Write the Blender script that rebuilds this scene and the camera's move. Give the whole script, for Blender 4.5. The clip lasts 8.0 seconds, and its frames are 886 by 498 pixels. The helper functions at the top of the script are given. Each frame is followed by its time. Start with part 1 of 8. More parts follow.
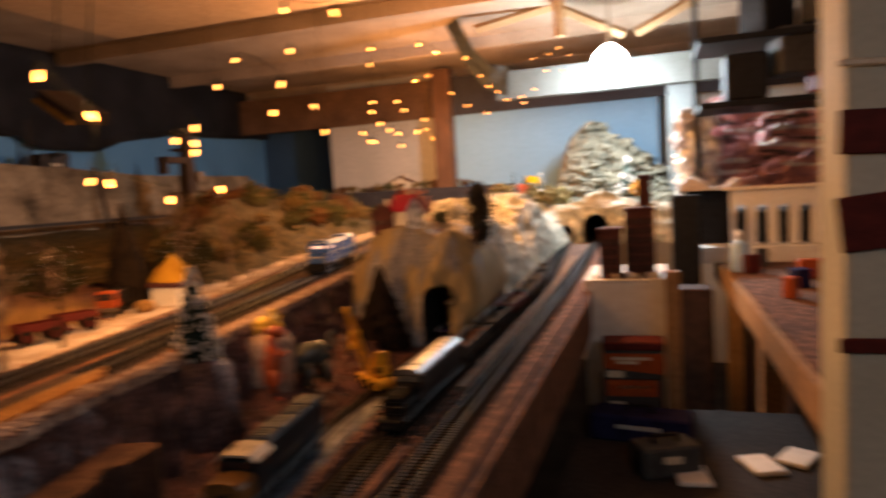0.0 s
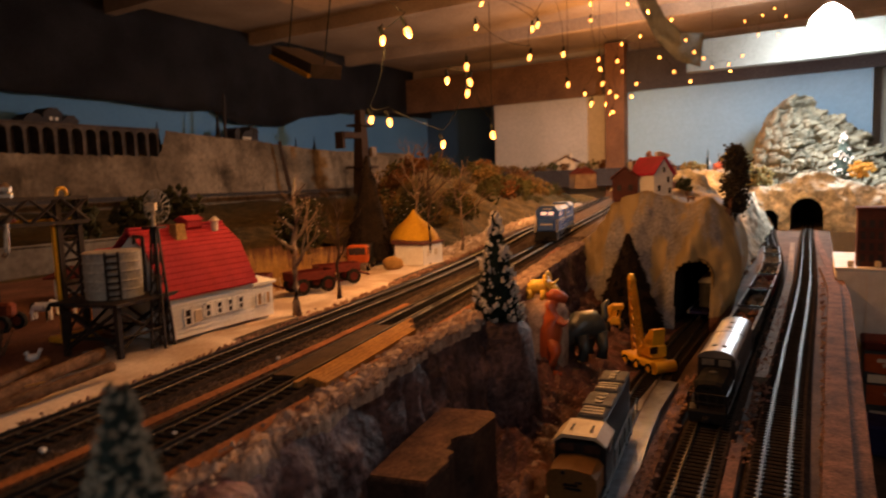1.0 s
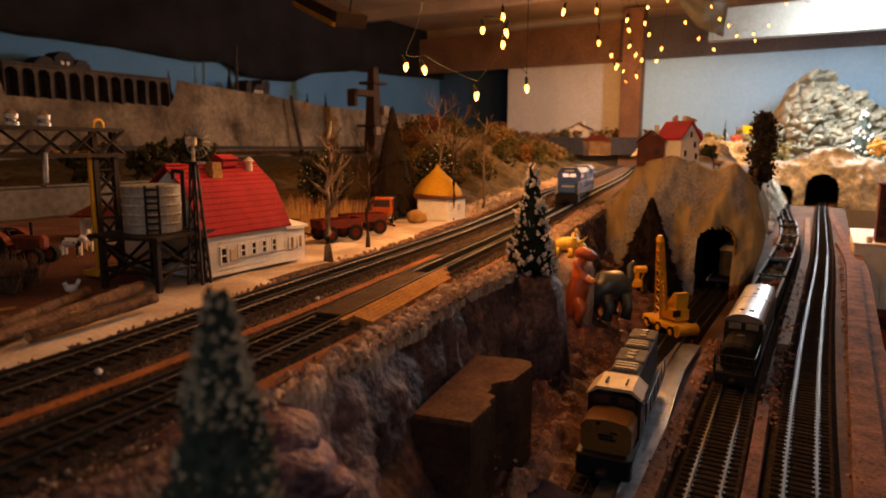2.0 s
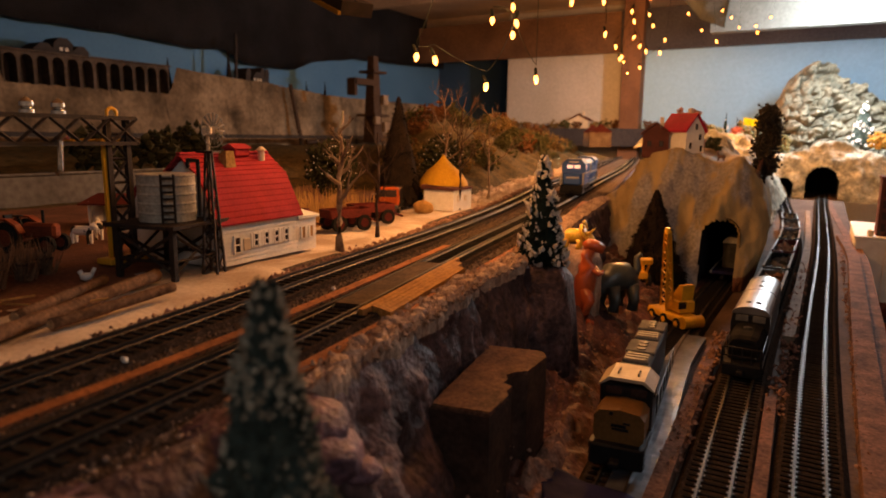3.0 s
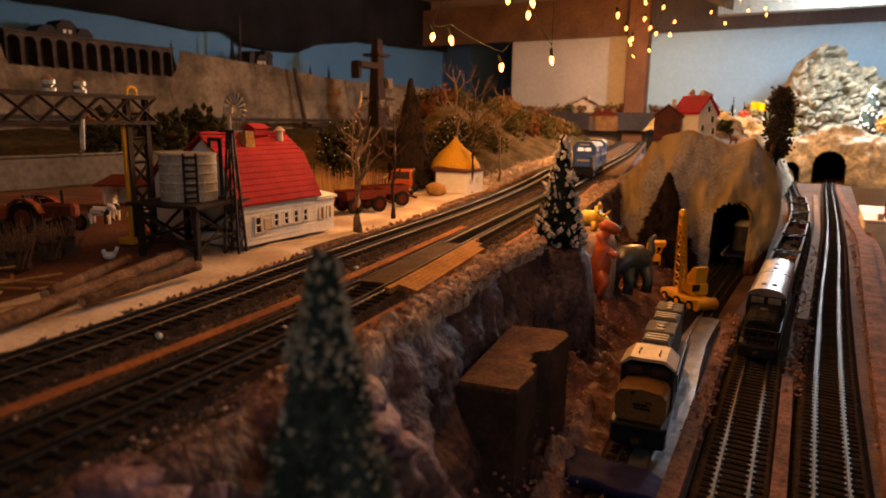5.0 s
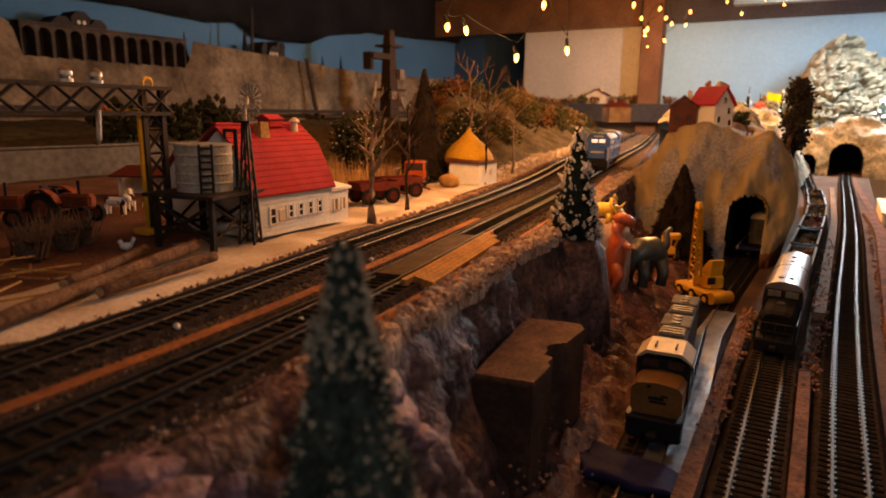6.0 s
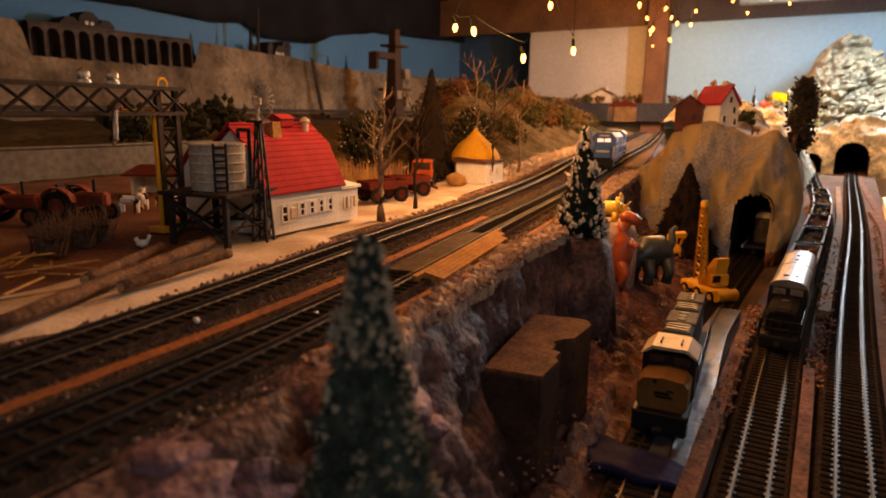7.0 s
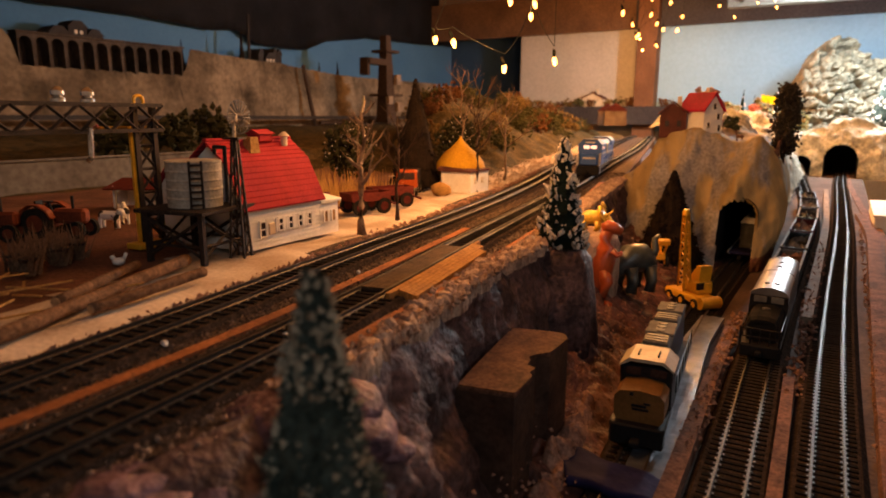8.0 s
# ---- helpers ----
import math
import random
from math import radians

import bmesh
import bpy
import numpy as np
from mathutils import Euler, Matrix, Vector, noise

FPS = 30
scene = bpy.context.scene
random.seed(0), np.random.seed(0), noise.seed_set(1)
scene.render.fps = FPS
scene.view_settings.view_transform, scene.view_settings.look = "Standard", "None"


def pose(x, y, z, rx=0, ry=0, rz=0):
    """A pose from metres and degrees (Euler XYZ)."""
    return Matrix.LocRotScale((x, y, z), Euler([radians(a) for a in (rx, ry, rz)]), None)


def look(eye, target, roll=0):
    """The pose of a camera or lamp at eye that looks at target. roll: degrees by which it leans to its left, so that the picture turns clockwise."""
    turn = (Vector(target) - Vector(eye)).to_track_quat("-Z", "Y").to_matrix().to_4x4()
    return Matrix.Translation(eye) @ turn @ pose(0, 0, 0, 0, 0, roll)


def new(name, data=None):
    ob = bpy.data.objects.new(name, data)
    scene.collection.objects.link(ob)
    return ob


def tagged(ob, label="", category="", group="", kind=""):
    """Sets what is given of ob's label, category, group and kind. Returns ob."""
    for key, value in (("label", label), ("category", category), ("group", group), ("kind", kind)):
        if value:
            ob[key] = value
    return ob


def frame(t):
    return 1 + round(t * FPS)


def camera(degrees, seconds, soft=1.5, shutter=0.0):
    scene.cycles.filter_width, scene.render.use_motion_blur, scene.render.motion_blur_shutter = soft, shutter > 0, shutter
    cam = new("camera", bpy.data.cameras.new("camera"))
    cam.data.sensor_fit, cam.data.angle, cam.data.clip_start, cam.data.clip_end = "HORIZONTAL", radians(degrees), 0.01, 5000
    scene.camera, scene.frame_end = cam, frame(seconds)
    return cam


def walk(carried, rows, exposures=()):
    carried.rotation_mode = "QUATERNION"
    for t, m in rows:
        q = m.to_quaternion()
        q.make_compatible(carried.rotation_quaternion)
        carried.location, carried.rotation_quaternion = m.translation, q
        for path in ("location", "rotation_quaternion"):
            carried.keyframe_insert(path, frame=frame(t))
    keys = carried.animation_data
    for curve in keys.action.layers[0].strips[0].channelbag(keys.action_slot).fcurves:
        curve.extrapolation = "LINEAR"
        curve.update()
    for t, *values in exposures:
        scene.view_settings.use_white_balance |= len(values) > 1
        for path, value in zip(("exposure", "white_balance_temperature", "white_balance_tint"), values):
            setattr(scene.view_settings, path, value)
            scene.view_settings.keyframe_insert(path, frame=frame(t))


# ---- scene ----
cam = camera(68.86, 8.0, soft=1.8, shutter=0.6)
cam.data.dof.use_dof, cam.data.dof.focus_distance, cam.data.dof.aperture_fstop = True, 0.52, 13.0
PATH = [
    (0, (0.0388, 0.1273, 0.2318), (-0.5767, 2.0218, 0.0533), -3.32),
    (0.2, (-0.0190, 0.1320, 0.2300), (-0.7880, 1.9700, 0.0570), -3.10),
    (0.5, (-0.0855, 0.1411, 0.2172), (-0.9713, 1.9265, 0.0504), -3.32),
    (1, (-0.1335, 0.1508, 0.2024), (-1.1369, 1.8688, -0.0012), -2.03),
    (1.5, (-0.1509, 0.1476, 0.1939), (-1.1736, 1.8467, -0.0653), -0.63),
    (2, (-0.1552, 0.1416, 0.1911), (-1.1624, 1.8412, -0.1199), 0.24),
    (3.5, (-0.1679, 0.1333, 0.1919), (-1.1622, 1.8336, -0.1548), 0.71),
    (4, (-0.1699, 0.1311, 0.1900), (-1.1597, 1.8315, -0.1692), 0.69),
    (4.5, (-0.1719, 0.1282, 0.1888), (-1.1615, 1.8260, -0.1830), 0.72),
    (6, (-0.1771, 0.1281, 0.1883), (-1.1994, 1.7967, -0.2247), 0.80),
    (6.5, (-0.1772, 0.1204, 0.1872), (-1.2107, 1.7819, -0.2267), 0.78),
    (7, (-0.1757, 0.1204, 0.1884), (-1.2099, 1.7813, -0.2262), 0.74),
    (7.5, (-0.1696, 0.1231, 0.1935), (-1.1987, 1.7883, -0.2167), 0.61),
    (8, (-0.1664, 0.1268, 0.1954), (-1.1891, 1.7975, -0.2081), 0.24),
]
walk(cam, [(t, look(eye, target, roll)) for t, eye, target, roll in PATH],
     [(0, 0.3, 6100, 8), (0.5, 0.02, 6300, 10), (1, -0.02, 6500, 10), (2, 0.16, 6500, 10), (4, 0.19, 6500, 10), (6, 0.4, 6400, 9), (7, 0.5, 6400, 8), (8, 0.58, 6400, 8)])

# ---- world, lamps ----
world = bpy.data.worlds.new("night_room")
scene.world = world
world.use_nodes = True
world.node_tree.nodes["Background"].inputs[0].default_value = (0.30, 0.42, 0.60, 1)
world.node_tree.nodes["Background"].inputs[1].default_value = 0.03

WARM = (1.0, 0.42, 0.12)


def lamp(name, place, watts, color, radius):
    d = bpy.data.lights.new(name, "POINT")
    d.energy, d.color, d.shadow_soft_size = watts, color, radius
    ob = new(name, d)
    ob.location = place
    return ob


# ---- materials ----
def mat(name, c1, c2=None, scale=40.0, fine=500.0, rough=0.7, bump=0.4, metal=0.0, grain=0.25, depth=0.0006, vary=0.0):
    m = bpy.data.materials.new(name)
    m.use_nodes = True
    nt = m.node_tree
    b = nt.nodes["Principled BSDF"]
    b.inputs["Roughness"].default_value = rough
    b.inputs["Metallic"].default_value = metal
    b.inputs["Specular IOR Level"].default_value = 0.5 if rough < 0.46 else 0.12 if rough < 0.7 else 0.05
    co = nt.nodes.new("ShaderNodeTexCoord")
    n1 = nt.nodes.new("ShaderNodeTexNoise")
    n1.inputs["Scale"].default_value, n1.inputs["Detail"].default_value = scale, 5
    n2 = nt.nodes.new("ShaderNodeTexNoise")
    n2.inputs["Scale"].default_value, n2.inputs["Detail"].default_value = fine, 4
    nt.links.new(co.outputs["Object"], n1.inputs["Vector"])
    nt.links.new(co.outputs["Object"], n2.inputs["Vector"])
    ramp = nt.nodes.new("ShaderNodeValToRGB")
    ramp.color_ramp.elements[0].position, ramp.color_ramp.elements[1].position = 0.36, 0.64
    ramp.color_ramp.elements[0].color = (*c1, 1)
    ramp.color_ramp.elements[1].color = (*(c2 or [v * 0.75 for v in c1]), 1)
    nt.links.new(n1.outputs["Fac"], ramp.inputs["Fac"])
    mr = nt.nodes.new("ShaderNodeMapRange")
    mr.inputs[1].default_value, mr.inputs[2].default_value = 0.3, 0.7
    mr.inputs[3].default_value, mr.inputs[4].default_value = 1 - grain, 1 + grain
    nt.links.new(n2.outputs["Fac"], mr.inputs[0])
    mul = nt.nodes.new("ShaderNodeVectorMath")
    mul.operation = "SCALE"
    nt.links.new(ramp.outputs[0], mul.inputs[0])
    nt.links.new(mr.outputs[0], mul.inputs["Scale"])
    out = mul.outputs[0]
    if vary:
        inf = nt.nodes.new("ShaderNodeObjectInfo")
        mv = nt.nodes.new("ShaderNodeMapRange")
        mv.inputs[3].default_value, mv.inputs[4].default_value = 1 - vary, 1 + vary
        nt.links.new(inf.outputs["Random"], mv.inputs[0])
        m2 = nt.nodes.new("ShaderNodeVectorMath")
        m2.operation = "SCALE"
        nt.links.new(out, m2.inputs[0])
        nt.links.new(mv.outputs[0], m2.inputs["Scale"])
        out = m2.outputs[0]
    nt.links.new(out, b.inputs["Base Color"])
    if bump:
        bn = nt.nodes.new("ShaderNodeBump")
        bn.inputs["Strength"].default_value, bn.inputs["Distance"].default_value = bump, depth
        nt.links.new(n2.outputs["Fac"], bn.inputs["Height"])
        nt.links.new(bn.outputs[0], b.inputs["Normal"])
    return m


def glow(name, color, strength):
    m = bpy.data.materials.new(name)
    m.use_nodes = True
    b = m.node_tree.nodes["Principled BSDF"]
    b.inputs["Base Color"].default_value = (*color, 1)
    b.inputs["Emission Color"].default_value = (*color, 1)
    b.inputs["Emission Strength"].default_value = strength
    return m


M = {}
M["deck"] = mat("deck_board", (0.115, 0.076, 0.057), (0.068, 0.046, 0.036), 18, 300, 0.85)
M["edge_wood"] = mat("edge_wood", (0.19, 0.098, 0.065), (0.085, 0.048, 0.035), 45, 400, 0.85, 0.6, grain=0.4)
M["ballast"] = mat("ballast", (0.105, 0.072, 0.053), (0.055, 0.039, 0.03), 220, 900, 0.9, 1.0, grain=0.55, depth=0.0015)
M["tie"] = mat("black_tie", (0.022, 0.020, 0.019), (0.013, 0.012, 0.011), 200, 900, 0.82, 0.3, vary=0.3)
M["rail"] = mat("nickel_rail", (0.055, 0.054, 0.051), (0.036, 0.036, 0.034), 60, 800, 0.58, 0.1, metal=1.0, grain=0.1)
M["spike"] = mat("worn_rail_fixing", (0.17, 0.165, 0.15), (0.07, 0.067, 0.062), 300, 900, 0.5, 0.1, metal=0.8, grain=0.2)
M["rail_dark"] = mat("dull_rail", (0.075, 0.062, 0.052), (0.045, 0.037, 0.032), 60, 800, 0.5, 0.1, metal=0.8, grain=0.15)
def granules(name, dark, light):
    """Loose stones, each with a tone of its own."""
    m = mat(name, dark, light, 300, 1500, 0.85, 0, grain=0.2)
    nt = m.node_tree
    b = nt.nodes["Principled BSDF"]
    g = nt.nodes.new("ShaderNodeNewGeometry")
    r = nt.nodes.new("ShaderNodeMapRange")
    r.inputs[3].default_value, r.inputs[4].default_value = 0.45, 1.75
    nt.links.new(g.outputs["Random Per Island"], r.inputs[0])
    k = nt.nodes.new("ShaderNodeVectorMath")
    k.operation = "SCALE"
    nt.links.new(b.inputs["Base Color"].links[0].from_socket, k.inputs[0])
    nt.links.new(r.outputs[0], k.inputs["Scale"])
    nt.links.new(k.outputs[0], b.inputs["Base Color"])
    return m


M["granule"] = granules("ballast_granules", (0.12, 0.082, 0.058), (0.075, 0.052, 0.04))
M["matte_black"] = mat("matte_black_paint", (0.012, 0.012, 0.013), (0.008, 0.008, 0.009), 60, 500, 0.8, 0.1, grain=0.2)
M["dull_yellow"] = mat("dull_yellow_paint", (0.36, 0.20, 0.02), (0.25, 0.14, 0.02), 60, 500, 0.7, 0.2)
M["pale_metal"] = mat("pale_wire", (0.30, 0.28, 0.255), (0.20, 0.19, 0.17), 60, 500, 0.5, 0)
M["bed"] = mat("dark_track_bed", (0.045, 0.033, 0.027), (0.026, 0.02, 0.017), 200, 900, 0.9, 0.8, grain=0.5, depth=0.001)
for key in ("tie", "bed"):
    M[key].node_tree.nodes["Principled BSDF"].inputs["Specular IOR Level"].default_value = 0.0
M["strip_wood"] = mat("orange_brown_strip", (0.30, 0.12, 0.05), (0.19, 0.078, 0.036), 40, 400, 0.8, 0.4, grain=0.3)
M["floor_dark"] = mat("dark_floor", (0.05, 0.042, 0.038), (0.03, 0.026, 0.024), 5, 120, 0.8, 0.3, grain=0.3)
M["snow"] = mat("snowy_plaster", (0.58, 0.49, 0.40), (0.37, 0.28, 0.205), 26, 420, 0.85, 0.6, grain=0.15)
M["earth"] = mat("dark_red_earth", (0.17, 0.08, 0.05), (0.09, 0.045, 0.03), 22, 420, 0.9, 0.7, grain=0.3)
M["cliff"] = mat("purple_grey_plaster", (0.142, 0.083, 0.078), (0.05, 0.031, 0.031), 38, 260, 0.62, 1.0, grain=0.5, depth=0.002)
M["crumb"] = mat("pinkish_plaster", (0.36, 0.21, 0.15), (0.17, 0.09, 0.068), 90, 500, 0.85, 0.8, grain=0.35)
M["rubble"] = mat("pale_rubble", (0.47, 0.34, 0.255), (0.24, 0.155, 0.115), 90, 500, 0.85, 0.8, grain=0.3)
M["valley"] = mat("red_brown_plaster", (0.165, 0.074, 0.056), (0.05, 0.026, 0.024), 34, 300, 0.5, 1.0, grain=0.4, depth=0.0014)
def hill_paint():
    """Grey-blue wash with ochre brushed over the crest and the flank in runs."""
    m = mat("grey_and_ochre_hill_paint", (0.34, 0.31, 0.29), (0.21, 0.195, 0.20), 24, 260, 0.8, 0.8, grain=0.3, depth=0.0014)
    nt = m.node_tree
    b = nt.nodes["Principled BSDF"]
    grey = b.inputs["Base Color"].links[0].from_socket
    co = nt.nodes.new("ShaderNodeTexCoord")
    xyz = nt.nodes.new("ShaderNodeSeparateXYZ")
    nt.links.new(co.outputs["Object"], xyz.inputs[0])

    def calc(op, p, q):
        n = nt.nodes.new("ShaderNodeMath")
        n.operation = op
        for k, v in enumerate((p, q)):
            if isinstance(v, (int, float)):
                n.inputs[k].default_value = v
            else:
                nt.links.new(v, n.inputs[k])
        return n.outputs[0]

    run = nt.nodes.new("ShaderNodeMapping")
    run.inputs["Rotation"].default_value = (0, 0.35, 0)
    run.inputs["Scale"].default_value = (34, 16, 9)
    nt.links.new(co.outputs["Object"], run.inputs[0])
    streak = nt.nodes.new("ShaderNodeTexNoise")
    streak.inputs["Scale"].default_value, streak.inputs["Detail"].default_value = 1.0, 6
    nt.links.new(run.outputs[0], streak.inputs["Vector"])
    blot = nt.nodes.new("ShaderNodeTexNoise")
    blot.inputs["Scale"].default_value, blot.inputs["Detail"].default_value = 17, 4
    nt.links.new(co.outputs["Object"], blot.inputs["Vector"])
    x, z = xyz.outputs[0], xyz.outputs[2]
    flank = calc("ADD", calc("MULTIPLY", calc("ADD", x, 0.292), 11.0), calc("MULTIPLY", calc("ADD", z, -0.10), -2.0))
    crest = calc("MULTIPLY", calc("ADD", z, -0.158), 22.0)
    left = calc("ADD", calc("MULTIPLY", calc("ADD", x, 0.392), -13.0), calc("MULTIPLY", calc("ADD", z, -0.13), 5.0))
    most = calc("MAXIMUM", calc("MAXIMUM", flank, crest), left)
    rough = calc("ADD", calc("MULTIPLY", calc("ADD", streak.outputs["Fac"], -0.5), 2.6), calc("MULTIPLY", calc("ADD", blot.outputs["Fac"], -0.5), 2.2))
    mask = nt.nodes.new("ShaderNodeMapRange")
    mask.inputs[1].default_value, mask.inputs[2].default_value = -0.08, 0.22
    nt.links.new(calc("ADD", most, rough), mask.inputs[0])
    tone = nt.nodes.new("ShaderNodeValToRGB")
    tone.color_ramp.elements[0].position, tone.color_ramp.elements[1].position = 0.35, 0.65
    tone.color_ramp.elements[0].color, tone.color_ramp.elements[1].color = (0.27, 0.20, 0.105, 1), (0.42, 0.31, 0.15, 1)
    nt.links.new(streak.outputs["Fac"], tone.inputs["Fac"])
    mix = nt.nodes.new("ShaderNodeMix")
    mix.data_type = "RGBA"
    nt.links.new(mask.outputs[0], mix.inputs[0])
    nt.links.new(grey, mix.inputs[6])
    nt.links.new(tone.outputs[0], mix.inputs[7])
    nt.links.new(mix.outputs[2], b.inputs["Base Color"])
    return m


M["hill"] = hill_paint()
M["pale_rock"] = mat("pale_foam_rock", (0.48, 0.44, 0.345), (0.22, 0.215, 0.175), 24, 130, 0.85, 0.9, grain=0.35, depth=0.004)
M["far_rock"] = mat("painted_far_rock", (0.235, 0.205, 0.145), (0.11, 0.105, 0.08), 20, 90, 0.9, 0.8, grain=0.35, depth=0.006)
def stained_wall():
    """Pale worn render with dark runs and blotches."""
    m = mat("stained_grey_render", (0.235, 0.172, 0.112), (0.125, 0.09, 0.058), 5, 60, 0.9, 0.4, grain=0.25, depth=0.004)
    nt = m.node_tree
    b = nt.nodes["Principled BSDF"]
    base = b.inputs["Base Color"].links[0].from_socket
    co = nt.nodes.new("ShaderNodeTexCoord")
    last = base
    for scale, rot, lo, hi, dark in (((1, 4.0, 1.8), 0.25, 0.52, 0.68, 0.35), ((1, 3.2, 5.0), 0.0, 0.48, 0.66, 0.5), ((1, 13, 3.0), -0.2, 0.60, 0.72, 0.45)):
        mp = nt.nodes.new("ShaderNodeMapping")
        mp.inputs["Scale"].default_value = scale
        mp.inputs["Rotation"].default_value = (rot, 0, 0)
        nt.links.new(co.outputs["Object"], mp.inputs[0])
        nz = nt.nodes.new("ShaderNodeTexNoise")
        nz.inputs["Scale"].default_value, nz.inputs["Detail"].default_value = 1.6, 7
        nt.links.new(mp.outputs[0], nz.inputs["Vector"])
        mr = nt.nodes.new("ShaderNodeMapRange")
        mr.inputs[1].default_value, mr.inputs[2].default_value = lo, hi
        mr.inputs[3].default_value, mr.inputs[4].default_value = 1.0, dark
        nt.links.new(nz.outputs["Fac"], mr.inputs[0])
        sc = nt.nodes.new("ShaderNodeVectorMath")
        sc.operation = "SCALE"
        nt.links.new(last, sc.inputs[0])
        nt.links.new(mr.outputs[0], sc.inputs["Scale"])
        last = sc.outputs[0]
    nt.links.new(last, b.inputs["Base Color"])
    return m


M["wall_stone"] = stained_wall()
M["scrub"] = mat("autumn_scrub", (0.10, 0.068, 0.028), (0.04, 0.034, 0.017), 40, 300, 0.95, 0.9, grain=0.5, depth=0.004)
M["sky"] = mat("blue_backdrop_paint", (0.26, 0.42, 0.58), (0.21, 0.36, 0.52), 1.2, 60, 0.75, 0.1, grain=0.05)
M["dusk"] = mat("deep_blue_backdrop_paint", (0.095, 0.21, 0.37), (0.065, 0.16, 0.30), 1.2, 60, 0.75, 0.1, grain=0.05)
M["midnight"] = mat("midnight_blue_paint", (0.045, 0.085, 0.15), (0.03, 0.065, 0.12), 1.2, 60, 0.8, 0.1, grain=0.08)
M["plasterwall"] = mat("pale_wall", (0.80, 0.72, 0.62), (0.74, 0.66, 0.56), 3, 90, 0.8, 0.2, grain=0.08)
M["brown_post"] = mat("brown_post", (0.19, 0.095, 0.052), (0.13, 0.066, 0.038), 8, 120, 0.7, 0.2)
M["ceiling"] = mat("dark_ceiling", (0.40, 0.30, 0.22), (0.30, 0.22, 0.16), 4, 90, 0.9, 0.3, grain=0.15)
M["joist"] = mat("pale_painted_joist", (0.115, 0.115, 0.105), (0.09, 0.09, 0.08), 6, 90, 0.8, 0.3, grain=0.15)
M["joist_wood"] = mat("raw_joist_wood", (0.33, 0.2, 0.1), (0.24, 0.14, 0.07), 6, 120, 0.75, 0.3)
M["white"] = mat("white_plastic", (0.80, 0.78, 0.74), (0.72, 0.69, 0.64), 60, 500, 0.65, 0.2, grain=0.08)
M["redroof"] = mat("red_shingles", (0.36, 0.036, 0.044), (0.29, 0.029, 0.036), 60, 600, 0.8, 0.3, grain=0.12)
M["black"] = mat("black_paint", (0.014, 0.014, 0.016), (0.009, 0.009, 0.010), 60, 500, 0.5, 0.1, grain=0.2)
M["darkgrey"] = mat("dark_grey_paint", (0.06, 0.06, 0.06), (0.04, 0.04, 0.04), 60, 500, 0.5, 0.2, grain=0.2)
M["midgrey"] = mat("mid_grey_paint", (0.085, 0.085, 0.082), (0.06, 0.06, 0.058), 60, 500, 0.6, 0.2, grain=0.2)
M["silver"] = mat("silver_roof_paint", (0.24, 0.24, 0.25), (0.17, 0.17, 0.18), 60, 500, 0.4, 0.1, metal=0.7, grain=0.1)
M["greyroof"] = mat("grey_roof_paint", (0.15, 0.145, 0.135), (0.095, 0.09, 0.085), 80, 600, 0.75, 0.2, grain=0.2)
M["yellow"] = mat("yellow_plastic", (0.75, 0.40, 0.02), (0.62, 0.32, 0.02), 60, 500, 0.4, 0.15, grain=0.1)
M["bulb"] = glow("lit_amber_bulb", (1.0, 0.34, 0.06), 8.0)
M["greyboard"] = mat("grey_board", (0.16, 0.15, 0.135), (0.11, 0.10, 0.09), 8, 120, 0.85, 0.2)
M["valance"] = mat("black_brown_board", (0.06, 0.055, 0.06), (0.04, 0.037, 0.042), 4, 90, 0.9, 0.2)
M["pale_panel"] = mat("pale_grey_board", (0.17, 0.18, 0.175), (0.13, 0.14, 0.135), 6, 120, 0.8, 0.2)
# near-black of the sheet that stands in for shade on the upper wall
M["drape"] = mat("near_black_wall_shade", (0.035, 0.033, 0.036), (0.022, 0.021, 0.024), 5, 200, 0.95, 0.3, grain=0.2)
M["wire"] = mat("dark_wire", (0.010, 0.012, 0.010), rough=0.7, bump=0)


# ---- mesh helpers ----
def mesh_of(name, bm, material):
    bmesh.ops.recalc_face_normals(bm, faces=bm.faces)
    me = bpy.data.meshes.new(name)
    bm.to_mesh(me)
    bm.free()
    for m in material if isinstance(material, (list, tuple)) else (material,):
        me.materials.append(m)
    return me


def part(name, bm, material, parent=None, label="", smooth=False):
    me = mesh_of(name, bm, material)
    if smooth:
        for p in me.polygons:
            p.use_smooth = True
    ob = new(name, me)
    ob.parent = parent
    if label:
        tagged(ob, label)
    return ob


def thing(name, m, label, category, group="", kind=""):
    ob = new(name)
    ob.matrix_basis = m
    ob.empty_display_size = 0.01
    return tagged(ob, label, category, group, kind)


def box(bm, c, s, rz=0.0, rx=0.0, ry=0.0, bevel=0.0, taper=None):
    r = bmesh.ops.create_cube(bm, size=1.0)["verts"]
    for v in r:
        k = taper if taper and v.co.z > 0 else (1, 1)
        v.co = Vector((v.co.x * s[0] * k[0], v.co.y * s[1] * k[1], v.co.z * s[2]))
    if bevel:
        es = list({e for v in r for e in v.link_edges})
        g = bmesh.ops.bevel(bm, geom=es, offset=bevel, segments=1, affect="EDGES", profile=0.5)
        r = list({v for f in g["faces"] for v in f.verts} | {v for v in r if v.is_valid})
    mm = pose(*c, rx, ry, rz)
    for v in r:
        v.co = mm @ v.co
    return r


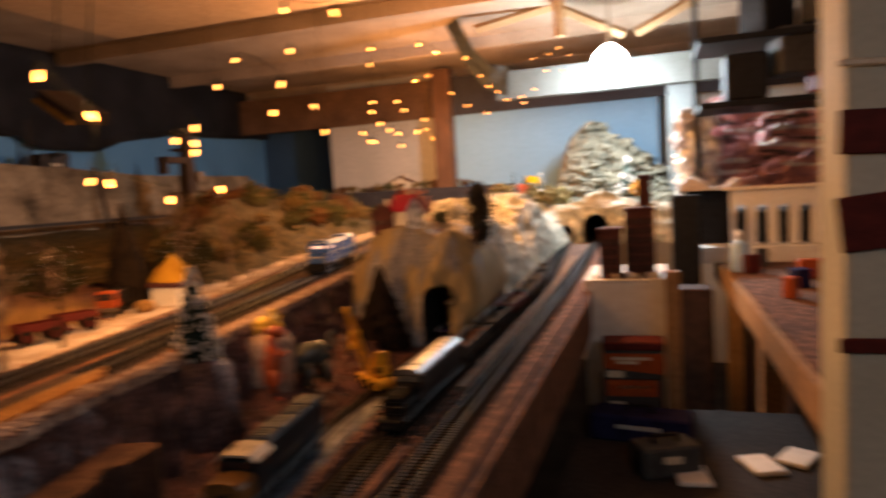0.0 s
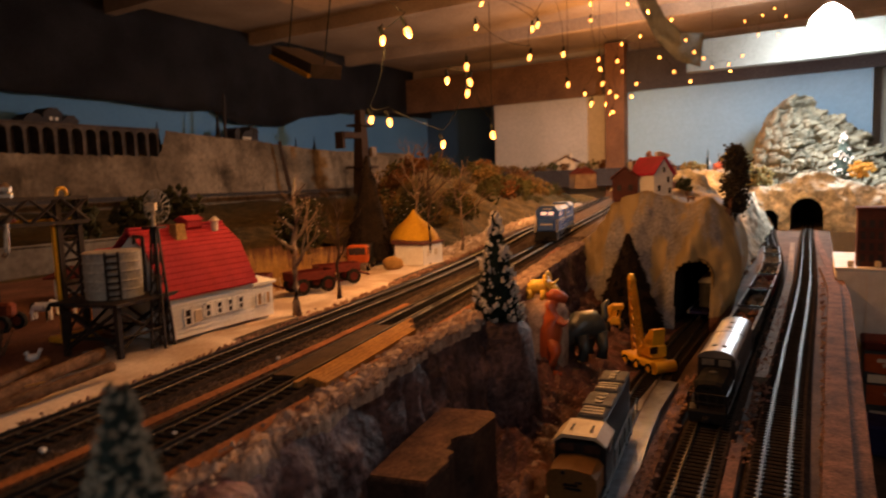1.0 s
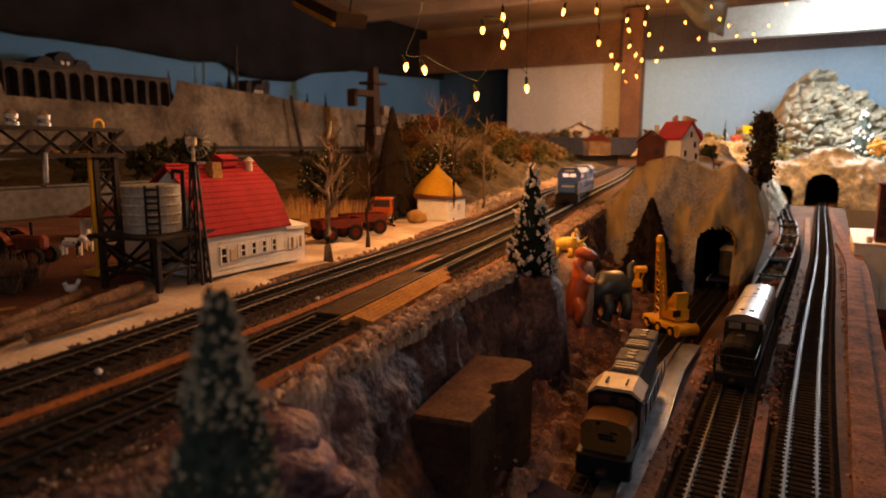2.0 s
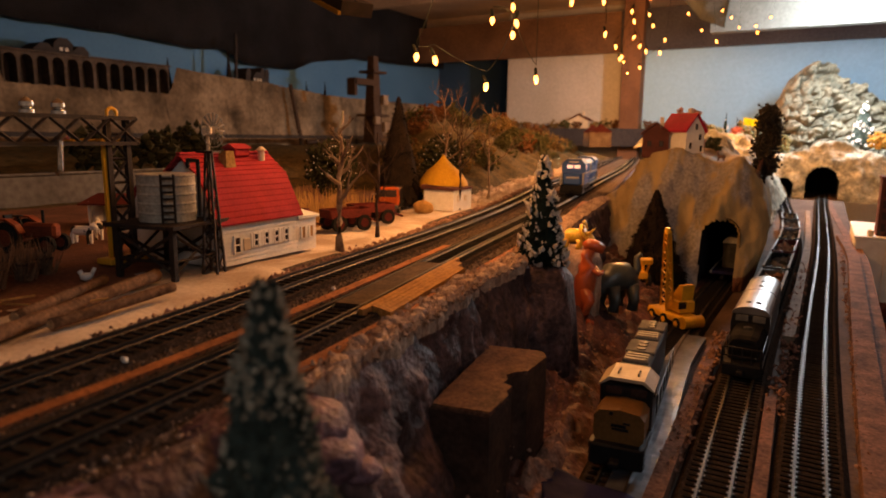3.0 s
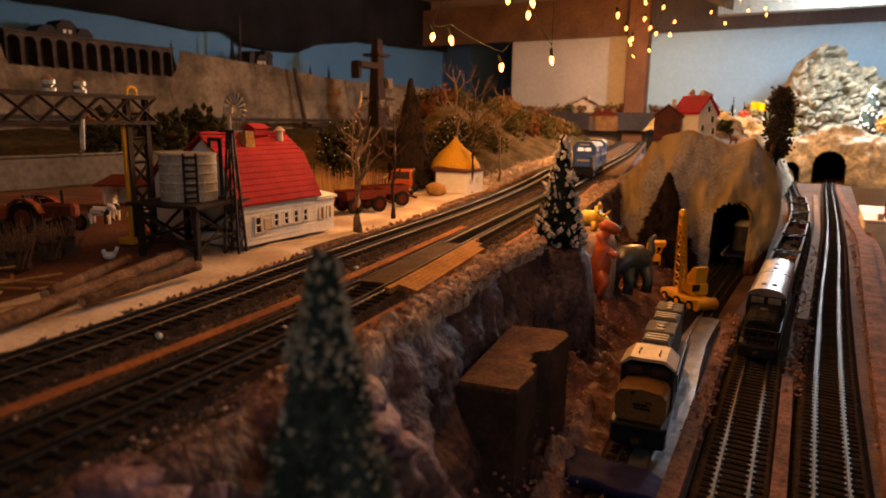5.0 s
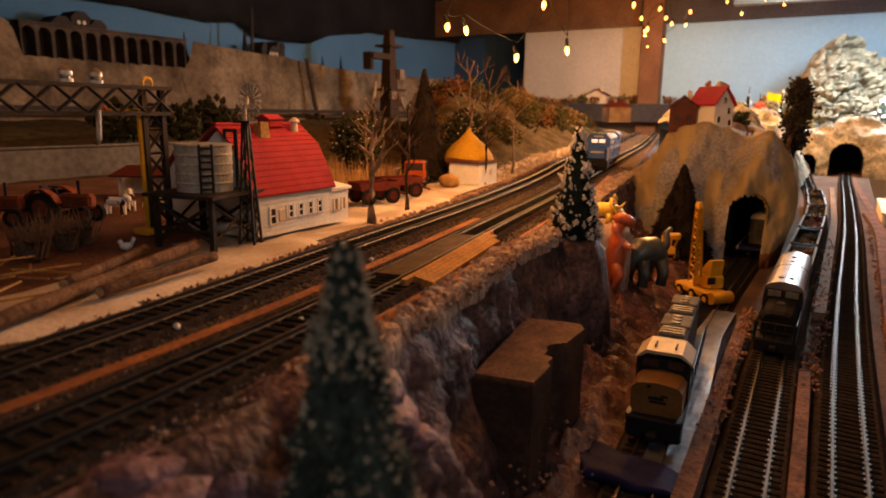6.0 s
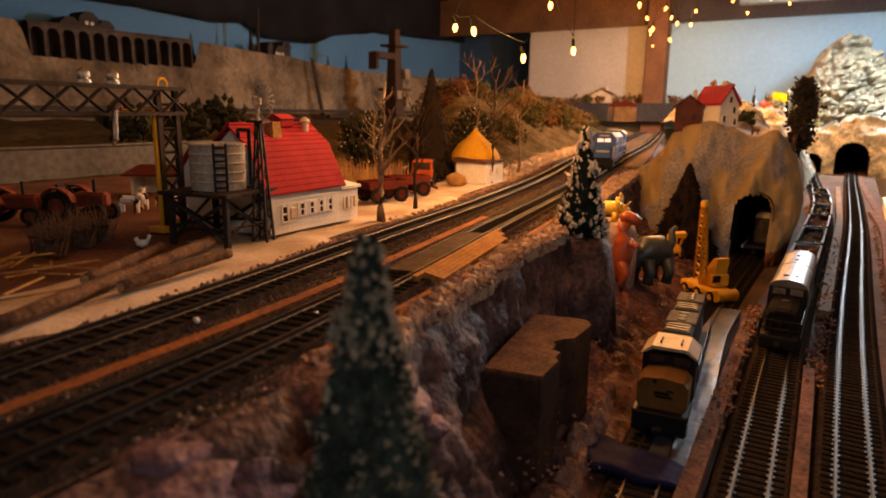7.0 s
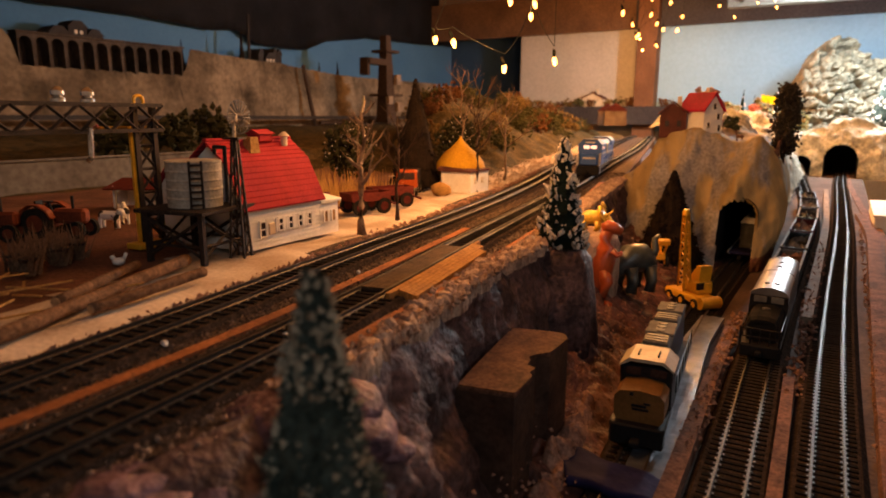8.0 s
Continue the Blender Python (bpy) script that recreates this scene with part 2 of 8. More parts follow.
def rod(bm, a, b, r0, r1=None, n=8):
    a, b = Vector(a), Vector(b)
    r1 = r0 if r1 is None else r1
    q = (b - a).to_track_quat("Z", "Y")
    rings = []
    for p, r in ((a, r0), (b, r1)):
        rings.append([bm.verts.new(p + q @ Vector((r * math.cos(2 * math.pi * i / n), r * math.sin(2 * math.pi * i / n), 0))) for i in range(n)])
    for i in range(n):
        bm.faces.new((rings[0][i], rings[0][(i + 1) % n], rings[1][(i + 1) % n], rings[1][i]))
    bm.faces.new(rings[0][::-1])
    bm.faces.new(rings[1])


def lathe(bm, c, profile, n=24):
    """profile: (radius, height) pairs, turned about the upright through c."""
    rings = []
    for r, h in profile:
        rings.append([bm.verts.new((c[0] + r * math.cos(2 * math.pi * i / n), c[1] + r * math.sin(2 * math.pi * i / n), c[2] + h)) for i in range(n)])
    for a, b in zip(rings, rings[1:]):
        for i in range(n):
            bm.faces.new((a[i], a[(i + 1) % n], b[(i + 1) % n], b[i]))
    bm.faces.new(rings[0][::-1])
    bm.faces.new(rings[-1])


def prism(bm, outline, a, b, axis="y"):
    """Closed outline of (u, v) pairs, pushed from a to b along the axis."""
    def at(u, v, w):
        return (u, w, v) if axis == "y" else (w, u, v) if axis == "x" else (u, v, w)
    f = [bm.verts.new(at(u, v, a)) for u, v in outline]
    g = [bm.verts.new(at(u, v, b)) for u, v in outline]
    bm.faces.new(f)
    bm.faces.new(g[::-1])
    n = len(f)
    for i in range(n):
        bm.faces.new((f[i], g[i], g[(i + 1) % n], f[(i + 1) % n]))


def sheet(bm, nu, nv, f, solid=None):
    """A grid of f(u, v), u and v from 0 to 1; solid: closes it down to that height."""
    vs = [[bm.verts.new(f(i / nu, j / nv)) for j in range(nv + 1)] for i in range(nu + 1)]
    for i in range(nu):
        for j in range(nv):
            bm.faces.new((vs[i][j], vs[i + 1][j], vs[i + 1][j + 1], vs[i][j + 1]))
    if solid is not None:
        rim = [vs[i][0] for i in range(nu + 1)] + [vs[nu][j] for j in range(1, nv + 1)] + [vs[i][nv] for i in range(nu - 1, -1, -1)] + [vs[0][j] for j in range(nv - 1, 0, -1)]
        low = [bm.verts.new((v.co.x, v.co.y, solid)) for v in rim]
        n = len(rim)
        for i in range(n):
            bm.faces.new((rim[i], low[i], low[(i + 1) % n], rim[(i + 1) % n]))
        bm.faces.new(low)


def fbm(x, y, z, octaves=4):
    return noise.fractal(Vector((x, y, z)), 1.0, 2.0, octaves)


def curve_at(pts, y):
    """x at y on a line through (y, x) pairs."""
    ys, xs = [p[0] for p in pts], [p[1] for p in pts]
    return float(np.interp(y, ys, xs))


def smooth_line(pts, step=0.02):
    """(x, y) pairs to evenly spaced points and headings."""
    p = np.array(pts, float)
    d = np.r_[0, np.cumsum(np.hypot(*np.diff(p, axis=0).T))]
    s = np.arange(0, d[-1], step)
    x, y = np.interp(s, d, p[:, 0]), np.interp(s, d, p[:, 1])
    w = max(1, int(0.12 / step))
    k = np.ones(2 * w + 1) / (2 * w + 1)
    pad = lambda a: np.r_[2 * a[0] - a[w:0:-1], a, 2 * a[-1] - a[-2:-w - 2:-1]]
    if len(s) > 2 * w + 2:
        x, y = np.convolve(pad(x), k, "valid"), np.convolve(pad(y), k, "valid")
    h = np.arctan2(np.gradient(y), np.gradient(x))
    return [(float(a), float(b), float(c)) for a, b, c in zip(x, y, h)]


def sweep(bm, line, z, outline, off=0.0):
    """Sweeps a closed (across, up) outline along (x, y, heading) rows."""
    rings = []
    for x, y, h in line:
        nx, ny = math.sin(h), -math.cos(h)
        rings.append([bm.verts.new((x + nx * (u + off), y + ny * (u + off), z + v)) for u, v in outline])
    n = len(outline)
    for a, b in zip(rings, rings[1:]):
        for i in range(n):
            bm.faces.new((a[i], a[(i + 1) % n], b[(i + 1) % n], b[i]))
    bm.faces.new(rings[0])
    bm.faces.new(rings[-1][::-1])

# ---- lights of the place ----
NEAR = [(-0.385, 0.541, 0.311), (-0.446, 0.6, 0.324), (-0.481, 0.84, 0.383), (-0.457, 0.725, 0.307), (-0.443, 0.74, 0.321), (-0.43, 0.72, 0.302),
        (-0.437, 0.73, 0.293), (-0.483, 0.63, 0.264), (-0.471, 0.64, 0.262), (-0.4485, 0.698, 0.243), (-0.416, 0.74, 0.2517), (-0.436, 0.92, 0.394),
        (-0.44, 0.9, 0.353), (-0.433, 1.0, 0.371), (-0.444, 1.05, 0.338), (-0.378, 0.493, 0.335), (-0.40, 0.30, 0.39), (-0.325, 0.75, 0.434), (-0.268, 0.75, 0.425), (-0.526, 0.95, 0.44), (-0.456, 0.95, 0.398), (-0.437, 0.95, 0.443)]
BULB_W = 0.5
MIDDLE = [(-0.55, 1.5, 0.561), (-0.535, 1.45, 0.517), (-0.489, 1.35, 0.421), (-0.473, 1.302, 0.3955), (-0.495, 1.4, 0.383), (-0.496, 1.45, 0.373),
          (-0.495, 1.5, 0.44), (-0.497, 1.55, 0.426), (-0.497, 1.5, 0.369), (-0.51, 1.374, 0.346), (-1.06, 3.45, 0.52), (-0.536, 1.45, 0.351),
          (-0.994, 3.156, 0.54), (-0.516, 1.35, 0.361), (-0.519, 1.8, 0.544), (-0.589, 1.9, 0.551), (-0.54, 1.624, 0.351), (-0.5, 1.64, 0.383), (-0.51, 1.726, 0.421)]
FAR = [(-0.525, 1.9, 0.624), (-0.515, 2.0, 0.523), (-0.523, 2.21, 0.663), (-0.507, 2.345, 0.625), (-0.483, 2.35, 0.586), (-0.462, 2.4, 0.572), (-0.494, 2.1, 0.495),
       (-0.491, 2.34, 0.495), (-0.443, 2.45, 0.548), (-0.404, 2.55, 0.565), (-0.398, 2.55, 0.544), (-0.366, 2.6, 0.597), (-0.362, 2.6, 0.709),
       (-0.309, 2.6, 0.719), (-0.274, 2.65, 0.747), (-0.32, 2.6, 0.659), (-0.265, 2.7, 0.669), (-0.575, 1.9, 0.651), (-0.245, 2.7, 0.727)]
for i in (0, 1, 3, 8, 9, 10, 12, 15, 16):
    x, y, z = NEAR[i]
    lamp("bulb_light", (x, y, z - 0.013), BULB_W * (0.12 if i == 16 else 0.8), WARM, 0.004)
for i, k in ((0, 9), (14, 9), (15, 9), (3, 1.0), (9, 1.0), (17, 1.7), (10, 22), (12, 22)):
    x, y, z = MIDDLE[i]
    lamp("bulb_light", (x, y, z - 0.02), k * BULB_W, WARM, 0.015)
for x, y, z in [FAR[i] for i in (0, 17)]:
    lamp("bulb_light", (x, y, z - 0.02), 10 * BULB_W, WARM, 0.015)
for x, y, z in [FAR[i] for i in (2, 7, 10)]:
    lamp("bulb_light", (x, y, z - 0.02), 7 * BULB_W, WARM, 0.015)
LAMP = (-0.111, 3.02, 0.765)
lamp("work_lamp_light", (LAMP[0], LAMP[1] - 0.02, LAMP[2] - 0.13), 50.0, (0.88, 0.95, 1.0), 0.06)
lamp("room_light", (0.75, -0.5, 0.85), 6.0, (0.86, 0.93, 1.0), 0.2)

# ---- plan ----
ZM = 0.105   # upper level, top of its ties
CLIFF = [(-0.4, -0.30), (0.0, -0.31), (0.2, -0.319), (0.31, -0.315), (0.37, -0.325), (0.49, -0.346), (0.57, -0.35), (0.8, -0.395), (1.11, -0.446), (1.5, -0.53), (2.2, -0.68), (3.2, -0.9)]
SNOWEDGE = [(-0.4, -0.40), (0.1, -0.416), (0.232, -0.426), (0.296, -0.434), (0.449, -0.465), (0.637, -0.497), (0.76, -0.523), (0.91, -0.553), (1.05, -0.588), (1.24, -0.640), (1.6, -0.715), (2.2, -0.842), (3.2, -1.06)]
T1 = [(-0.385, -0.3), (-0.392, 0.1), (-0.401, 0.242), (-0.417, 0.316), (-0.435, 0.415), (-0.463, 0.62), (-0.488, 0.76), (-0.519, 0.91), (-0.553, 1.05), (-0.604, 1.24), (-0.678, 1.6), (-0.742, 1.9), (-0.805, 2.2), (-0.945, 2.85), (-1.06, 3.4)]
T2 = [(-0.325, -0.3), (-0.337, 0.1), (-0.345, 0.21), (-0.352, 0.306), (-0.366, 0.38), (-0.386, 0.48), (-0.410, 0.61), (-0.427, 0.72), (-0.478, 1.0), (-0.517, 1.2), (-0.555, 1.39), (-0.638, 1.84), (-0.69, 2.1), (-0.855, 2.85), (-0.98, 3.4)]
INNER = [(-0.186, -0.3), (-0.194, 0.3), (-0.198, 0.45), (-0.2045, 0.6), (-0.209, 0.8), (-0.207, 1.1), (-0.205, 1.45), (-0.225, 1.9), (-0.268, 2.44), (-0.30, 3.0)]
RIGHT = [(-0.147, -0.3), (-0.152, 0.4), (-0.1538, 0.5), (-0.1565, 0.68), (-0.156, 1.0), (-0.1535, 1.2), (-0.1525, 1.48), (-0.158, 2.0), (-0.164, 2.4), (-0.166, 3.0)]
VALLEY = [(-0.230, 0.2), (-0.244, 0.42), (-0.251, 0.48), (-0.267, 0.63), (-0.276, 0.75), (-0.276, 0.95), (-0.270, 1.3)]

# ---- large structure ----
bm = bmesh.new()
box(bm, (-0.75, 1.5, -0.022), (1.3, 4.6, 0.032))
deck = tagged(part("ground", bm, M["deck"]), "brown painted board deck of the model railway", "ground", kind="structure")
bm = bmesh.new()
sweep(bm, smooth_line([(-0.113, -0.6), (-0.111, 0.6), (-0.107, 0.8), (-0.097, 1.45), (-0.106, 1.6), (-0.12, 1.8), (-0.143, 2.4), (-0.15, 3.0)]), 0, [(-0.002, -0.09), (0.012, -0.09), (0.012, -0.004), (-0.002, -0.004)])
tagged(part("trim", bm, M["edge_wood"]), "brown wooden fascia along the deck edge", "trim", kind="structure")


def plateau(u, v):
    y = -0.4 + 3.6 * v ** 1.5
    xe = curve_at(CLIFF, y) - 0.004
    x = xe + (-2.65 - xe) * u ** 1.7
    d = xe - x
    z = ZM - 0.0035
    snow = curve_at(SNOWEDGE, y)
    if x < snow:
        z += 0.0025 + 0.0025 * fbm(x * 30, y * 30, 0) * min(1, (snow - x) / 0.03)
    if x < -1.05:
        z += 0.02 * min(1, (-1.05 - x) / 0.08) + 0.02 * max(0, (-1.1 - x) / 1.4) + 0.012 * fbm(x * 5, y * 5, 3) * min(1, (-1.05 - x) / 0.2)
    return (x, y, z)


bm = bmesh.new()
sheet(bm, 110, 150, plateau)
ob = tagged(part("ground_upper", bm, [M["ballast"], M["snow"], M["earth"], M["scrub"]], smooth=True), "upper level of ballast, snowy plaster and red earth", "ground", kind="structure")
for p in ob.data.polygons:
    x, y, _ = p.center
    e = curve_at(SNOWEDGE, y)
    w = 0.16 * fbm(x * 6, y * 6, 1, 3)
    p.material_index = 0 if x > e else 3 if x < -0.95 or (y > 1.0 and x < e - 0.05) else 2 if (e - x > 0.07 + 0.1 * w and y < 0.42) or e - x > 0.16 + w else 1


def cliff_face(u, v):
    y = -0.4 + 2.6 * u
    xe = curve_at(CLIFF, y)
    near = max(0.0, min(1.0, (0.42 - y) / 0.2))
    foot = 0.022 + 0.062 * near
    prof = v ** (1.2 - 0.55 * near)
    z0 = ZM - 0.002
    zb = -0.008
    x = xe + foot * prof
    z = z0 + (zb - z0) * v
    n = fbm(x * 14 + 5, y * 14, z * 12, 5) * 0.010 + fbm(y * 46, z * 40, 3, 5) * 0.004
    n += 0.0045 * (noise.ridged_multi_fractal(Vector((y * 70, z * 14, 2)), 0.9, 2.1, 4, 1.0, 2.0) - 1.0)
    n += near * 0.011 * (noise.ridged_multi_fractal(Vector((y * 24, x * 24, z * 30)), 0.9, 2.1, 5, 1.0, 2.0) - 1.0)
    k = min(1, v * 6) * min(1, (1 - v) * 8 + 0.3)
    return (x + n * k, y + 0.4 * n * k, z + 0.004 * fbm(y * 40, x * 40, 0) * min(1, v * 9 + 0.3))


bm = bmesh.new()
sheet(bm, 620, 56, cliff_face)
tagged(part("ground_cliff", bm, M["cliff"], smooth=True), "purple-grey plaster cliff below the upper tracks", "cliff", kind="structure")


def valley_floor(u, v):
    y = 0.1 + 1.25 * v
    xl = curve_at(CLIFF, y) + 0.01
    xr = curve_at([(b, a) for a, b in VALLEY], y) + 0.006
    x = xl + (xr - xl) * u
    k = max(0.0, min(1.0, (0.72 - u) / 0.72))
    z = -0.005 + (0.034 * k ** 0.8) * max(0.2, min(1, (y - 0.3) / 0.3)) + (0.011 * fbm(x * 30, y * 30, 2, 6) + 0.007 * (noise.ridged_multi_fractal(Vector((x * 40, y * 40, 1)), 0.9, 2.1, 5, 1.0, 2.0) - 1)) * min(1, k + 0.15)
    d = noise.voronoi(Vector((x * 46 + 0.4 * fbm(x * 30, y * 30, 5), y * 34, 0.3)))[0]
    z += 0.0065 * min(1.0, (d[1] - d[0]) * 3.2) * min(1.0, 2.2 * k)
    return (x, y, z)


bm = bmesh.new()
sheet(bm, 80, 420, valley_floor)
tagged(part("ground_valley", bm, M["valley"], smooth=True), "red-brown rough plaster valley floor", "ground", kind="structure")

RIDGE = [(-0.279, 0.385), (-0.2855, 0.44), (-0.2905, 0.48), (-0.2965, 0.52), (-0.305, 0.57)]


def valley_ridge(u, v):
    y = 0.385 + 0.185 * v
    x = float(np.interp(y, [b for _, b in RIDGE], [a for a, _ in RIDGE])) + (u - 0.5) * 0.022
    h = math.sin(math.pi * u) ** 0.8 * math.sin(math.pi * v) ** 0.4
    d = noise.voronoi(Vector((x * 60, y * 60, 2)))[0]
    return (x + 0.002 * fbm(y * 60, u * 3, 1), y, -0.004 + h * (0.013 + 0.009 * fbm(x * 50, y * 50, 4) + 0.006 * min(1.0, (d[1] - d[0]) * 3)))


bm = bmesh.new()
sheet(bm, 28, 150, valley_ridge, -0.006)
tagged(part("ground_ridge", bm, M["crumb"], smooth=True), "broken pinkish plaster ridge beside the wooden block", "ridge", kind="structure")

# room
bm = bmesh.new()
box(bm, (-0.5, 4.70, 0.2), (7.0, 0.1, 2.6))
tagged(part("wall_north", bm, M["plasterwall"]), "pale plaster wall of the room", "wall", kind="structure")
bm = bmesh.new()
box(bm, (-2.85, 1.5, 0.2), (0.1, 7.0, 2.6))
tagged(part("wall_west", bm, M["dusk"]), "wall painted as deep blue evening sky", "wall", kind="structure")
bm = bmesh.new()
box(bm, (2.6, 1.5, 0.2), (0.1, 7.0, 2.6))
tagged(part("wall_east", bm, M["plasterwall"]), "pale wall behind the workbench", "wall", kind="structure")
bm = bmesh.new()
box(bm, (-0.5, -2.0, 0.2), (7.0, 0.1, 2.6))
tagged(part("wall_south", bm, M["plasterwall"]), "pale wall at the near end", "wall", kind="structure")
bm = bmesh.new()
box(bm, (-0.1, 1.5, -1.05), (5.6, 7.0, 0.1))
tagged(part("floor", bm, M["floor_dark"]), "dark floor of the room", "floor", kind="structure")
bm = bmesh.new()
box(bm, (-0.5, 1.5, 1.05), (7.0, 7.0, 0.06))
for i in range(6):
    box(bm, (-0.5, 0.3 + i * 0.8, 0.99), (7.0, 0.05, 0.06))
tagged(part("ceiling", bm, M["ceiling"]), "dark ceiling with exposed joists", "ceiling", kind="structure")
bm = bmesh.new()
box(bm, (-0.53, 4.2, 0.45), (1.25, 0.02, 0.68))
tagged(part("backdrop", bm, M["sky"]), "flat board painted as blue sky", "backdrop", kind="structure")


def rock_wall(u, v):
    y = 0.4 + 3.6 * u
    z = 0.10 + float(np.interp(y, [0.4, 1.27, 1.30, 1.945, 1.975, 3.1, 4.0], [0.365, 0.37, 0.255, 0.255, 0.365, 0.305, 0.28])) * v
    n = 0.035 * fbm(y * 2.2, z * 3, 7, 5)
    return (-2.5 + n - 0.05 * v, y, z + 0.006 * fbm(y * 5, 0, 3) * v)


bm = bmesh.new()
sheet(bm, 160, 24, rock_wall)
tagged(part("wall_rock", bm, M["wall_stone"], smooth=True), "grey painted plaster rock wall below the backdrop", "rock wall", kind="structure")


bm = bmesh.new()
box(bm, (-2.69, 1.2, 0.235), (0.22, 1.64, 0.25))
box(bm, (-2.69, 3.0, 0.26), (0.22, 1.96, 0.30))
tagged(part("ground_upper_terrace", bm, M["wall_stone"]), "grey terrace behind the top of the rock wall", "terrace", kind="structure")


# ---- tracks ----
RAILSHAPE = [(-0.0009, 0), (0.0009, 0), (0.0009, 0.0004), (0.0004, 0.0008), (0.0004, 0.0017), (0.0006, 0.0019), (0.0006, 0.0025), (-0.0006, 0.0025), (-0.0006, 0.0019), (-0.0004, 0.0017), (-0.0004, 0.0008), (-0.0009, 0.0004)]
TIE_BM = bmesh.new()
box(TIE_BM, (0, 0, -0.001), (0.030, 0.0029, 0.002), bevel=0.0003)
for side in (-1, 1):
    for k in (-1, 1):
        before = set(TIE_BM.faces)
        box(TIE_BM, (side * 0.00825 + k * 0.0015, 0, 0.0002), (0.0010, 0.0012, 0.0007))
        for f in set(TIE_BM.faces) - before:
            f.material_index = 1
TIE = mesh_of("tie", TIE_BM, [M["tie"], M["spike"]])


def track(label, pts, z, near, railmat, bed, bedwidth=0.021):
    line = smooth_line(pts, 0.02)
    t = thing("railway_track", pose(0, 0, 0), label, "railway track", "tracks of the layout", "structure")
    bm = bmesh.new()
    sweep(bm, line, z, [(-bedwidth, -0.006), (bedwidth, -0.006), (bedwidth - 0.004, -0.0008), (-bedwidth + 0.004, -0.0008)])
    part("roadbed", bm, bed, t)
    for side in (-1, 1):
        bm = bmesh.new()
        sweep(bm, line, z, RAILSHAPE, side * 0.00825)
        part("rail", bm, railmat, t, smooth=False)
    rest = bmesh.new()
    for x, y, h in smooth_line(pts, 0.0066):
        if near[0] < y < near[1]:
            o = new("tie", TIE)
            o.matrix_basis = pose(x + random.uniform(-0.0002, 0.0002), y, z, 0, 0, math.degrees(h) - 90 + random.uniform(-1.2, 1.2))
            o.parent = t
        else:
            box(rest, (x, y, z - 0.001), (0.030, 0.0029, 0.002), math.degrees(h) - 90)
    tagged(part("far_ties", rest, M["tie"], t), kind="stuff")
    return t


track("outer model track with bright nickel rails and black ties", RIGHT, 0.0, (0.36, 1.5), M["rail"], M["bed"])
track("inner model track with black ties under a parked train", INNER, 0.0, (0.3, 0.76), M["rail"], M["bed"])
track("valley siding track with black ties", VALLEY, 0.0, (0.36, 0.5), M["rail_dark"], M["bed"])
track("upper main track with dull rails and black ties", T1, ZM, (0.12, 1.0), M["rail_dark"], M["bed"])
track("upper second track with dull rails and black ties", T2, ZM, (0.1, 0.9), M["rail_dark"], M["bed"])

# ---- builders ----
def spikes(name, rows, material, parent=None, label=""):
    """Thin three-sided spikes: rows of foot, tip, width."""
    vs, fs = [], []
    for a, b, w in rows:
        a, b = Vector(a), Vector(b)
        d = (b - a).normalized()
        s = d.orthogonal().normalized()
        t = d.cross(s)
        k = len(vs)
        for i in range(3):
            c = 2 * math.pi * i / 3
            vs.append(a + (s * math.cos(c) + t * math.sin(c)) * w)
        vs.append(b)
        fs += [(k, k + 1, k + 3), (k + 1, k + 2, k + 3), (k + 2, k, k + 3)]
    me = bpy.data.meshes.new(name)
    me.from_pydata(vs, [], fs)
    me.materials.append(material)
    ob = new(name, me)
    ob.parent = parent
    if label:
        tagged(ob, label)
    return ob


def clumps(name, rows, material, parent=None, label=""):
    """Small uneven blobs: rows of centre, radius."""
    vs, fs = [], []
    for c, r in rows:
        c = Vector(c)
        k = len(vs)
        ring = [random.uniform(0.6, 1.2) * r for _ in range(6)]
        for p, q in zip(((1, 0, 0), (0, 1, 0), (-1, 0, 0), (0, -1, 0), (0, 0, 1), (0, 0, -1)), ring):
            vs.append(c + Vector(p) * q + Vector((random.uniform(-.3, .3) * r, random.uniform(-.3, .3) * r, 0)))
        for a, b in ((0, 1), (1, 2), (2, 3), (3, 0)):
            fs += [(k + a, k + b, k + 4), (k + b, k + a, k + 5)]
    me = bpy.data.meshes.new(name)
    me.from_pydata(vs, [], fs)
    me.materials.append(material)
    ob = new(name, me)
    ob.parent = parent
    if label:
        tagged(ob, label)
    return ob


M["needle"] = mat("dark_green_bristle", (0.014, 0.024, 0.020), (0.008, 0.014, 0.012), 80, 400, 0.85, 0, grain=0.4)
M["needle_pale"] = mat("blue_green_bristle", (0.060, 0.078, 0.066), (0.026, 0.036, 0.031), 80, 400, 0.85, 0, grain=0.4)
M["needle_brown"] = mat("black_brown_bristle", (0.022, 0.015, 0.011), (0.012, 0.009, 0.008), 80, 400, 0.9, 0, grain=0.4)
M["flock"] = mat("white_flock", (0.78, 0.74, 0.68), (0.6, 0.55, 0.5), 200, 900, 0.9, 0.3)
M["dust"] = mat("dusty_tan_frost", (0.40, 0.36, 0.27), (0.26, 0.23, 0.17), 200, 900, 0.9, 0.2)
M["bark"] = mat("grey_brown_bark", (0.27, 0.19, 0.13), (0.15, 0.10, 0.068), 120, 600, 0.85, 0.7)
M["bark_dark"] = mat("dark_bark", (0.07, 0.045, 0.032), (0.035, 0.022, 0.016), 120, 600, 0.85, 0.7)
M["leaf_dark"] = mat("dark_leaf_foam", (0.03, 0.032, 0.018), (0.05, 0.045, 0.02), 90, 500, 0.95, 0.5, grain=0.5)
M["leaf_brown"] = mat("grey_brown_leaf", (0.065, 0.055, 0.042), (0.04, 0.034, 0.026), 90, 500, 0.95, 0.5, grain=0.5)
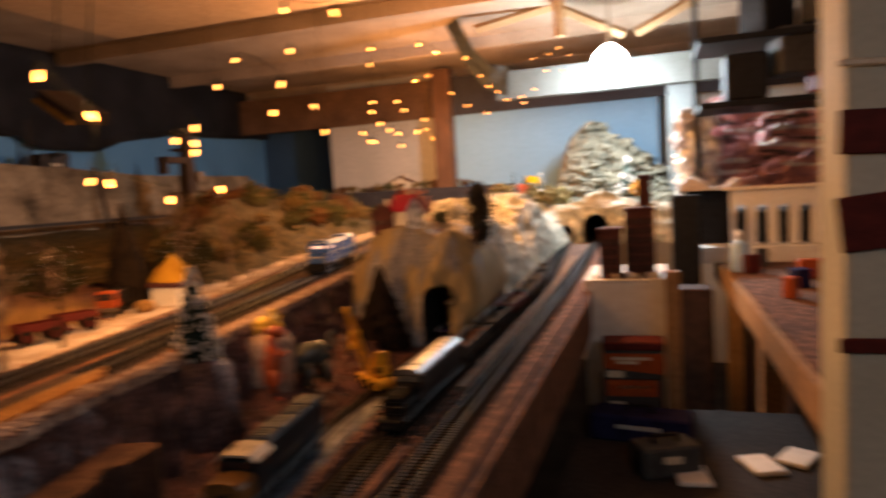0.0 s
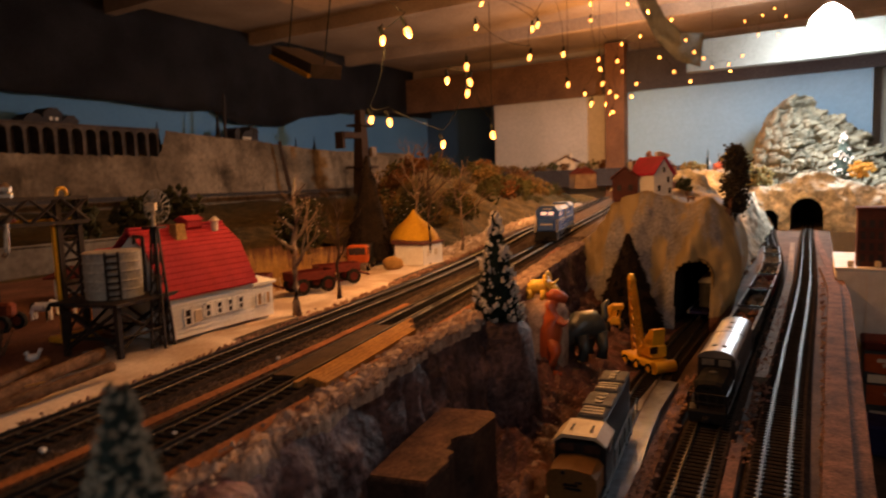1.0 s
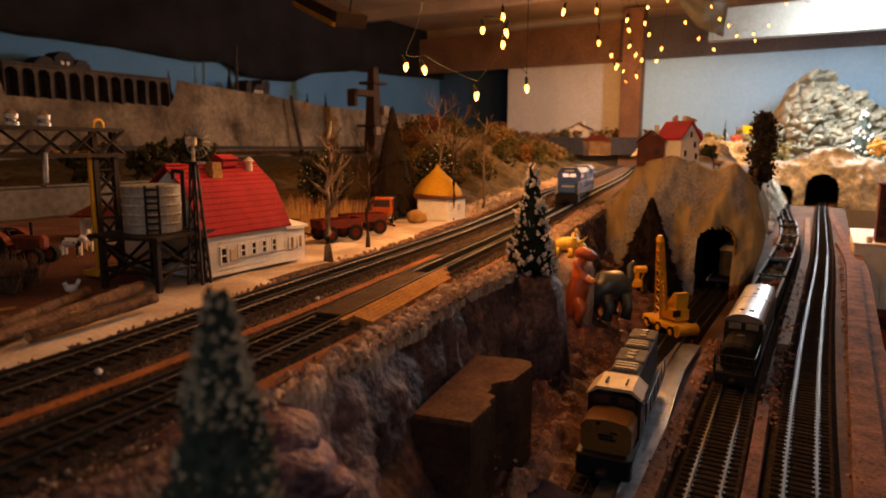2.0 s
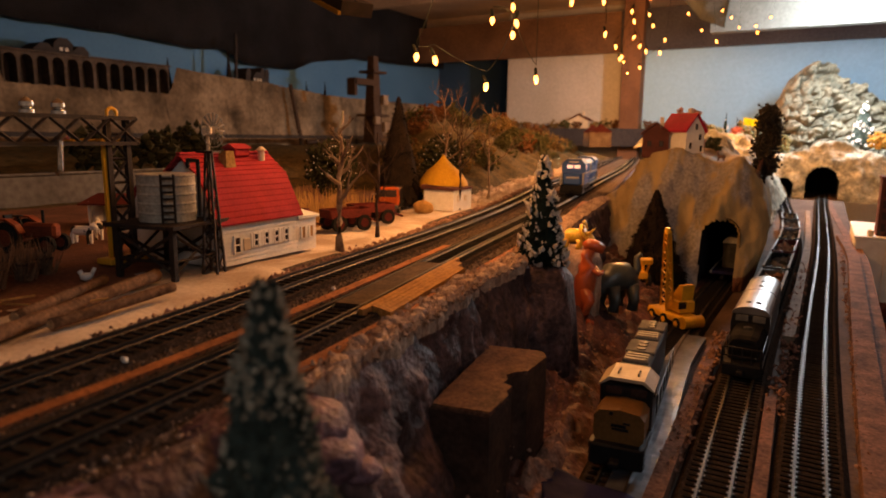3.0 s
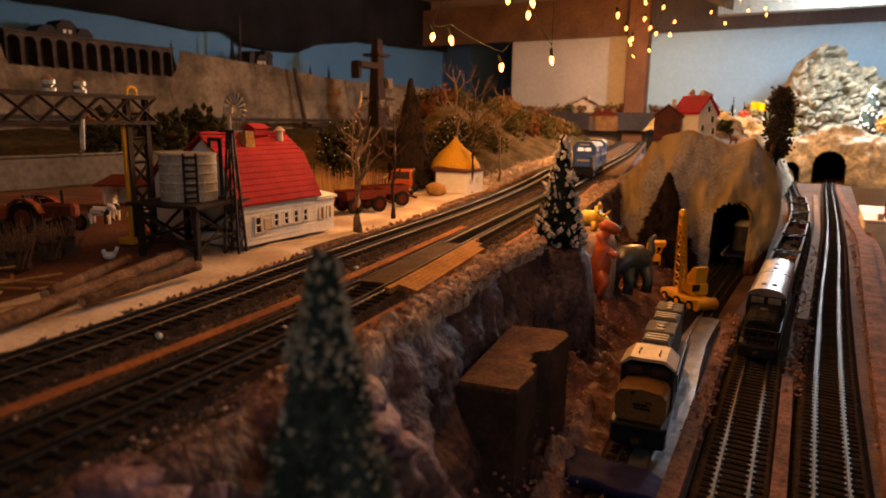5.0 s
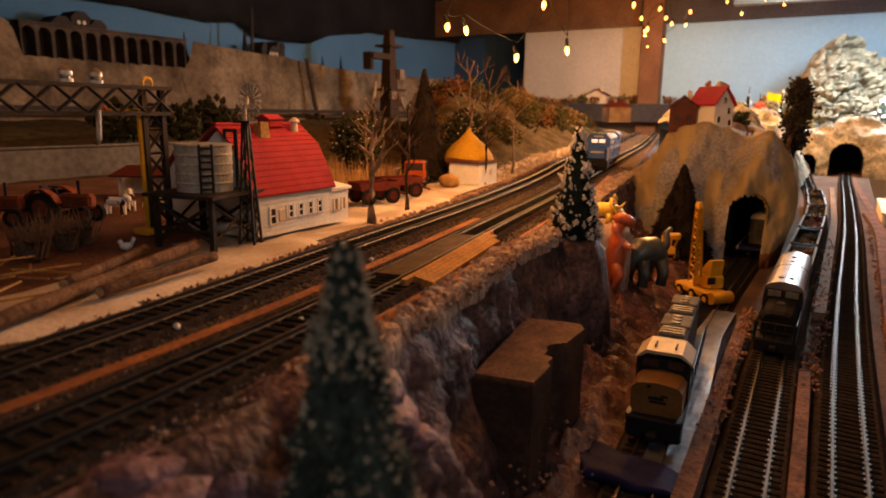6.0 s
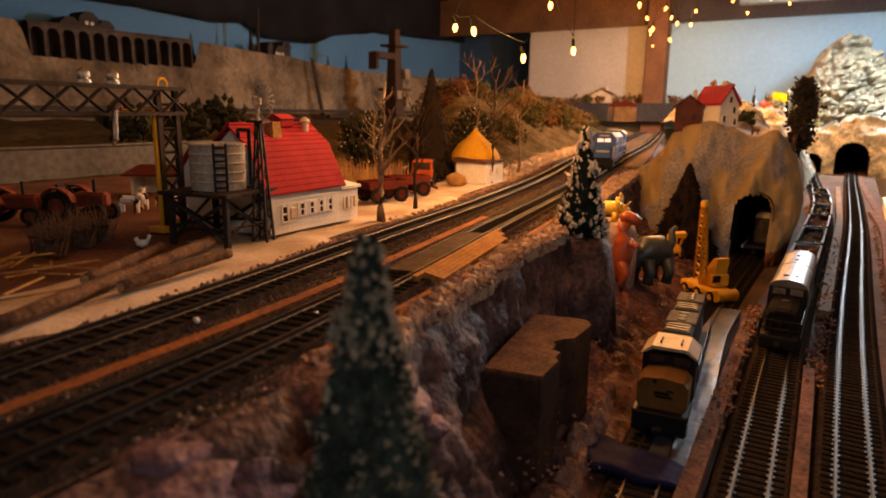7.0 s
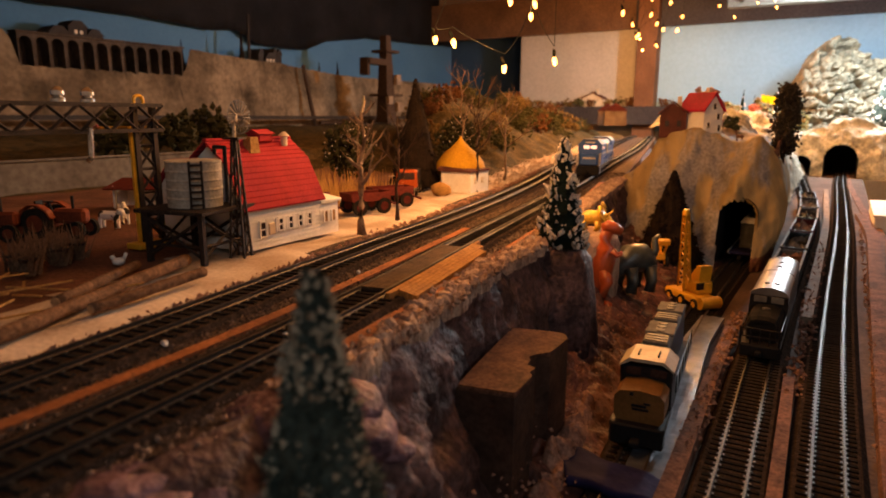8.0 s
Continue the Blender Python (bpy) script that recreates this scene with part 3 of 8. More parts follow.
M["straw"] = mat("dry_straw", (0.42, 0.25, 0.09), (0.26, 0.15, 0.05), 60, 500, 0.9, 0.3, grain=0.3)
M["window"] = mat("dark_window", (0.035, 0.022, 0.02), rough=0.25, bump=0)
# grey base colour paints a pale reflection onto the cab glass
M["pane"] = mat("pane_reflection_grey", (0.13, 0.13, 0.125), (0.07, 0.07, 0.068), 80, 500, 0.2, 0, grain=0.1)
M["tank"] = mat("grey_tan_tank", (0.40, 0.37, 0.31), (0.31, 0.28, 0.235), 50, 500, 0.65, 0.3)
M["girder"] = mat("dark_brown_girder", (0.035, 0.026, 0.022), (0.022, 0.017, 0.015), 60, 600, 0.55, 0.2, grain=0.3)
M["chrome"] = mat("bright_metal", (0.7, 0.68, 0.65), (0.55, 0.53, 0.5), 60, 600, 0.22, 0, metal=1.0)
M["orange"] = mat("orange_plastic", (0.36, 0.07, 0.012), (0.28, 0.055, 0.012), 60, 500, 0.55, 0.1, grain=0.15)
M["tractor"] = mat("faded_orange_paint", (0.17, 0.042, 0.018), (0.10, 0.028, 0.014), 60, 500, 0.6, 0.2, grain=0.25)
M["red"] = mat("dull_red_plastic", (0.105, 0.018, 0.014), (0.07, 0.013, 0.011), 60, 500, 0.6, 0.2, grain=0.25)
M["rubber"] = mat("black_rubber", (0.02, 0.019, 0.018), rough=0.8, bump=0.2)
M["hutroof"] = mat("ochre_yellow_roof", (0.50, 0.28, 0.02), (0.40, 0.21, 0.02), 40, 500, 0.7, 0.3, grain=0.2)
M["log"] = mat("log_bark", (0.17, 0.10, 0.06), (0.085, 0.05, 0.03), 90, 500, 0.85, 0.9, grain=0.4)
M["plank_dark"] = mat("dark_crossing_plank", (0.085, 0.052, 0.033), (0.055, 0.035, 0.024), 60, 500, 0.75, 0.3, grain=0.3)
# lit copy of the plank: the bulbs' orange light is in its colour
M["plank_lit"] = mat("lit_crossing_plank", (0.34, 0.165, 0.045), (0.25, 0.12, 0.035), 60, 500, 0.75, 0.4, grain=0.3)
M["blue"] = mat("blue_locomotive_paint", (0.024, 0.105, 0.38), (0.02, 0.085, 0.31), 40, 500, 0.45, 0.08, grain=0.08)
M["cream"] = mat("cream_paint", (0.66, 0.55, 0.4), (0.55, 0.45, 0.32), 60, 500, 0.45, 0.1, grain=0.1)
M["paleband"] = mat("white_stripe_paint", (0.6, 0.6, 0.56), rough=0.5, bump=0)
M["cab_light"] = glow("lit_cab_window", (1.0, 0.58, 0.38), 1.1)
M["cabroof"] = mat("cream_cab_roof", (0.46, 0.38, 0.27), (0.36, 0.29, 0.2), 60, 500, 0.5, 0.1, grain=0.1)
M["blue_roof"] = mat("dusty_blue_grey_roof", (0.15, 0.16, 0.19), (0.10, 0.11, 0.135), 60, 500, 0.55, 0.1, grain=0.15)
M["tanboard"] = mat("tan_board", (0.26, 0.19, 0.13), (0.17, 0.12, 0.085), 40, 400, 0.8, 0.4, grain=0.3)
M["gold"] = mat("dull_gold_paint", (0.18, 0.088, 0.026), (0.13, 0.064, 0.02), 60, 500, 0.5, 0.1, grain=0.15)
M["foil"] = mat("crinkled_silver_tape", (0.125, 0.14, 0.175), (0.06, 0.07, 0.09), 60, 160, 0.4, 0.3, metal=0.6, grain=0.15, depth=0.0008)
M["bluetape"] = mat("dark_blue_tape", (0.022, 0.022, 0.075), (0.014, 0.013, 0.045), 50, 400, 0.75, 0.5, grain=0.15)
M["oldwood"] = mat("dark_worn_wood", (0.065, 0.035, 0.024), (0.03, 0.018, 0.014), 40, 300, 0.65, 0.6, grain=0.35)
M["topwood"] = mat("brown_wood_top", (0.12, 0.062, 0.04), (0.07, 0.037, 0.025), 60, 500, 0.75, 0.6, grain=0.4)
M["rex"] = mat("orange_brown_plastic", (0.42, 0.085, 0.025), (0.33, 0.065, 0.02), 70, 500, 0.3, 0.2, grain=0.1)
M["trike"] = mat("mustard_plastic", (0.82, 0.56, 0.06), (0.68, 0.43, 0.05), 60, 500, 0.35, 0.2)
M["grey_toy"] = mat("dark_grey_green_plastic", (0.055, 0.065, 0.06), (0.035, 0.04, 0.04), 60, 500, 0.35, 0.2)
M["brick"] = mat("red_brown_brick", (0.115, 0.045, 0.036), (0.08, 0.032, 0.027), 60, 500, 0.85, 0.4)
M["tan_toy"] = mat("brown_toy", (0.19, 0.10, 0.06), (0.12, 0.06, 0.04), 60, 500, 0.6, 0.2)


def tube(bm, pts, radii, n=10):
    rings = []
    pts = [Vector(p) for p in pts]
    for i, (p, r) in enumerate(zip(pts, radii)):
        d = (pts[min(i + 1, len(pts) - 1)] - pts[max(i - 1, 0)]).normalized()
        q = d.to_track_quat("Z", "Y")
        rings.append([bm.verts.new(p + q @ Vector((r * math.cos(2 * math.pi * k / n), r * math.sin(2 * math.pi * k / n), 0))) for k in range(n)])
    for a, b in zip(rings, rings[1:]):
        for k in range(n):
            bm.faces.new((a[k], a[(k + 1) % n], b[(k + 1) % n], b[k]))
    bm.faces.new(rings[0][::-1])
    bm.faces.new(rings[-1])


def brush_tree(name, base, h, r, needle, snow, label, group="", n=2600, fleck=None):
    fleck = fleck or (0.0009, 0.0028, M["flock"])
    t = thing(name, pose(*base), label, "tree", group)
    bm = bmesh.new()
    rod(bm, (0, 0, 0), (0, 0, h * 0.97), h * 0.022, h * 0.008, 6)
    part("trunk", bm, M["bark_dark"], t)
    bm = bmesh.new()
    lathe(bm, (0, 0, 0), [(r * 0.3, h * 0.02), (r * 0.72, h * 0.05), (r * 0.66, h * 0.2), (r * 0.4, h * 0.55), (r * 0.04, h * 0.96)], 14)
    part("inner_crown", bm, needle, t)
    rows, caps = [], []
    for _ in range(n):
        k = 1 - math.sqrt(random.random())
        z = h * (0.05 + 0.93 * k)
        a = random.uniform(0, 2 * math.pi)
        lay = 0.93 + 0.07 * math.cos(k * 40 + 2 * math.sin(a * 3)) + 0.06 * math.sin(a * 5 + k * 9)
        rr = r * (1 - 0.92 * k ** 1.05) * lay * random.uniform(0.78, 1.04)
        tip = (rr * math.cos(a), rr * math.sin(a), z - rr * 0.15 + random.uniform(-.02, .02) * h)
        rows.append(((0.4 * tip[0], 0.4 * tip[1], z), tip, r * 0.05))
        if snow and random.random() < snow * (0.12 + 0.88 * (noise.noise(Vector((a * 2.2, k * 18, 0))) > 0.08) + (k > 0.8)) and tip[2] > 0:
            w = random.uniform(fleck[0], fleck[1]) * (1 if h < 0.15 else 3)
            caps.append(((tip[0] * 0.94, tip[1] * 0.94, tip[2] - 0.3 * w), (tip[0] * 1.03 + random.uniform(-w, w), tip[1] * 1.03 + random.uniform(-w, w), tip[2] + 1.2 * w), w))
    spikes("crown", rows, needle, t)
    if caps:
        spikes("snow", caps, fleck[2], t, "white flocked snow flecks")
    return t


def bare_tree(name, base, h, seed, material, label, spread=0.55, depth=4, thick=0.03, stub=False):
    """Full-height crooked trunk with forking limbs; stub: short thick broken limbs, few twigs."""
    rnd = random.Random(seed)
    t = thing(name, pose(*base), label, "tree", "bare trees by the tracks")
    trunk, limbs, lit_tops = bmesh.new(), bmesh.new(), bmesh.new()
    pts = [Vector((0, 0, 0))]
    for i in range(9):
        pts.append(Vector((rnd.uniform(-1, 1) * 0.018 * h + 0.004 * h * i, rnd.uniform(-1, 1) * 0.018 * h, h * (i + 1) / 9)))
    radii = [h * thick * (1.25 if i == 0 else 1.0 - 0.075 * i) for i in range(10)]
    tube(trunk, pts, radii, 8)

    def grow(p, d, length, r, level):
        q = p + d * length * 0.5
        e = (d + Vector((rnd.uniform(-1, 1), rnd.uniform(-1, 1), rnd.uniform(0.1, 0.8))) * 0.28).normalized()
        w = q + e * length * 0.5
        tube(limbs, [p, q, w], [r, r * 0.8, r * 0.5], 6 if level < 2 else 4)
        if level == 1 and stub:
            rod(lit_tops, q + Vector((0, 0, r * 0.7)), w + Vector((0, 0, r * 0.5)), r * 0.45, r * 0.35, 5)
        if level >= depth:
            return
        for i in range(2 if stub else 3):
            f = (e + Vector((rnd.uniform(-1, 1), rnd.uniform(-1, 1), rnd.uniform(-0.1, 0.7))) * spread).normalized()
            grow(q.lerp(w, rnd.uniform(0.3, 1.0)), f, length * rnd.uniform(0.5, 0.8), r * 0.55, level + 1)

    n = 9 if stub else 8
    for i in range(n):
        k = 0.38 + 0.58 * i / n
        p = pts[int(k * 9)].lerp(pts[min(9, int(k * 9) + 1)], k * 9 % 1)
        a = i * 2.4 + rnd.uniform(-0.5, 0.5)
        grow(p, Vector((math.cos(a), math.sin(a), rnd.uniform(0.55, 1.1))).normalized(), h * rnd.uniform(0.20, 0.30) * (1.15 - 0.7 * k) * (0.62 if stub else 1.0), h * thick * (0.62 if stub else 0.5) * (1.2 - 0.6 * k), 1)
    part("trunk", trunk, material, t, smooth=True)
    part("limb", limbs, material, t)
    # pale rods over trunk and limb tops paint the light that falls there
    if stub:
        rod(lit_tops, pts[8] + Vector((0, 0, 0.002)), pts[9] + Vector((0, 0, 0.003)), radii[8] * 0.9, radii[9] * 0.8, 6)
        part("lit_tops", lit_tops, M["dust"], t, "pale limb tops, bulb light put into their colour")
    else:
        lit_tops.free()
    return t


def leafy_tree(name, base, h, widths, material, label, seed, n=3200, leaf=0.0020):
    """Ragged crown of small leaf clumps round several upright limbs; widths: (height share, half width) pairs."""
    rnd = random.Random(seed)
    t = thing(name, pose(*base), label, "tree")
    bm = bmesh.new()
    tube(bm, [(0, 0, 0), (0.002, 0, h * 0.3), (-0.001, 0.001, h * 0.62), (0.001, 0, h * 0.95)], [h * 0.022, h * 0.018, h * 0.012, h * 0.004], 8)
    part("trunk", bm, M["bark_dark"], t, smooth=True)
    limbs, rows = bmesh.new(), []
    hs, ws = [a for a, _ in widths], [b for _, b in widths]
    tufts = []
    for i in range(46):
        k = hs[0] + (hs[-1] - hs[0]) * rnd.random() ** 0.85
        r = float(np.interp(k, hs, ws)) * rnd.uniform(0.45, 1.0)
        a = rnd.uniform(0, 2 * math.pi)
        c = Vector((r * math.cos(a), r * math.sin(a), h * k))
        tufts.append(c)
        rod(limbs, (0, 0, max(0.1 * h, h * k - 1.2 * r)), c, h * 0.006, h * 0.002, 4)
    for i in range(n):
        c = tufts[i % len(tufts)]
        g = h * 0.042
        rows.append(((c.x + rnd.gauss(0, g), c.y + rnd.gauss(0, g), c.z + rnd.gauss(0, g)), leaf * rnd.uniform(0.6, 1.5)))
    part("limb", limbs, M["bark_dark"], t)
    clumps("crown", rows, material, t)
    return t


def bush(name, base, r, material, label, category="bush", n=90, flat=0.8, specks=None, group="", fine=1.0):
    t = thing(name, pose(*base), label, category, group)
    rows, dots = [], []
    for _ in range(n):
        v = Vector((random.gauss(0, 1), random.gauss(0, 1), random.gauss(0, 1))).normalized() * r * random.uniform(0.35, 1.0)
        c = (v.x, v.y, max(0.1 * r, r * flat + v.z * flat))
        rows.append((c, r * fine * random.uniform(0.12, 0.26)))
        if specks and random.random() < 0.8 * fine ** 2.6:
            dots.append(((c[0] * 1.1, c[1] * 1.1, c[2] + 0.1 * r), r * 0.035))
    bm = bmesh.new()
    rod(bm, (0, 0, 0), (0, 0, r * flat), r * 0.1, r * 0.06, 6)
    part("stem", bm, M["bark_dark"], t)
    clumps("crown", rows, material, t)
    if dots:
        clumps("blossom", dots, specks, t, "tiny pale blossom specks")
    return t


# ---- upper level: farm ----
def farmhouse():
    t = thing("farmhouse", pose(-0.496, 0.4175, ZM + 0.001, 0, 0, 2.0), "white clapboard farmhouse with bright red shingle roof", "house")
    w, l, e, ridge = 0.062, 0.073, 0.0285, 0.073
    body = bmesh.new()
    prism(body, [(0, 0), (-w, 0), (-w, e), (-w * 0.78, e + 0.028), (-w * 0.5, ridge - 0.003), (-w * 0.22, e + 0.028), (0, e)], 0, l, "y")
    part("wall", body, M["white"], t)
    for i in range(9):
        bm = bmesh.new()
        box(bm, (0.0003, l / 2, 0.002 + i * 0.003), (0.0007, l, 0.0022), rx=0, ry=-8)
        part("clapboard", bm, M["white"], t)
    prof = [(0.0032, e - 0.0005), (-w * 0.20, e + 0.030), (-w * 0.5, ridge)]
    steps = []
    for (x0, z0), (x1, z1), n in ((prof[0], prof[1], 8), (prof[1], prof[2], 5)):
        for i in range(n):
            steps.append(((x0 + (x1 - x0) * i / n, z0 + (z1 - z0) * i / n), (x0 + (x1 - x0) * (i + 1.25) / n, z0 + (z1 - z0) * (i + 1.25) / n)))
    for mirror in (0, 1):
        for (x0, z0), (x1, z1) in steps:
            bm = bmesh.new()
            o = [(x0, z0 + 0.0004), (x1, z1 - 0.0005), (x1 - 0.0003, z1 - 0.0016), (x0 - 0.0003, z0 - 0.0008)]
            if mirror:
                o = [(-w - x, z) for x, z in o]
            prism(bm, o, -0.004, l + 0.004, "y")
            part("roof_course", bm, M["redroof"], t)
    bm = bmesh.new()
    box(bm, (-w * 0.5, l / 2, ridge), (0.004, l + 0.008, 0.002), bevel=0.0005)
    part("ridge_cap", bm, M["redroof"], t)
    bm = bmesh.new()
    box(bm, (-0.022, 0.029, ridge - 0.004), (0.008, 0.009, 0.011), taper=(0.8, 0.8))
    part("chimney", bm, M["straw"], t, "tan square chimney")
    bm = bmesh.new()
    box(bm, (-w * 0.5, 0.047, ridge + 0.0005), (0.012, 0.014, 0.006), bevel=0.0008)
    prism(bm, [(-w * 0.5 - 0.0075, ridge + 0.003), (-w * 0.5 + 0.0075, ridge + 0.003), (-w * 0.5, ridge + 0.0065)], 0.039, 0.055)
    part("cupola", bm, M["redroof"], t)
    bm = bmesh.new()
    lathe(bm, (-0.024, 0.064, ridge - 0.006), [(0.0025, 0), (0.0025, 0.007), (0.0042, 0.0075), (0.001, 0.0105)], 12)
    part("roof_vent", bm, M["cream"], t, "small pale roof vent")
    # door and windows on the long side
    for y, z, ww, hh in ((0.013, 0.0135, 0.0045, 0.0105), (0.030, 0.015, 0.0035, 0.0085), (0.040, 0.015, 0.0035, 0.0085), (0.050, 0.015, 0.0035, 0.0085), (0.060, 0.015, 0.0035, 0.0085)):
        bm = bmesh.new()
        box(bm, (0.0012, y, z), (0.0006, ww, hh))
        win = part("window", bm, M["window"], t, "dark narrow sash window")
        bm = bmesh.new()
        for dy in (-1, 1):
            box(bm, (0.0017, y + dy * (ww / 2 + 0.0006), z), (0.001, 0.0012, hh + 0.002))
        for dz in (-1, 0, 1):
            box(bm, (0.0017, y, z + dz * hh / 2), (0.001, ww + 0.002, 0.0008))
        part("window_frame", bm, M["white"], win)
        if y > 0.02:
            for dy in (-1, 1):
                bm = bmesh.new()
                box(bm, (0.0016, y + dy * (ww / 2 + 0.0022), z), (0.0008, 0.002, hh + 0.001), bevel=0.0002)
                part("shutter", bm, M["white"], win)
    bm = bmesh.new()
    box(bm, (0.0014, 0.0215, 0.013), (0.0012, 0.006, 0.008), bevel=0.0003)
    part("hatch", bm, M["cream"], t)
    # lean-to at the far end
    bm = bmesh.new()
    prism(bm, [(0, 0), (-0.04, 0), (-0.04, 0.030), (0, 0.024)], l + 0.0005, l + 0.022, "y")
    part("lean_to", bm, M["white"], t, "white lean-to")
    bm = bmesh.new()
    prism(bm, [(0.002, 0.0245), (-0.042, 0.0305), (-0.042, 0.0325), (0.002, 0.0265)], l, l + 0.024, "y")
    part("lean_to_roof", bm, M["white"], t)
    for y in (l + 0.006, l + 0.015):
        bm = bmesh.new()
        box(bm, (0.0012, y, 0.014), (0.0006, 0.003, 0.008))
        win = part("window", bm, M["straw"], t, "narrow window with pale shutters")
        for dy in (-1, 1):
            bm = bmesh.new()
            box(bm, (0.0014, y + dy * 0.0024, 0.014), (0.0009, 0.0017, 0.009))
            part("shutter", bm, M["white"], win)
    # rear wing with its white gable
    bm = bmesh.new()
    prism(bm, [(-w - 0.002, 0), (-w - 0.028, 0), (-w - 0.028, 0.04), (-w - 0.014, 0.056), (-w - 0.002, 0.046)], 0.006, 0.06, "y")
    part("rear_wing", bm, M["white"], t)
    for s in (-1, 1):
        bm = bmesh.new()
        c = -w - 0.014
        prism(bm, [(c, 0.0585), (c + s * 0.018, 0.0395), (c + s * 0.018, 0.0375), (c, 0.0565)], 0.003, 0.064, "y")
        part("wing_roof", bm, M["redroof"], t)
    return t


farmhouse()


def trestle(bm, w, d, h, r):
    for sx in (-1, 1):
        for sy in (-1, 1):
            rod(bm, (sx * w / 2, sy * d / 2, 0), (sx * w / 2 * 0.93, sy * d / 2 * 0.93, h), r, r, 4)


def water_tower():
    t = thing("water_tower", pose(-0.515, 0.394, ZM, 0, 0, 12) @ Matrix.Diagonal((1, 1, 0.94, 1)), "grey-tan round water tank on dark timber trestle", "water tower")
    w = 0.041
    for sx in (-1, 1):
        for sy in (-1, 1):
            bm = bmesh.new()
            box(bm, (sx * w / 2, sy * w / 2, 0.0165), (0.0032, 0.0032, 0.033))
            part("leg", bm, M["girder"], t)
    for i in range(4):
        a = math.radians(90 * i)
        c, s = math.cos(a), math.sin(a)
        for z0, z1 in ((0.004, 0.03), (0.03, 0.004)):
            bm = bmesh.new()
            p = (c * w / 2 - s * w / 2, s * w / 2 + c * w / 2)
            q = (c * w / 2 + s * w / 2, s * w / 2 - c * w / 2)
            rod(bm, (p[0], p[1], z0), (q[0], q[1], z1), 0.0012, n=4)
            part("brace", bm, M["girder"], t)
        bm = bmesh.new()
        rod(bm, (p[0], p[1], 0.012), (q[0], q[1], 0.012), 0.0011, n=4)
        part("brace", bm, M["girder"], t)
    for i in range(9):
        bm = bmesh.new()
        box(bm, (-0.0232 + i * 0.0058, 0, 0.0345), (0.0055, 0.052, 0.0025), bevel=0.0003)
        part("deck_plank", bm, M["girder"], t)
    bm = bmesh.new()
    prof = [(0.0168, 0.036)]
    for i in range(5):
        z = 0.036 + i * 0.006
        prof += [(0.0168, z + 0.0008), (0.0168, z + 0.0049), (0.0173, z + 0.0052), (0.0173, z + 0.0058)]
    prof += [(0.0166, 0.0665), (0.002, 0.0675)]
    lathe(bm, (0, 0, 0), prof, 36)
    part("tank", bm, M["tank"], t)
    bm = bmesh.new()
    a = math.radians(-47)
    c, s = math.cos(a), math.sin(a)
    for k in (-1, 1):
        box(bm, (0.0188 * c - k * 0.0035 * s, 0.0188 * s + k * 0.0035 * c, 0.0515), (0.0014, 0.0014, 0.031), math.degrees(a))
    for i in range(7):
        box(bm, (0.0188 * c, 0.0188 * s, 0.0385 + i * 0.0043), (0.0014, 0.007, 0.0014), math.degrees(a))
    part("ladder", bm, M["girder"], t)
    bm = bmesh.new()
    rod(bm, (0.012, 0.006, 0.07), (0.012, 0.006, 0.0755), 0.0012)
    rod(bm, (0.012, 0.006, 0.0755), (0.026, -0.002, 0.0755), 0.0012)
    rod(bm, (0.026, -0.002, 0.0755), (0.026, -0.002, 0.04), 0.0012)
    part("spout_pipe", bm, M["black"], t)
    return t


water_tower()


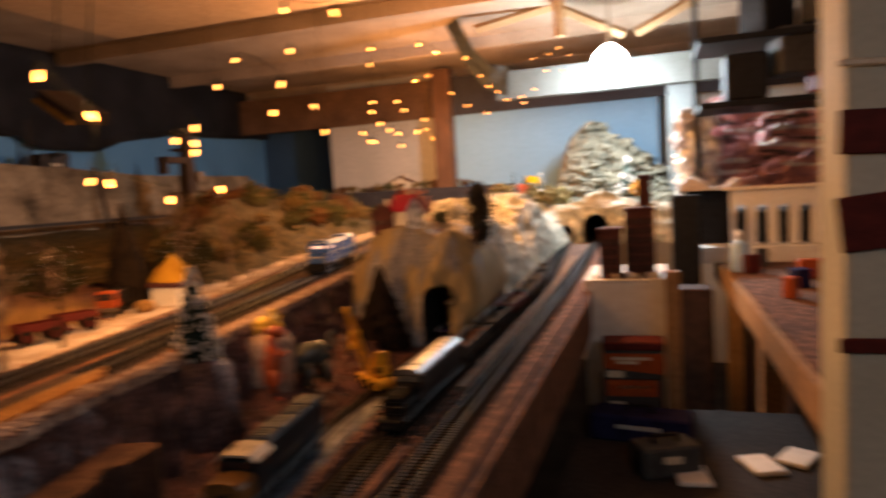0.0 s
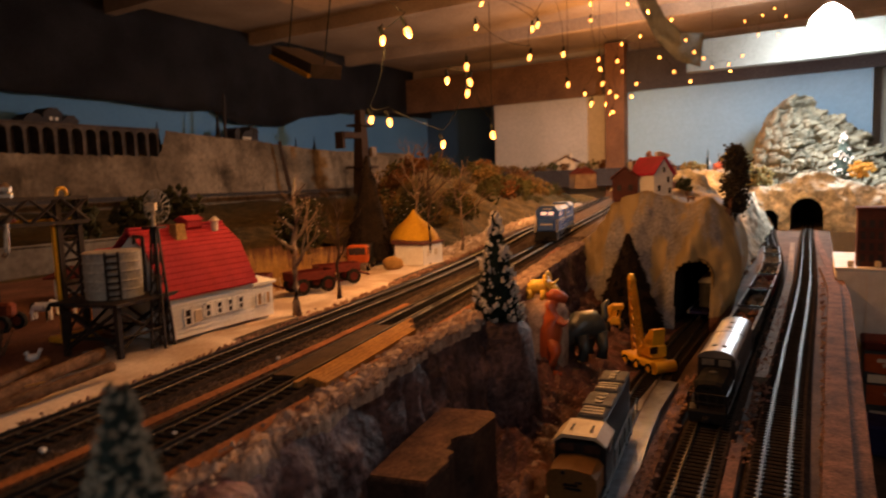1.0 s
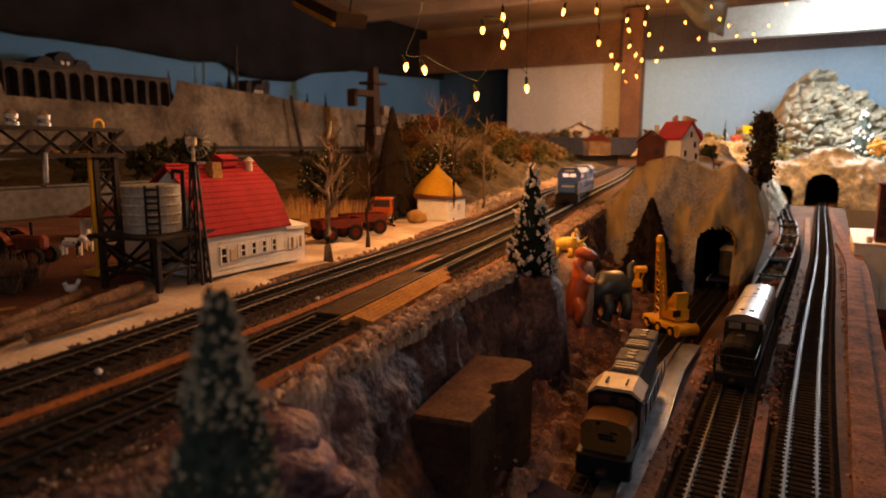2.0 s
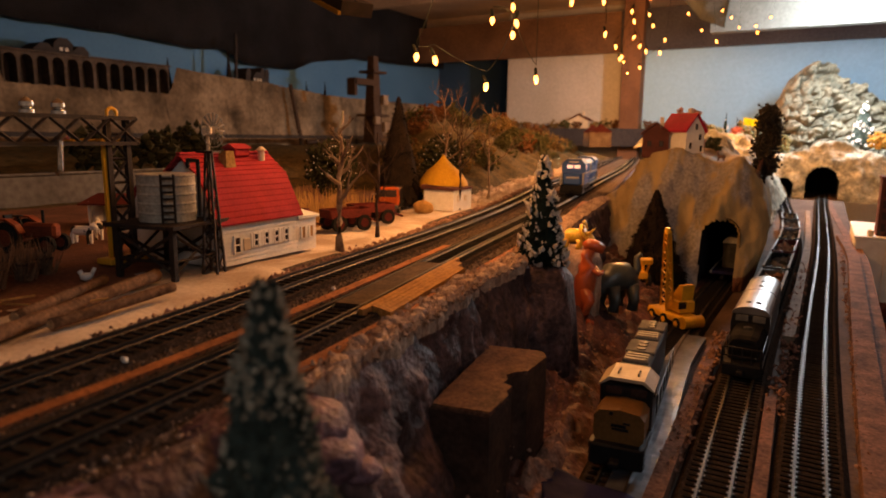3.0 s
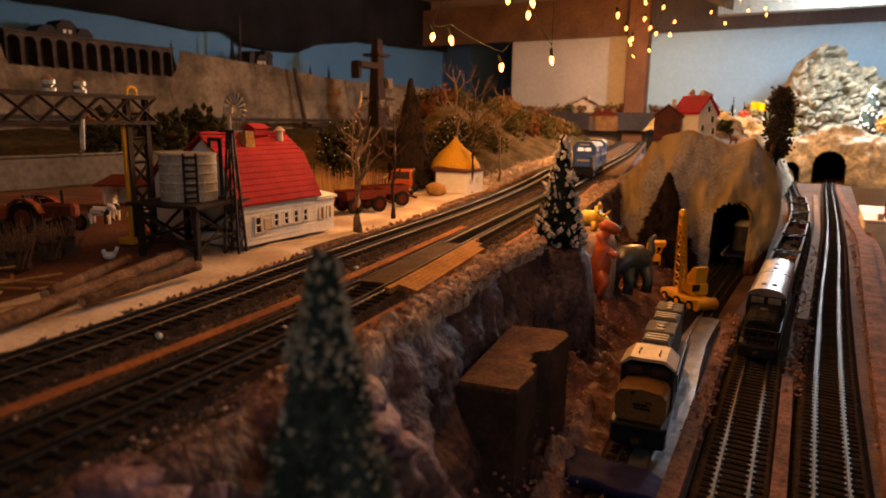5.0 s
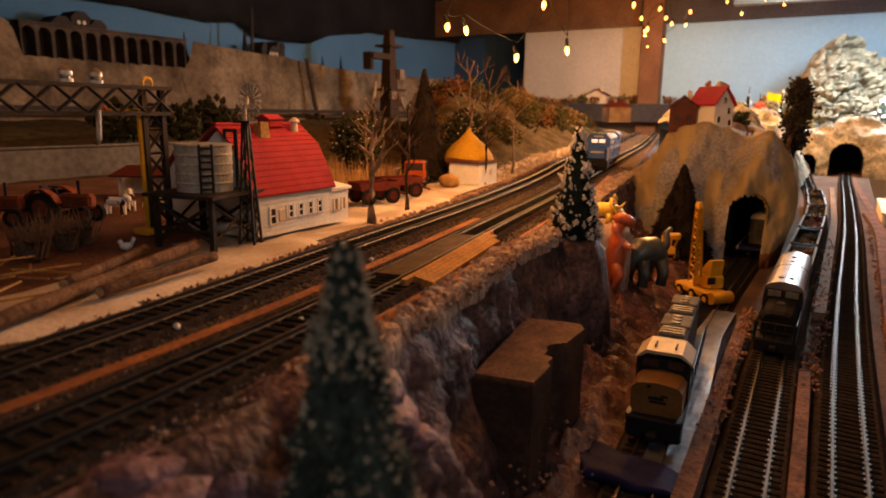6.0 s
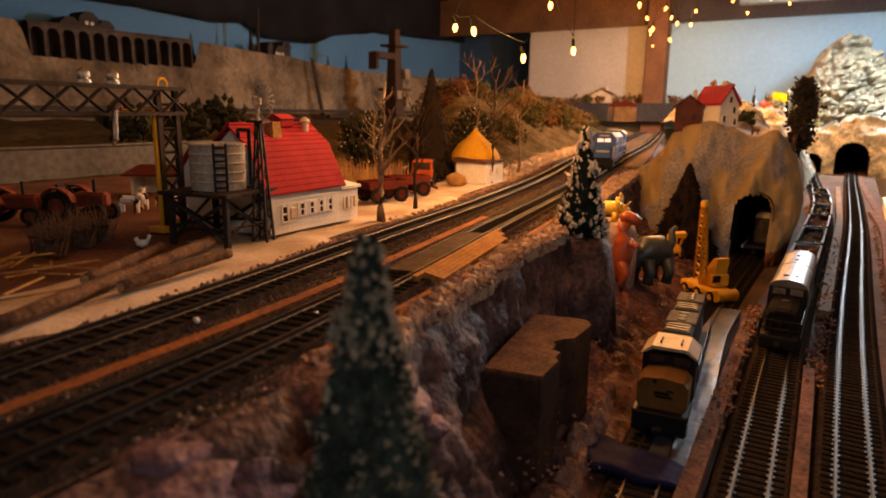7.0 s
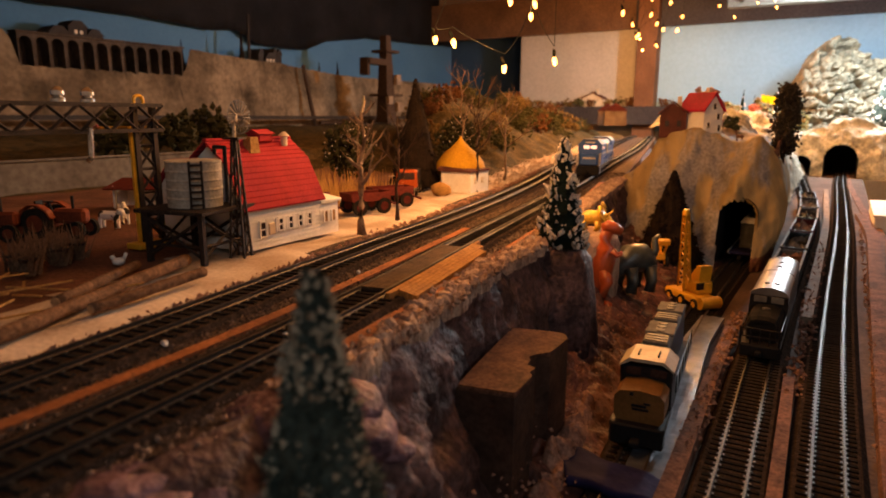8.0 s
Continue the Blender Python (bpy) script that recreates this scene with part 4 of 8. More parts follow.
def windmill():
    t = thing("windmill", pose(-0.493, 0.409, ZM, 0, 0, 20) @ Matrix.Scale(0.89, 4), "small dark lattice windmill with bright wire wheel", "windmill")
    for sx in (-1, 1):
        for sy in (-1, 1):
            bm = bmesh.new()
            rod(bm, (sx * 0.0055, sy * 0.0055, 0), (sx * 0.0015, sy * 0.0015, 0.085), 0.0011, 0.0009, 4)
            part("leg", bm, M["girder"], t)
    bm = bmesh.new()
    for i in range(6):
        k0, k1 = 0.0055 - 0.004 * i / 6, 0.0055 - 0.004 * (i + 1) / 6
        z0, z1 = 0.085 * i / 6, 0.085 * (i + 1) / 6
        for a, b in (((1, 1), (-1, 1)), ((-1, 1), (-1, -1)), ((-1, -1), (1, -1)), ((1, -1), (1, 1))):
            rod(bm, (a[0] * k0, a[1] * k0, z0), (b[0] * k1, b[1] * k1, z1), 0.0006, n=4)
    part("lattice", bm, M["girder"], t)
    bm = bmesh.new()
    box(bm, (0, 0, 0.0855), (0.012, 0.012, 0.0015))
    part("platform", bm, M["girder"], t)
    h = Vector((0.004, -0.008, 0.1))
    bm = bmesh.new()
    box(bm, (0.0, -0.001, 0.1), (0.006, 0.011, 0.006), 25, bevel=0.0008)
    rod(bm, (0, 0, 0.086), (0, 0, 0.1), 0.0013)
    part("gearbox", bm, M["cream"], t)
    ax = Vector((0.985, -0.17, 0.04)).normalized()
    s = ax.cross(Vector((0, 0, 1))).normalized()
    u = s.cross(ax)
    c = Vector((0.004, -0.006, 0.1)) + ax * 0.004
    for i in range(16):
        bm = bmesh.new()
        a = 2 * math.pi * i / 16
        d = s * math.cos(a) + u * math.sin(a)
        q = s * math.cos(a + 0.09) + u * math.sin(a + 0.09)
        vs = [bm.verts.new(p) for p in (c + d * 0.003, c + d * 0.0118, c + q * 0.0118 + ax * 0.0008, c + q * 0.003 + ax * 0.0004)]
        vt = [bm.verts.new(v.co + ax * 0.0004) for v in vs]
        bm.faces.new(vs), bm.faces.new(vt[::-1])
        for j in range(4):
            bm.faces.new((vs[j], vt[j], vt[(j + 1) % 4], vs[(j + 1) % 4]))
        part("blade", bm, M["pale_metal"], t)
    bm = bmesh.new()
    for r in (0.006, 0.0114):
        for i in range(24):
            a, b = 2 * math.pi * i / 24, 2 * math.pi * (i + 1) / 24
            rod(bm, c + (s * math.cos(a) + u * math.sin(a)) * r, c + (s * math.cos(b) + u * math.sin(b)) * r, 0.0003, n=4)
    part("wheel_ring", bm, M["pale_metal"], t)
    return t


windmill()


def gantry():
    t = thing("signal_gantry", pose(-0.574, 0.409, ZM, 0, 0, -86), "dark brown lattice signal gantry on a yellow base", "gantry")
    # +x runs along the bridge, away from the farmhouse
    H, L = 0.0965, 0.24
    for x in (0.0, L - 0.012):
        bm = bmesh.new()
        box(bm, (x + 0.009, 0, 0.002), (0.03, 0.014, 0.004), bevel=0.0006)
        part("base", bm, M["yellow"], t, "yellow base plate")
        for dx in (0.0, 0.0145):
            bm = bmesh.new()
            box(bm, (x + dx, 0, H / 2), (0.0034, 0.0038, H))
            part("post", bm, M["girder"], t)
        bm = bmesh.new()
        for i in range(5):
            z0, z1 = 0.006 + i * 0.016, 0.006 + (i + 1) * 0.016
            rod(bm, (x, 0, z0), (x + 0.0145, 0, z1), 0.0012, n=4)
            rod(bm, (x + 0.0145, 0, z0), (x, 0, z1), 0.0012, n=4)
            rod(bm, (x, 0, z1), (x + 0.0145, 0, z1), 0.0010, n=4)
        part("lattice", bm, M["girder"], t)
    bm = bmesh.new()
    box(bm, (0.0172, -0.001, 0.042), (0.0022, 0.002, 0.082))
    part("mast", bm, M["yellow"], t, "yellow mast behind the leg")
    z0, z1 = H - 0.0165, H
    for z in (z0, z1):
        for y in (-0.0035, 0.0035):
            bm = bmesh.new()
            box(bm, (L / 2 - 0.002, y, z), (L + 0.006, 0.0018, 0.0026))
            part("chord", bm, M["girder"], t)
    n = 12
    for i in range(n):
        xa, xb = -0.006 + i * (L + 0.004) / n, -0.006 + (i + 1) * (L + 0.004) / n
        for a, b in ((z0, z1), (z1, z0)):
            for y in (0.0035,):
                bm = bmesh.new()
                rod(bm, (xa, y, a), (xb, y, b), 0.0012, n=4)
                part("diagonal", bm, M["girder"], t)
    bm = bmesh.new()
    rod(bm, (0.0, -0.006, z0 + 0.002), (0.045, -0.006, z0 + 0.002), 0.0009)
    part("conduit", bm, M["dull_yellow"], t, "yellow conduit")
    for x in (0.046, 0.065, 0.12):
        bm = bmesh.new()
        lathe(bm, (x, 0, z1 + 0.001), [(0.0040, 0), (0.0040, 0.0022), (0.0026, 0.0032), (0.0038, 0.0044), (0.0038, 0.0068), (0.0024, 0.0082), (0.0008, 0.0095)], 14)
        part("insulator", bm, M["chrome"], t, "shiny silver insulator")
    bm = bmesh.new()
    for i in range(10):
        a, b = math.pi * i / 10, math.pi * (i + 1) / 10
        rod(bm, (0.010 + 0.0035 * math.cos(a), 0, z1 + 0.0035 + 0.003 * math.sin(a)), (0.010 + 0.0035 * math.cos(b), 0, z1 + 0.0035 + 0.003 * math.sin(b)), 0.0011, n=6)
    for s in (-1, 1):
        rod(bm, (0.010 + s * 0.0035, 0, z1), (0.010 + s * 0.0035, 0, z1 + 0.0035), 0.0011, n=6)
    part("hoop", bm, M["yellow"], t, "yellow hoop on the bridge")
    bm = bmesh.new()
    pts = [(0.046, 0.006, z0 + 0.003), (0.049, 0.008, z0 + 0.005), (0.052, 0.008, z0 + 0.002), (0.0525, 0.008, z0 - 0.008), (0.053, 0.008, z0 - 0.016), (0.0555, 0.008, z0 - 0.018)]
    for a, b in zip(pts, pts[1:]):
        rod(bm, a, b, 0.0016)
    part("signal_arm", bm, M["chrome"], t, "bright hooked signal arm")
    return t


gantry()
LOG = mat("cut_log_end", (0.4, 0.27, 0.15), (0.3, 0.2, 0.11), 120, 600, 0.8)
for a, b, r in (((-0.495, 0.369, 0.1105), (-0.437, 0.225, 0.1085), 0.0034), ((-0.459, 0.353, 0.111), (-0.452, 0.285, 0.108), 0.0028), ((-0.508, 0.345, 0.1105), (-0.472, 0.28, 0.1095), 0.0028)):
    t = thing("log", pose(0, 0, 0), "rough brown log lying on the ground", "log", "logs by the track")
    bm = bmesh.new()
    p, q = Vector(a), Vector(b)
    tube(bm, [p.lerp(q, i / 12) for i in range(13)], [r * random.uniform(0.9, 1.06) for i in range(13)], 12)
    part("bark", bm, M["log"], t, smooth=True)
    for e, o in ((p, q), (q, p)):
        bm = bmesh.new()
        d = (e - o).normalized()
        rod(bm, e, e + d * 0.0006, r * 0.8, r * 0.78, 12)
        part("cut_end", bm, LOG, t)
for i in range(16):
    bm = bmesh.new()
    a = random.uniform(-70, 70)
    c = (-0.50 + random.uniform(-0.045, 0.035), 0.283 + random.uniform(-0.03, 0.03), ZM + 0.001 + 0.0004 * i)
    box(bm, c, (0.0012, random.uniform(0.015, 0.04), 0.0008), a, random.uniform(-5, 5))
    tagged(part("wood_scrap", bm, M["straw"]), "thin pale splinter of wood on the earth", "wood scrap", "wood scraps")
bm = bmesh.new()
lathe(bm, (0, 0, 0), [(0.001, 0), (0.005, 0.002), (0.006, 0.005), (0.0045, 0.007), (0.002, 0.0075)], 12)
box(bm, (0.006, 0, 0.009), (0.003, 0.002, 0.007), ry=25)
box(bm, (-0.005, 0, 0.008), (0.004, 0.0015, 0.004), ry=-30)
tagged(part("white_toy_bird", bm, M["white"], smooth=True), "small plain white toy hen on the red earth", "toy").matrix_basis = pose(-0.54, 0.354, ZM - 0.001, 0, 0, 40) @ Matrix.Scale(0.65, 4)


def wheel(parent, c, r, w, m_tyre, m_rim, axis="y", n=16):
    bm = bmesh.new()
    d = Vector((0, w / 2, 0)) if axis == "y" else Vector((w / 2, 0, 0))
    rod(bm, Vector(c) - d, Vector(c) + d, r, r, n)
    ty = part("wheel", bm, m_tyre, parent)
    bm = bmesh.new()
    rod(bm, Vector(c) - d * 1.08, Vector(c) + d * 1.08, r * 0.55, r * 0.55, n)
    part("rim", bm, m_rim, ty)


def tractor(m, label):
    t = thing("tractor", m, label, "tractor", "farm tractors")
    bm = bmesh.new()
    box(bm, (0.012, 0, 0.016), (0.026, 0.009, 0.011), bevel=0.002)
    box(bm, (-0.006, 0, 0.012), (0.014, 0.012, 0.008), bevel=0.001)
    part("hood", bm, M["tractor"], t)
    bm = bmesh.new()
    rod(bm, (0.014, 0, 0.02), (0.014, 0, 0.031), 0.0011)
    part("exhaust", bm, M["black"], t)
    bm = bmesh.new()
    box(bm, (-0.010, 0, 0.019), (0.006, 0.008, 0.002), bevel=0.0005)
    box(bm, (-0.0135, 0, 0.023), (0.0015, 0.008, 0.008))
    part("seat", bm, M["black"], t)
    bm = bmesh.new()
    rod(bm, (-0.002, 0, 0.018), (-0.006, 0, 0.026), 0.0007)
    lathe(bm, (-0.006, 0, 0.026), [(0.0035, 0), (0.0035, 0.0008)], 12)
    part("steering_wheel", bm, M["black"], t)
    for s in (-1, 1):
        wheel(t, (-0.008, s * 0.011, 0.0115), 0.0115, 0.005, M["rubber"], M["tractor"])
        wheel(t, (0.021, s * 0.008, 0.0065), 0.0065, 0.0035, M["rubber"], M["tractor"])
        bm = bmesh.new()
        for i in range(5):
            a = math.radians(30 + 30 * i)
            box(bm, (-0.008 + 0.0132 * math.cos(a), s * 0.011, 0.0115 + 0.0132 * math.sin(a)), (0.0012, 0.0062, 0.0072), ry=90 - 30 - 30 * i + 90)
        part("mudguard", bm, M["tractor"], t)
    return t


tractor(pose(-0.665, 0.385, ZM, 0, 0, 25), "old orange toy tractor with black rubber wheels")
tractor(pose(-0.69, 0.345, ZM, 0, 0, 40), "old orange toy tractor half in the shade")
COWM = mat("black_and_white_patches", (0.8, 0.76, 0.7), (0.02, 0.018, 0.016), 90, 300, 0.5, 0.1, grain=0.05)
COWM.node_tree.nodes["Color Ramp"].color_ramp.elements[0].position = 0.52
COWM.node_tree.nodes["Color Ramp"].color_ramp.elements[1].position = 0.54


def toy_cow(m):
    bm = bmesh.new()
    box(bm, (0, 0, 0.0125), (0.022, 0.0075, 0.0085), bevel=0.0025)
    box(bm, (0.013, 0, 0.0165), (0.008, 0.0045, 0.0055), ry=25, bevel=0.0015)
    for sx in (-1, 1):
        for sy in (-1, 1):
            rod(bm, (sx * 0.008, sy * 0.0025, 0), (sx * 0.008, sy * 0.0025, 0.01), 0.0012, 0.0016, 6)
    rod(bm, (-0.011, 0, 0.015), (-0.0125, 0, 0.006), 0.0005, n=4)
    ob = part("toy_cow", bm, COWM, smooth=False)
    ob.matrix_basis = m
    return tagged(ob, "black and white plastic toy cow on the earth", "toy cow", "toy cows")


for x, y, a in ((-0.672, 0.43, 20), (-0.685, 0.452, 150), (-0.655, 0.455, 60)):
    toy_cow(pose(x, y, ZM - 0.001, 0, 0, a) @ Matrix.Scale(0.85, 4))
t = thing("cattle_shed", pose(-0.755, 0.52, ZM, 0, 0, 30) @ Matrix.Scale(0.72, 4), "open white shed with low dark red roof", "shed")
bm = bmesh.new()
box(bm, (0, 0.018, 0.015), (0.075, 0.002, 0.03))
box(bm, (-0.036, 0, 0.015), (0.002, 0.036, 0.03))
part("wall", bm, M["white"], t)
bm = bmesh.new()
prism(bm, [(-0.028, 0.026), (0.026, 0.036), (0.026, 0.038), (-0.028, 0.028)], -0.045, 0.045, "x")
part("roof", bm, M["red"], t)
for x in (-0.034, 0.034):
    bm = bmesh.new()
    box(bm, (x, -0.016, 0.013), (0.002, 0.002, 0.026))
    part("post", bm, M["cream"], t)
rows = []
for x, y in ((-0.573, 0.31), (-0.557, 0.311), (-0.568, 0.334), (-0.577, 0.35), (-0.59, 0.33), (-0.60, 0.345)):
    t = thing("corn_shock", pose(x, y, ZM), "dry brown bundle of corn stalks", "corn stalks", "corn stalks in the field")
    rows = []
    for i in range(46):
        a, r = random.uniform(0, 6.28), random.uniform(0.001, 0.006)
        rows.append(((r * math.cos(a), r * math.sin(a), 0), (r * 2.2 * math.cos(a + 0.5), r * 2.2 * math.sin(a + 0.5), random.uniform(0.012, 0.026)), 0.0007))
    tagged(spikes("sheaf", rows, M["log"], t), kind="stuff")
    bm = bmesh.new()
    lathe(bm, (0, 0, 0.009), [(0.0055, 0), (0.0055, 0.0012)], 10)
    part("binding", bm, M["bark_dark"], t)

t = thing("loose_tyre", pose(-0.497, 0.226, ZM + 0.013, 90, 0, 35), "black toy tyre standing at the field edge", "tyre")
bm = bmesh.new()
lathe(bm, (0, 0, -0.004), [(0.0075, 0), (0.0125, 0.0005), (0.014, 0.002), (0.014, 0.006), (0.0125, 0.0075), (0.0075, 0.008)], 22)
part("tread", bm, M["rubber"], t, smooth=True)
bm = bmesh.new()
lathe(bm, (0, 0, -0.0034), [(0.0078, 0), (0.0078, 0.0068), (0.002, 0.0074)], 16)
part("rim", bm, M["darkgrey"], t)

# trees and vehicles by the track
bare_tree("bare_tree", (-0.482, 0.520, ZM - 0.002), 0.104, 3, M["bark"], "leafless pale brown tree with pale-topped broken limbs", 0.5, 3, 0.030, True)
bare_tree("bare_tree", (-0.499, 0.592, ZM - 0.002), 0.092, 8, M["bark_dark"], "leafless dark slender tree beside the track", 0.6, 3, 0.020)
bare_tree("bare_tree", (-0.544, 0.82, ZM - 0.002), 0.135, 11, M["bark_dark"], "tall leafless tree beside the yellow hut", 0.6, 3, 0.017)
bare_tree("bare_tree", (-0.600, 0.875, ZM - 0.002), 0.15, 15, M["bark"], "tall thin leafless tree behind the yellow hut", 0.65, 3, 0.013)
bare_tree("bare_tree", (-0.63, 0.70, ZM - 0.002), 0.09, 19, M["bark"], "thin leafless tree among straw grass", 0.6, 3, 0.015)
bare_tree("bare_tree", (-0.575, 0.96, ZM - 0.002), 0.13, 23, M["bark"], "thin leafless tree at the foot of the scrub hill", 0.6, 3, 0.015)
brush_tree("dark_fir", (-0.625, 0.81, ZM - 0.002), 0.140, 0.040, M["needle_brown"], 0, "tall narrow black-green fir behind the truck", n=2600)
for x, y, r in ((-0.67, 0.73, 0.026), (-0.62, 0.90, 0.028), (-0.66, 0.98, 0.03), (-0.70, 0.77, 0.028)):
    bush("berry_bush", (x, y, ZM + 0.014), r * 1.15, M["leaf_dark"], "dark bush dotted with pale blossom", n=420, flat=1.15, fine=0.5, specks=M["flock"], group="dark bushes behind the road")
rows = []
for i in range(900):
    x, y = random.uniform(-0.70, -0.585), random.uniform(0.50, 0.72)
    rows.append(((x, y, ZM - 0.002), (x + random.uniform(-.006, .006), y + random.uniform(-.006, .006), ZM + random.uniform(0.012, 0.038)), 0.0008))
tagged(spikes("dry_grass", rows, M["straw"]), "tall dry straw-coloured grass", "grass", kind="stuff")


def truck():
    t = thing("toy_truck", pose(-0.598, 0.755, ZM, 0, 0, -62), "orange cab-over toy truck with black chassis", "truck")
    bm = bmesh.new()
    box(bm, (0.02, 0, 0.0195), (0.017, 0.0235, 0.021), bevel=0.002)
    cab = part("cab", bm, M["orange"], t)
    for s in (-1, 1):
        bm = bmesh.new()
        box(bm, (0.022, s * 0.0118, 0.0235), (0.008, 0.0006, 0.008), bevel=0.0002)
        part("side_window", bm, M["window"], cab)
    bm = bmesh.new()
    box(bm, (0.0286, 0, 0.0235), (0.0006, 0.019, 0.008), bevel=0.0002)
    part("windscreen", bm, M["window"], cab)
    bm = bmesh.new()
    box(bm, (0.0292, 0, 0.0085), (0.002, 0.024, 0.004), bevel=0.0005)
    part("bumper", bm, M["chrome"], t)
    bm = bmesh.new()
    box(bm, (-0.008, 0, 0.0095), (0.05, 0.012, 0.004))
    box(bm, (-0.012, 0, 0.02), (0.04, 0.022, 0.016), bevel=0.001)
    part("body", bm, M["black"], t)
    for x in (0.018, -0.014, -0.026):
        for s in (-1, 1):
            wheel(t, (x, s * 0.0105, 0.0058), 0.0058, 0.0035, M["rubber"], M["chrome"])


truck()


def wagon(m, label):
    t = thing("farm_trailer", m, label, "trailer", "red farm trailers")
    bm = bmesh.new()
    box(bm, (0, 0, 0.0135), (0.042, 0.02, 0.002))
    for s in (-1, 1):
        box(bm, (0, s * 0.0105, 0.0165), (0.042, 0.0012, 0.008), rx=s * 12)
        box(bm, (s * 0.021, 0, 0.0165), (0.0012, 0.02, 0.008), ry=s * 12)
    part("bed", bm, M["red"], t)
    bm = bmesh.new()
    rod(bm, (0.021, 0, 0.011), (0.036, 0, 0.006), 0.0011)
    part("drawbar", bm, M["red"], t)
    for x in (-0.013, 0.013):
        for s in (-1, 1):
            wheel(t, (x, s * 0.0115, 0.0075), 0.0075, 0.003, M["rubber"], M["red"])


wagon(pose(-0.545, 0.605, ZM, 0, 0, 70), "dull red farm trailer with dark wheels")
wagon(pose(-0.553, 0.655, ZM, 0, 0, 62), "dull red farm trailer parked beside the track")
wagon(pose(-0.585, 0.565, ZM, 0, 0, 30), "dull red farm trailer behind the farmhouse")


def hut():
    t = thing("yellow_roofed_hut", pose(-0.574, 0.832, ZM - 0.001, 0, 0, 0) @ Matrix.Scale(0.90, 4), "small white hut with pointed ochre yellow roof", "hut")
    bm = bmesh.new()
    box(bm, (0.012, -0.006, 0.0145), (0.046, 0.05, 0.029))
    part("wall", bm, M["white"], t)
    bm = bmesh.new()
    lathe(bm, (-0.006, 0.012, 0.022), [(0.034, 0), (0.036, 0.006), (0.033, 0.016), (0.024, 0.028), (0.014, 0.036), (0.005, 0.045), (0.0005, 0.052)], 14)
    part("roof", bm, M["hutroof"], t, smooth=True)
    bm = bmesh.new()
    prism(bm, [(-0.014, 0.028), (0.037, 0.028), (0.037, 0.030), (-0.014, 0.034)], -0.034, 0.02, "y")
    part("porch_roof", bm, M["brick"], t, "thin brown porch roof")
    for y in (-0.018, 0.002):
        bm = bmesh.new()
        box(bm, (0.0352, y, 0.016), (0.0006, 0.006, 0.008))
        w = part("window", bm, M["cream"], t)
        bm = bmesh.new()
        box(bm, (0.0356, y, 0.016), (0.0008, 0.0008, 0.008))
        box(bm, (0.0356, y, 0.016), (0.0008, 0.006, 0.0008))
        part("window_bar", bm, M["white"], w)
    bm = bmesh.new()
    lathe(bm, (-0.006, 0.012, 0), [(0.030, 0), (0.031, 0.022)], 14)
    part("rear_wall", bm, M["hutroof"], t)


hut()
bm = bmesh.new()
bmesh.ops.create_icosphere(bm, subdivisions=2, radius=0.011)
for v in bm.verts:
    v.co = Vector((v.co.x * 1.2, v.co.y, v.co.z * 0.8)) * (1 + 0.2 * fbm(*(v.co * 90)))
tagged(part("haystack", bm, M["straw"], smooth=True), "small pale heap of hay by the hut", "hay").matrix_basis = pose(-0.562, 0.768, ZM + 0.006)

# crossing planks
for i in range(7):
    bm = bmesh.new()
    x0 = -0.0075 + i * 0.0021
    line = [(a, b, c) for a, b, c in smooth_line(T2, 0.01) if 0.385 < b < 0.515]
    sweep(bm, line, ZM, [(x0, 0.0), (x0 + 0.0019, 0.0), (x0 + 0.0019, 0.0022), (x0, 0.0022)])
    tagged(part("crossing_plank", bm, M["plank_dark"]), "dark grooved plank between the rails", "plank", "crossing planks")
for i in range(5):
    bm = bmesh.new()
    x0 = 0.0115 + i * 0.0026
    line = [(a, b, c) for a, b, c in smooth_line(T2, 0.01) if 0.375 + i * 0.003 < b < 0.53 - i * 0.006]
    sweep(bm, line, ZM, [(x0, -0.003), (x0 + 0.0024, -0.003), (x0 + 0.0024, 0.0026 - 0.0006 * i), (x0, 0.0031 - 0.0006 * i)])
    tagged(part("crossing_plank", bm, M["plank_lit"]), "sloping plank beside the rail, bulb light put into its tan colour", "plank", "crossing planks")
# wooden strips along the ballast
for off, pts, a, b, w in ((0.0, [(-0.372, -0.3), (-0.371, 0.1), (-0.375, 0.25), (-0.385, 0.34), (-0.398, 0.41), (-0.43, 0.6)], 0, 0, 0.0032), (0.0, [(-0.327, 0.275), (-0.332, 0.33), (-0.352, 0.47), (-0.372, 0.6), (-0.405, 0.8), (-0.46, 1.05)], 0, 0, 0.004)):
    bm = bmesh.new()
    sweep(bm, smooth_line(pts), ZM - 0.004, [(-w, 0), (w, 0), (w, 0.002), (-w, 0.002)])
    tagged(part("trim", bm, M["strip_wood"]), "orange-brown wooden strip along the ballast", "trim", kind="structure")

# ---- holes and tubes ----
def holed_sheet(bm, nu, nv, f, inside):
    vs = [[bm.verts.new(f(i / nu, j / nv)) for j in range(nv + 1)] for i in range(nu + 1)]
    for i in range(nu):
        for j in range(nv):
            q = (vs[i][j], vs[i + 1][j], vs[i + 1][j + 1], vs[i][j + 1])
            c = sum((v.co for v in q), Vector()) / 4
            if not inside(c):
                bm.faces.new(q)


def arch_line(cx, w, spring, n=14):
    pts = [(cx - w / 2, -0.02), (cx - w / 2, spring)]
    pts += [(cx - w / 2 * math.cos(math.pi * i / n), spring + w / 2 * math.sin(math.pi * i / n)) for i in range(1, n)]
    return pts + [(cx + w / 2, spring), (cx + w / 2, -0.02)]


def in_arch(c, cx, w, spring):
    return abs(c.x - cx) < w / 2 and (c.z < spring or (c.x - cx) ** 2 + (c.z - spring) ** 2 < w * w / 4)


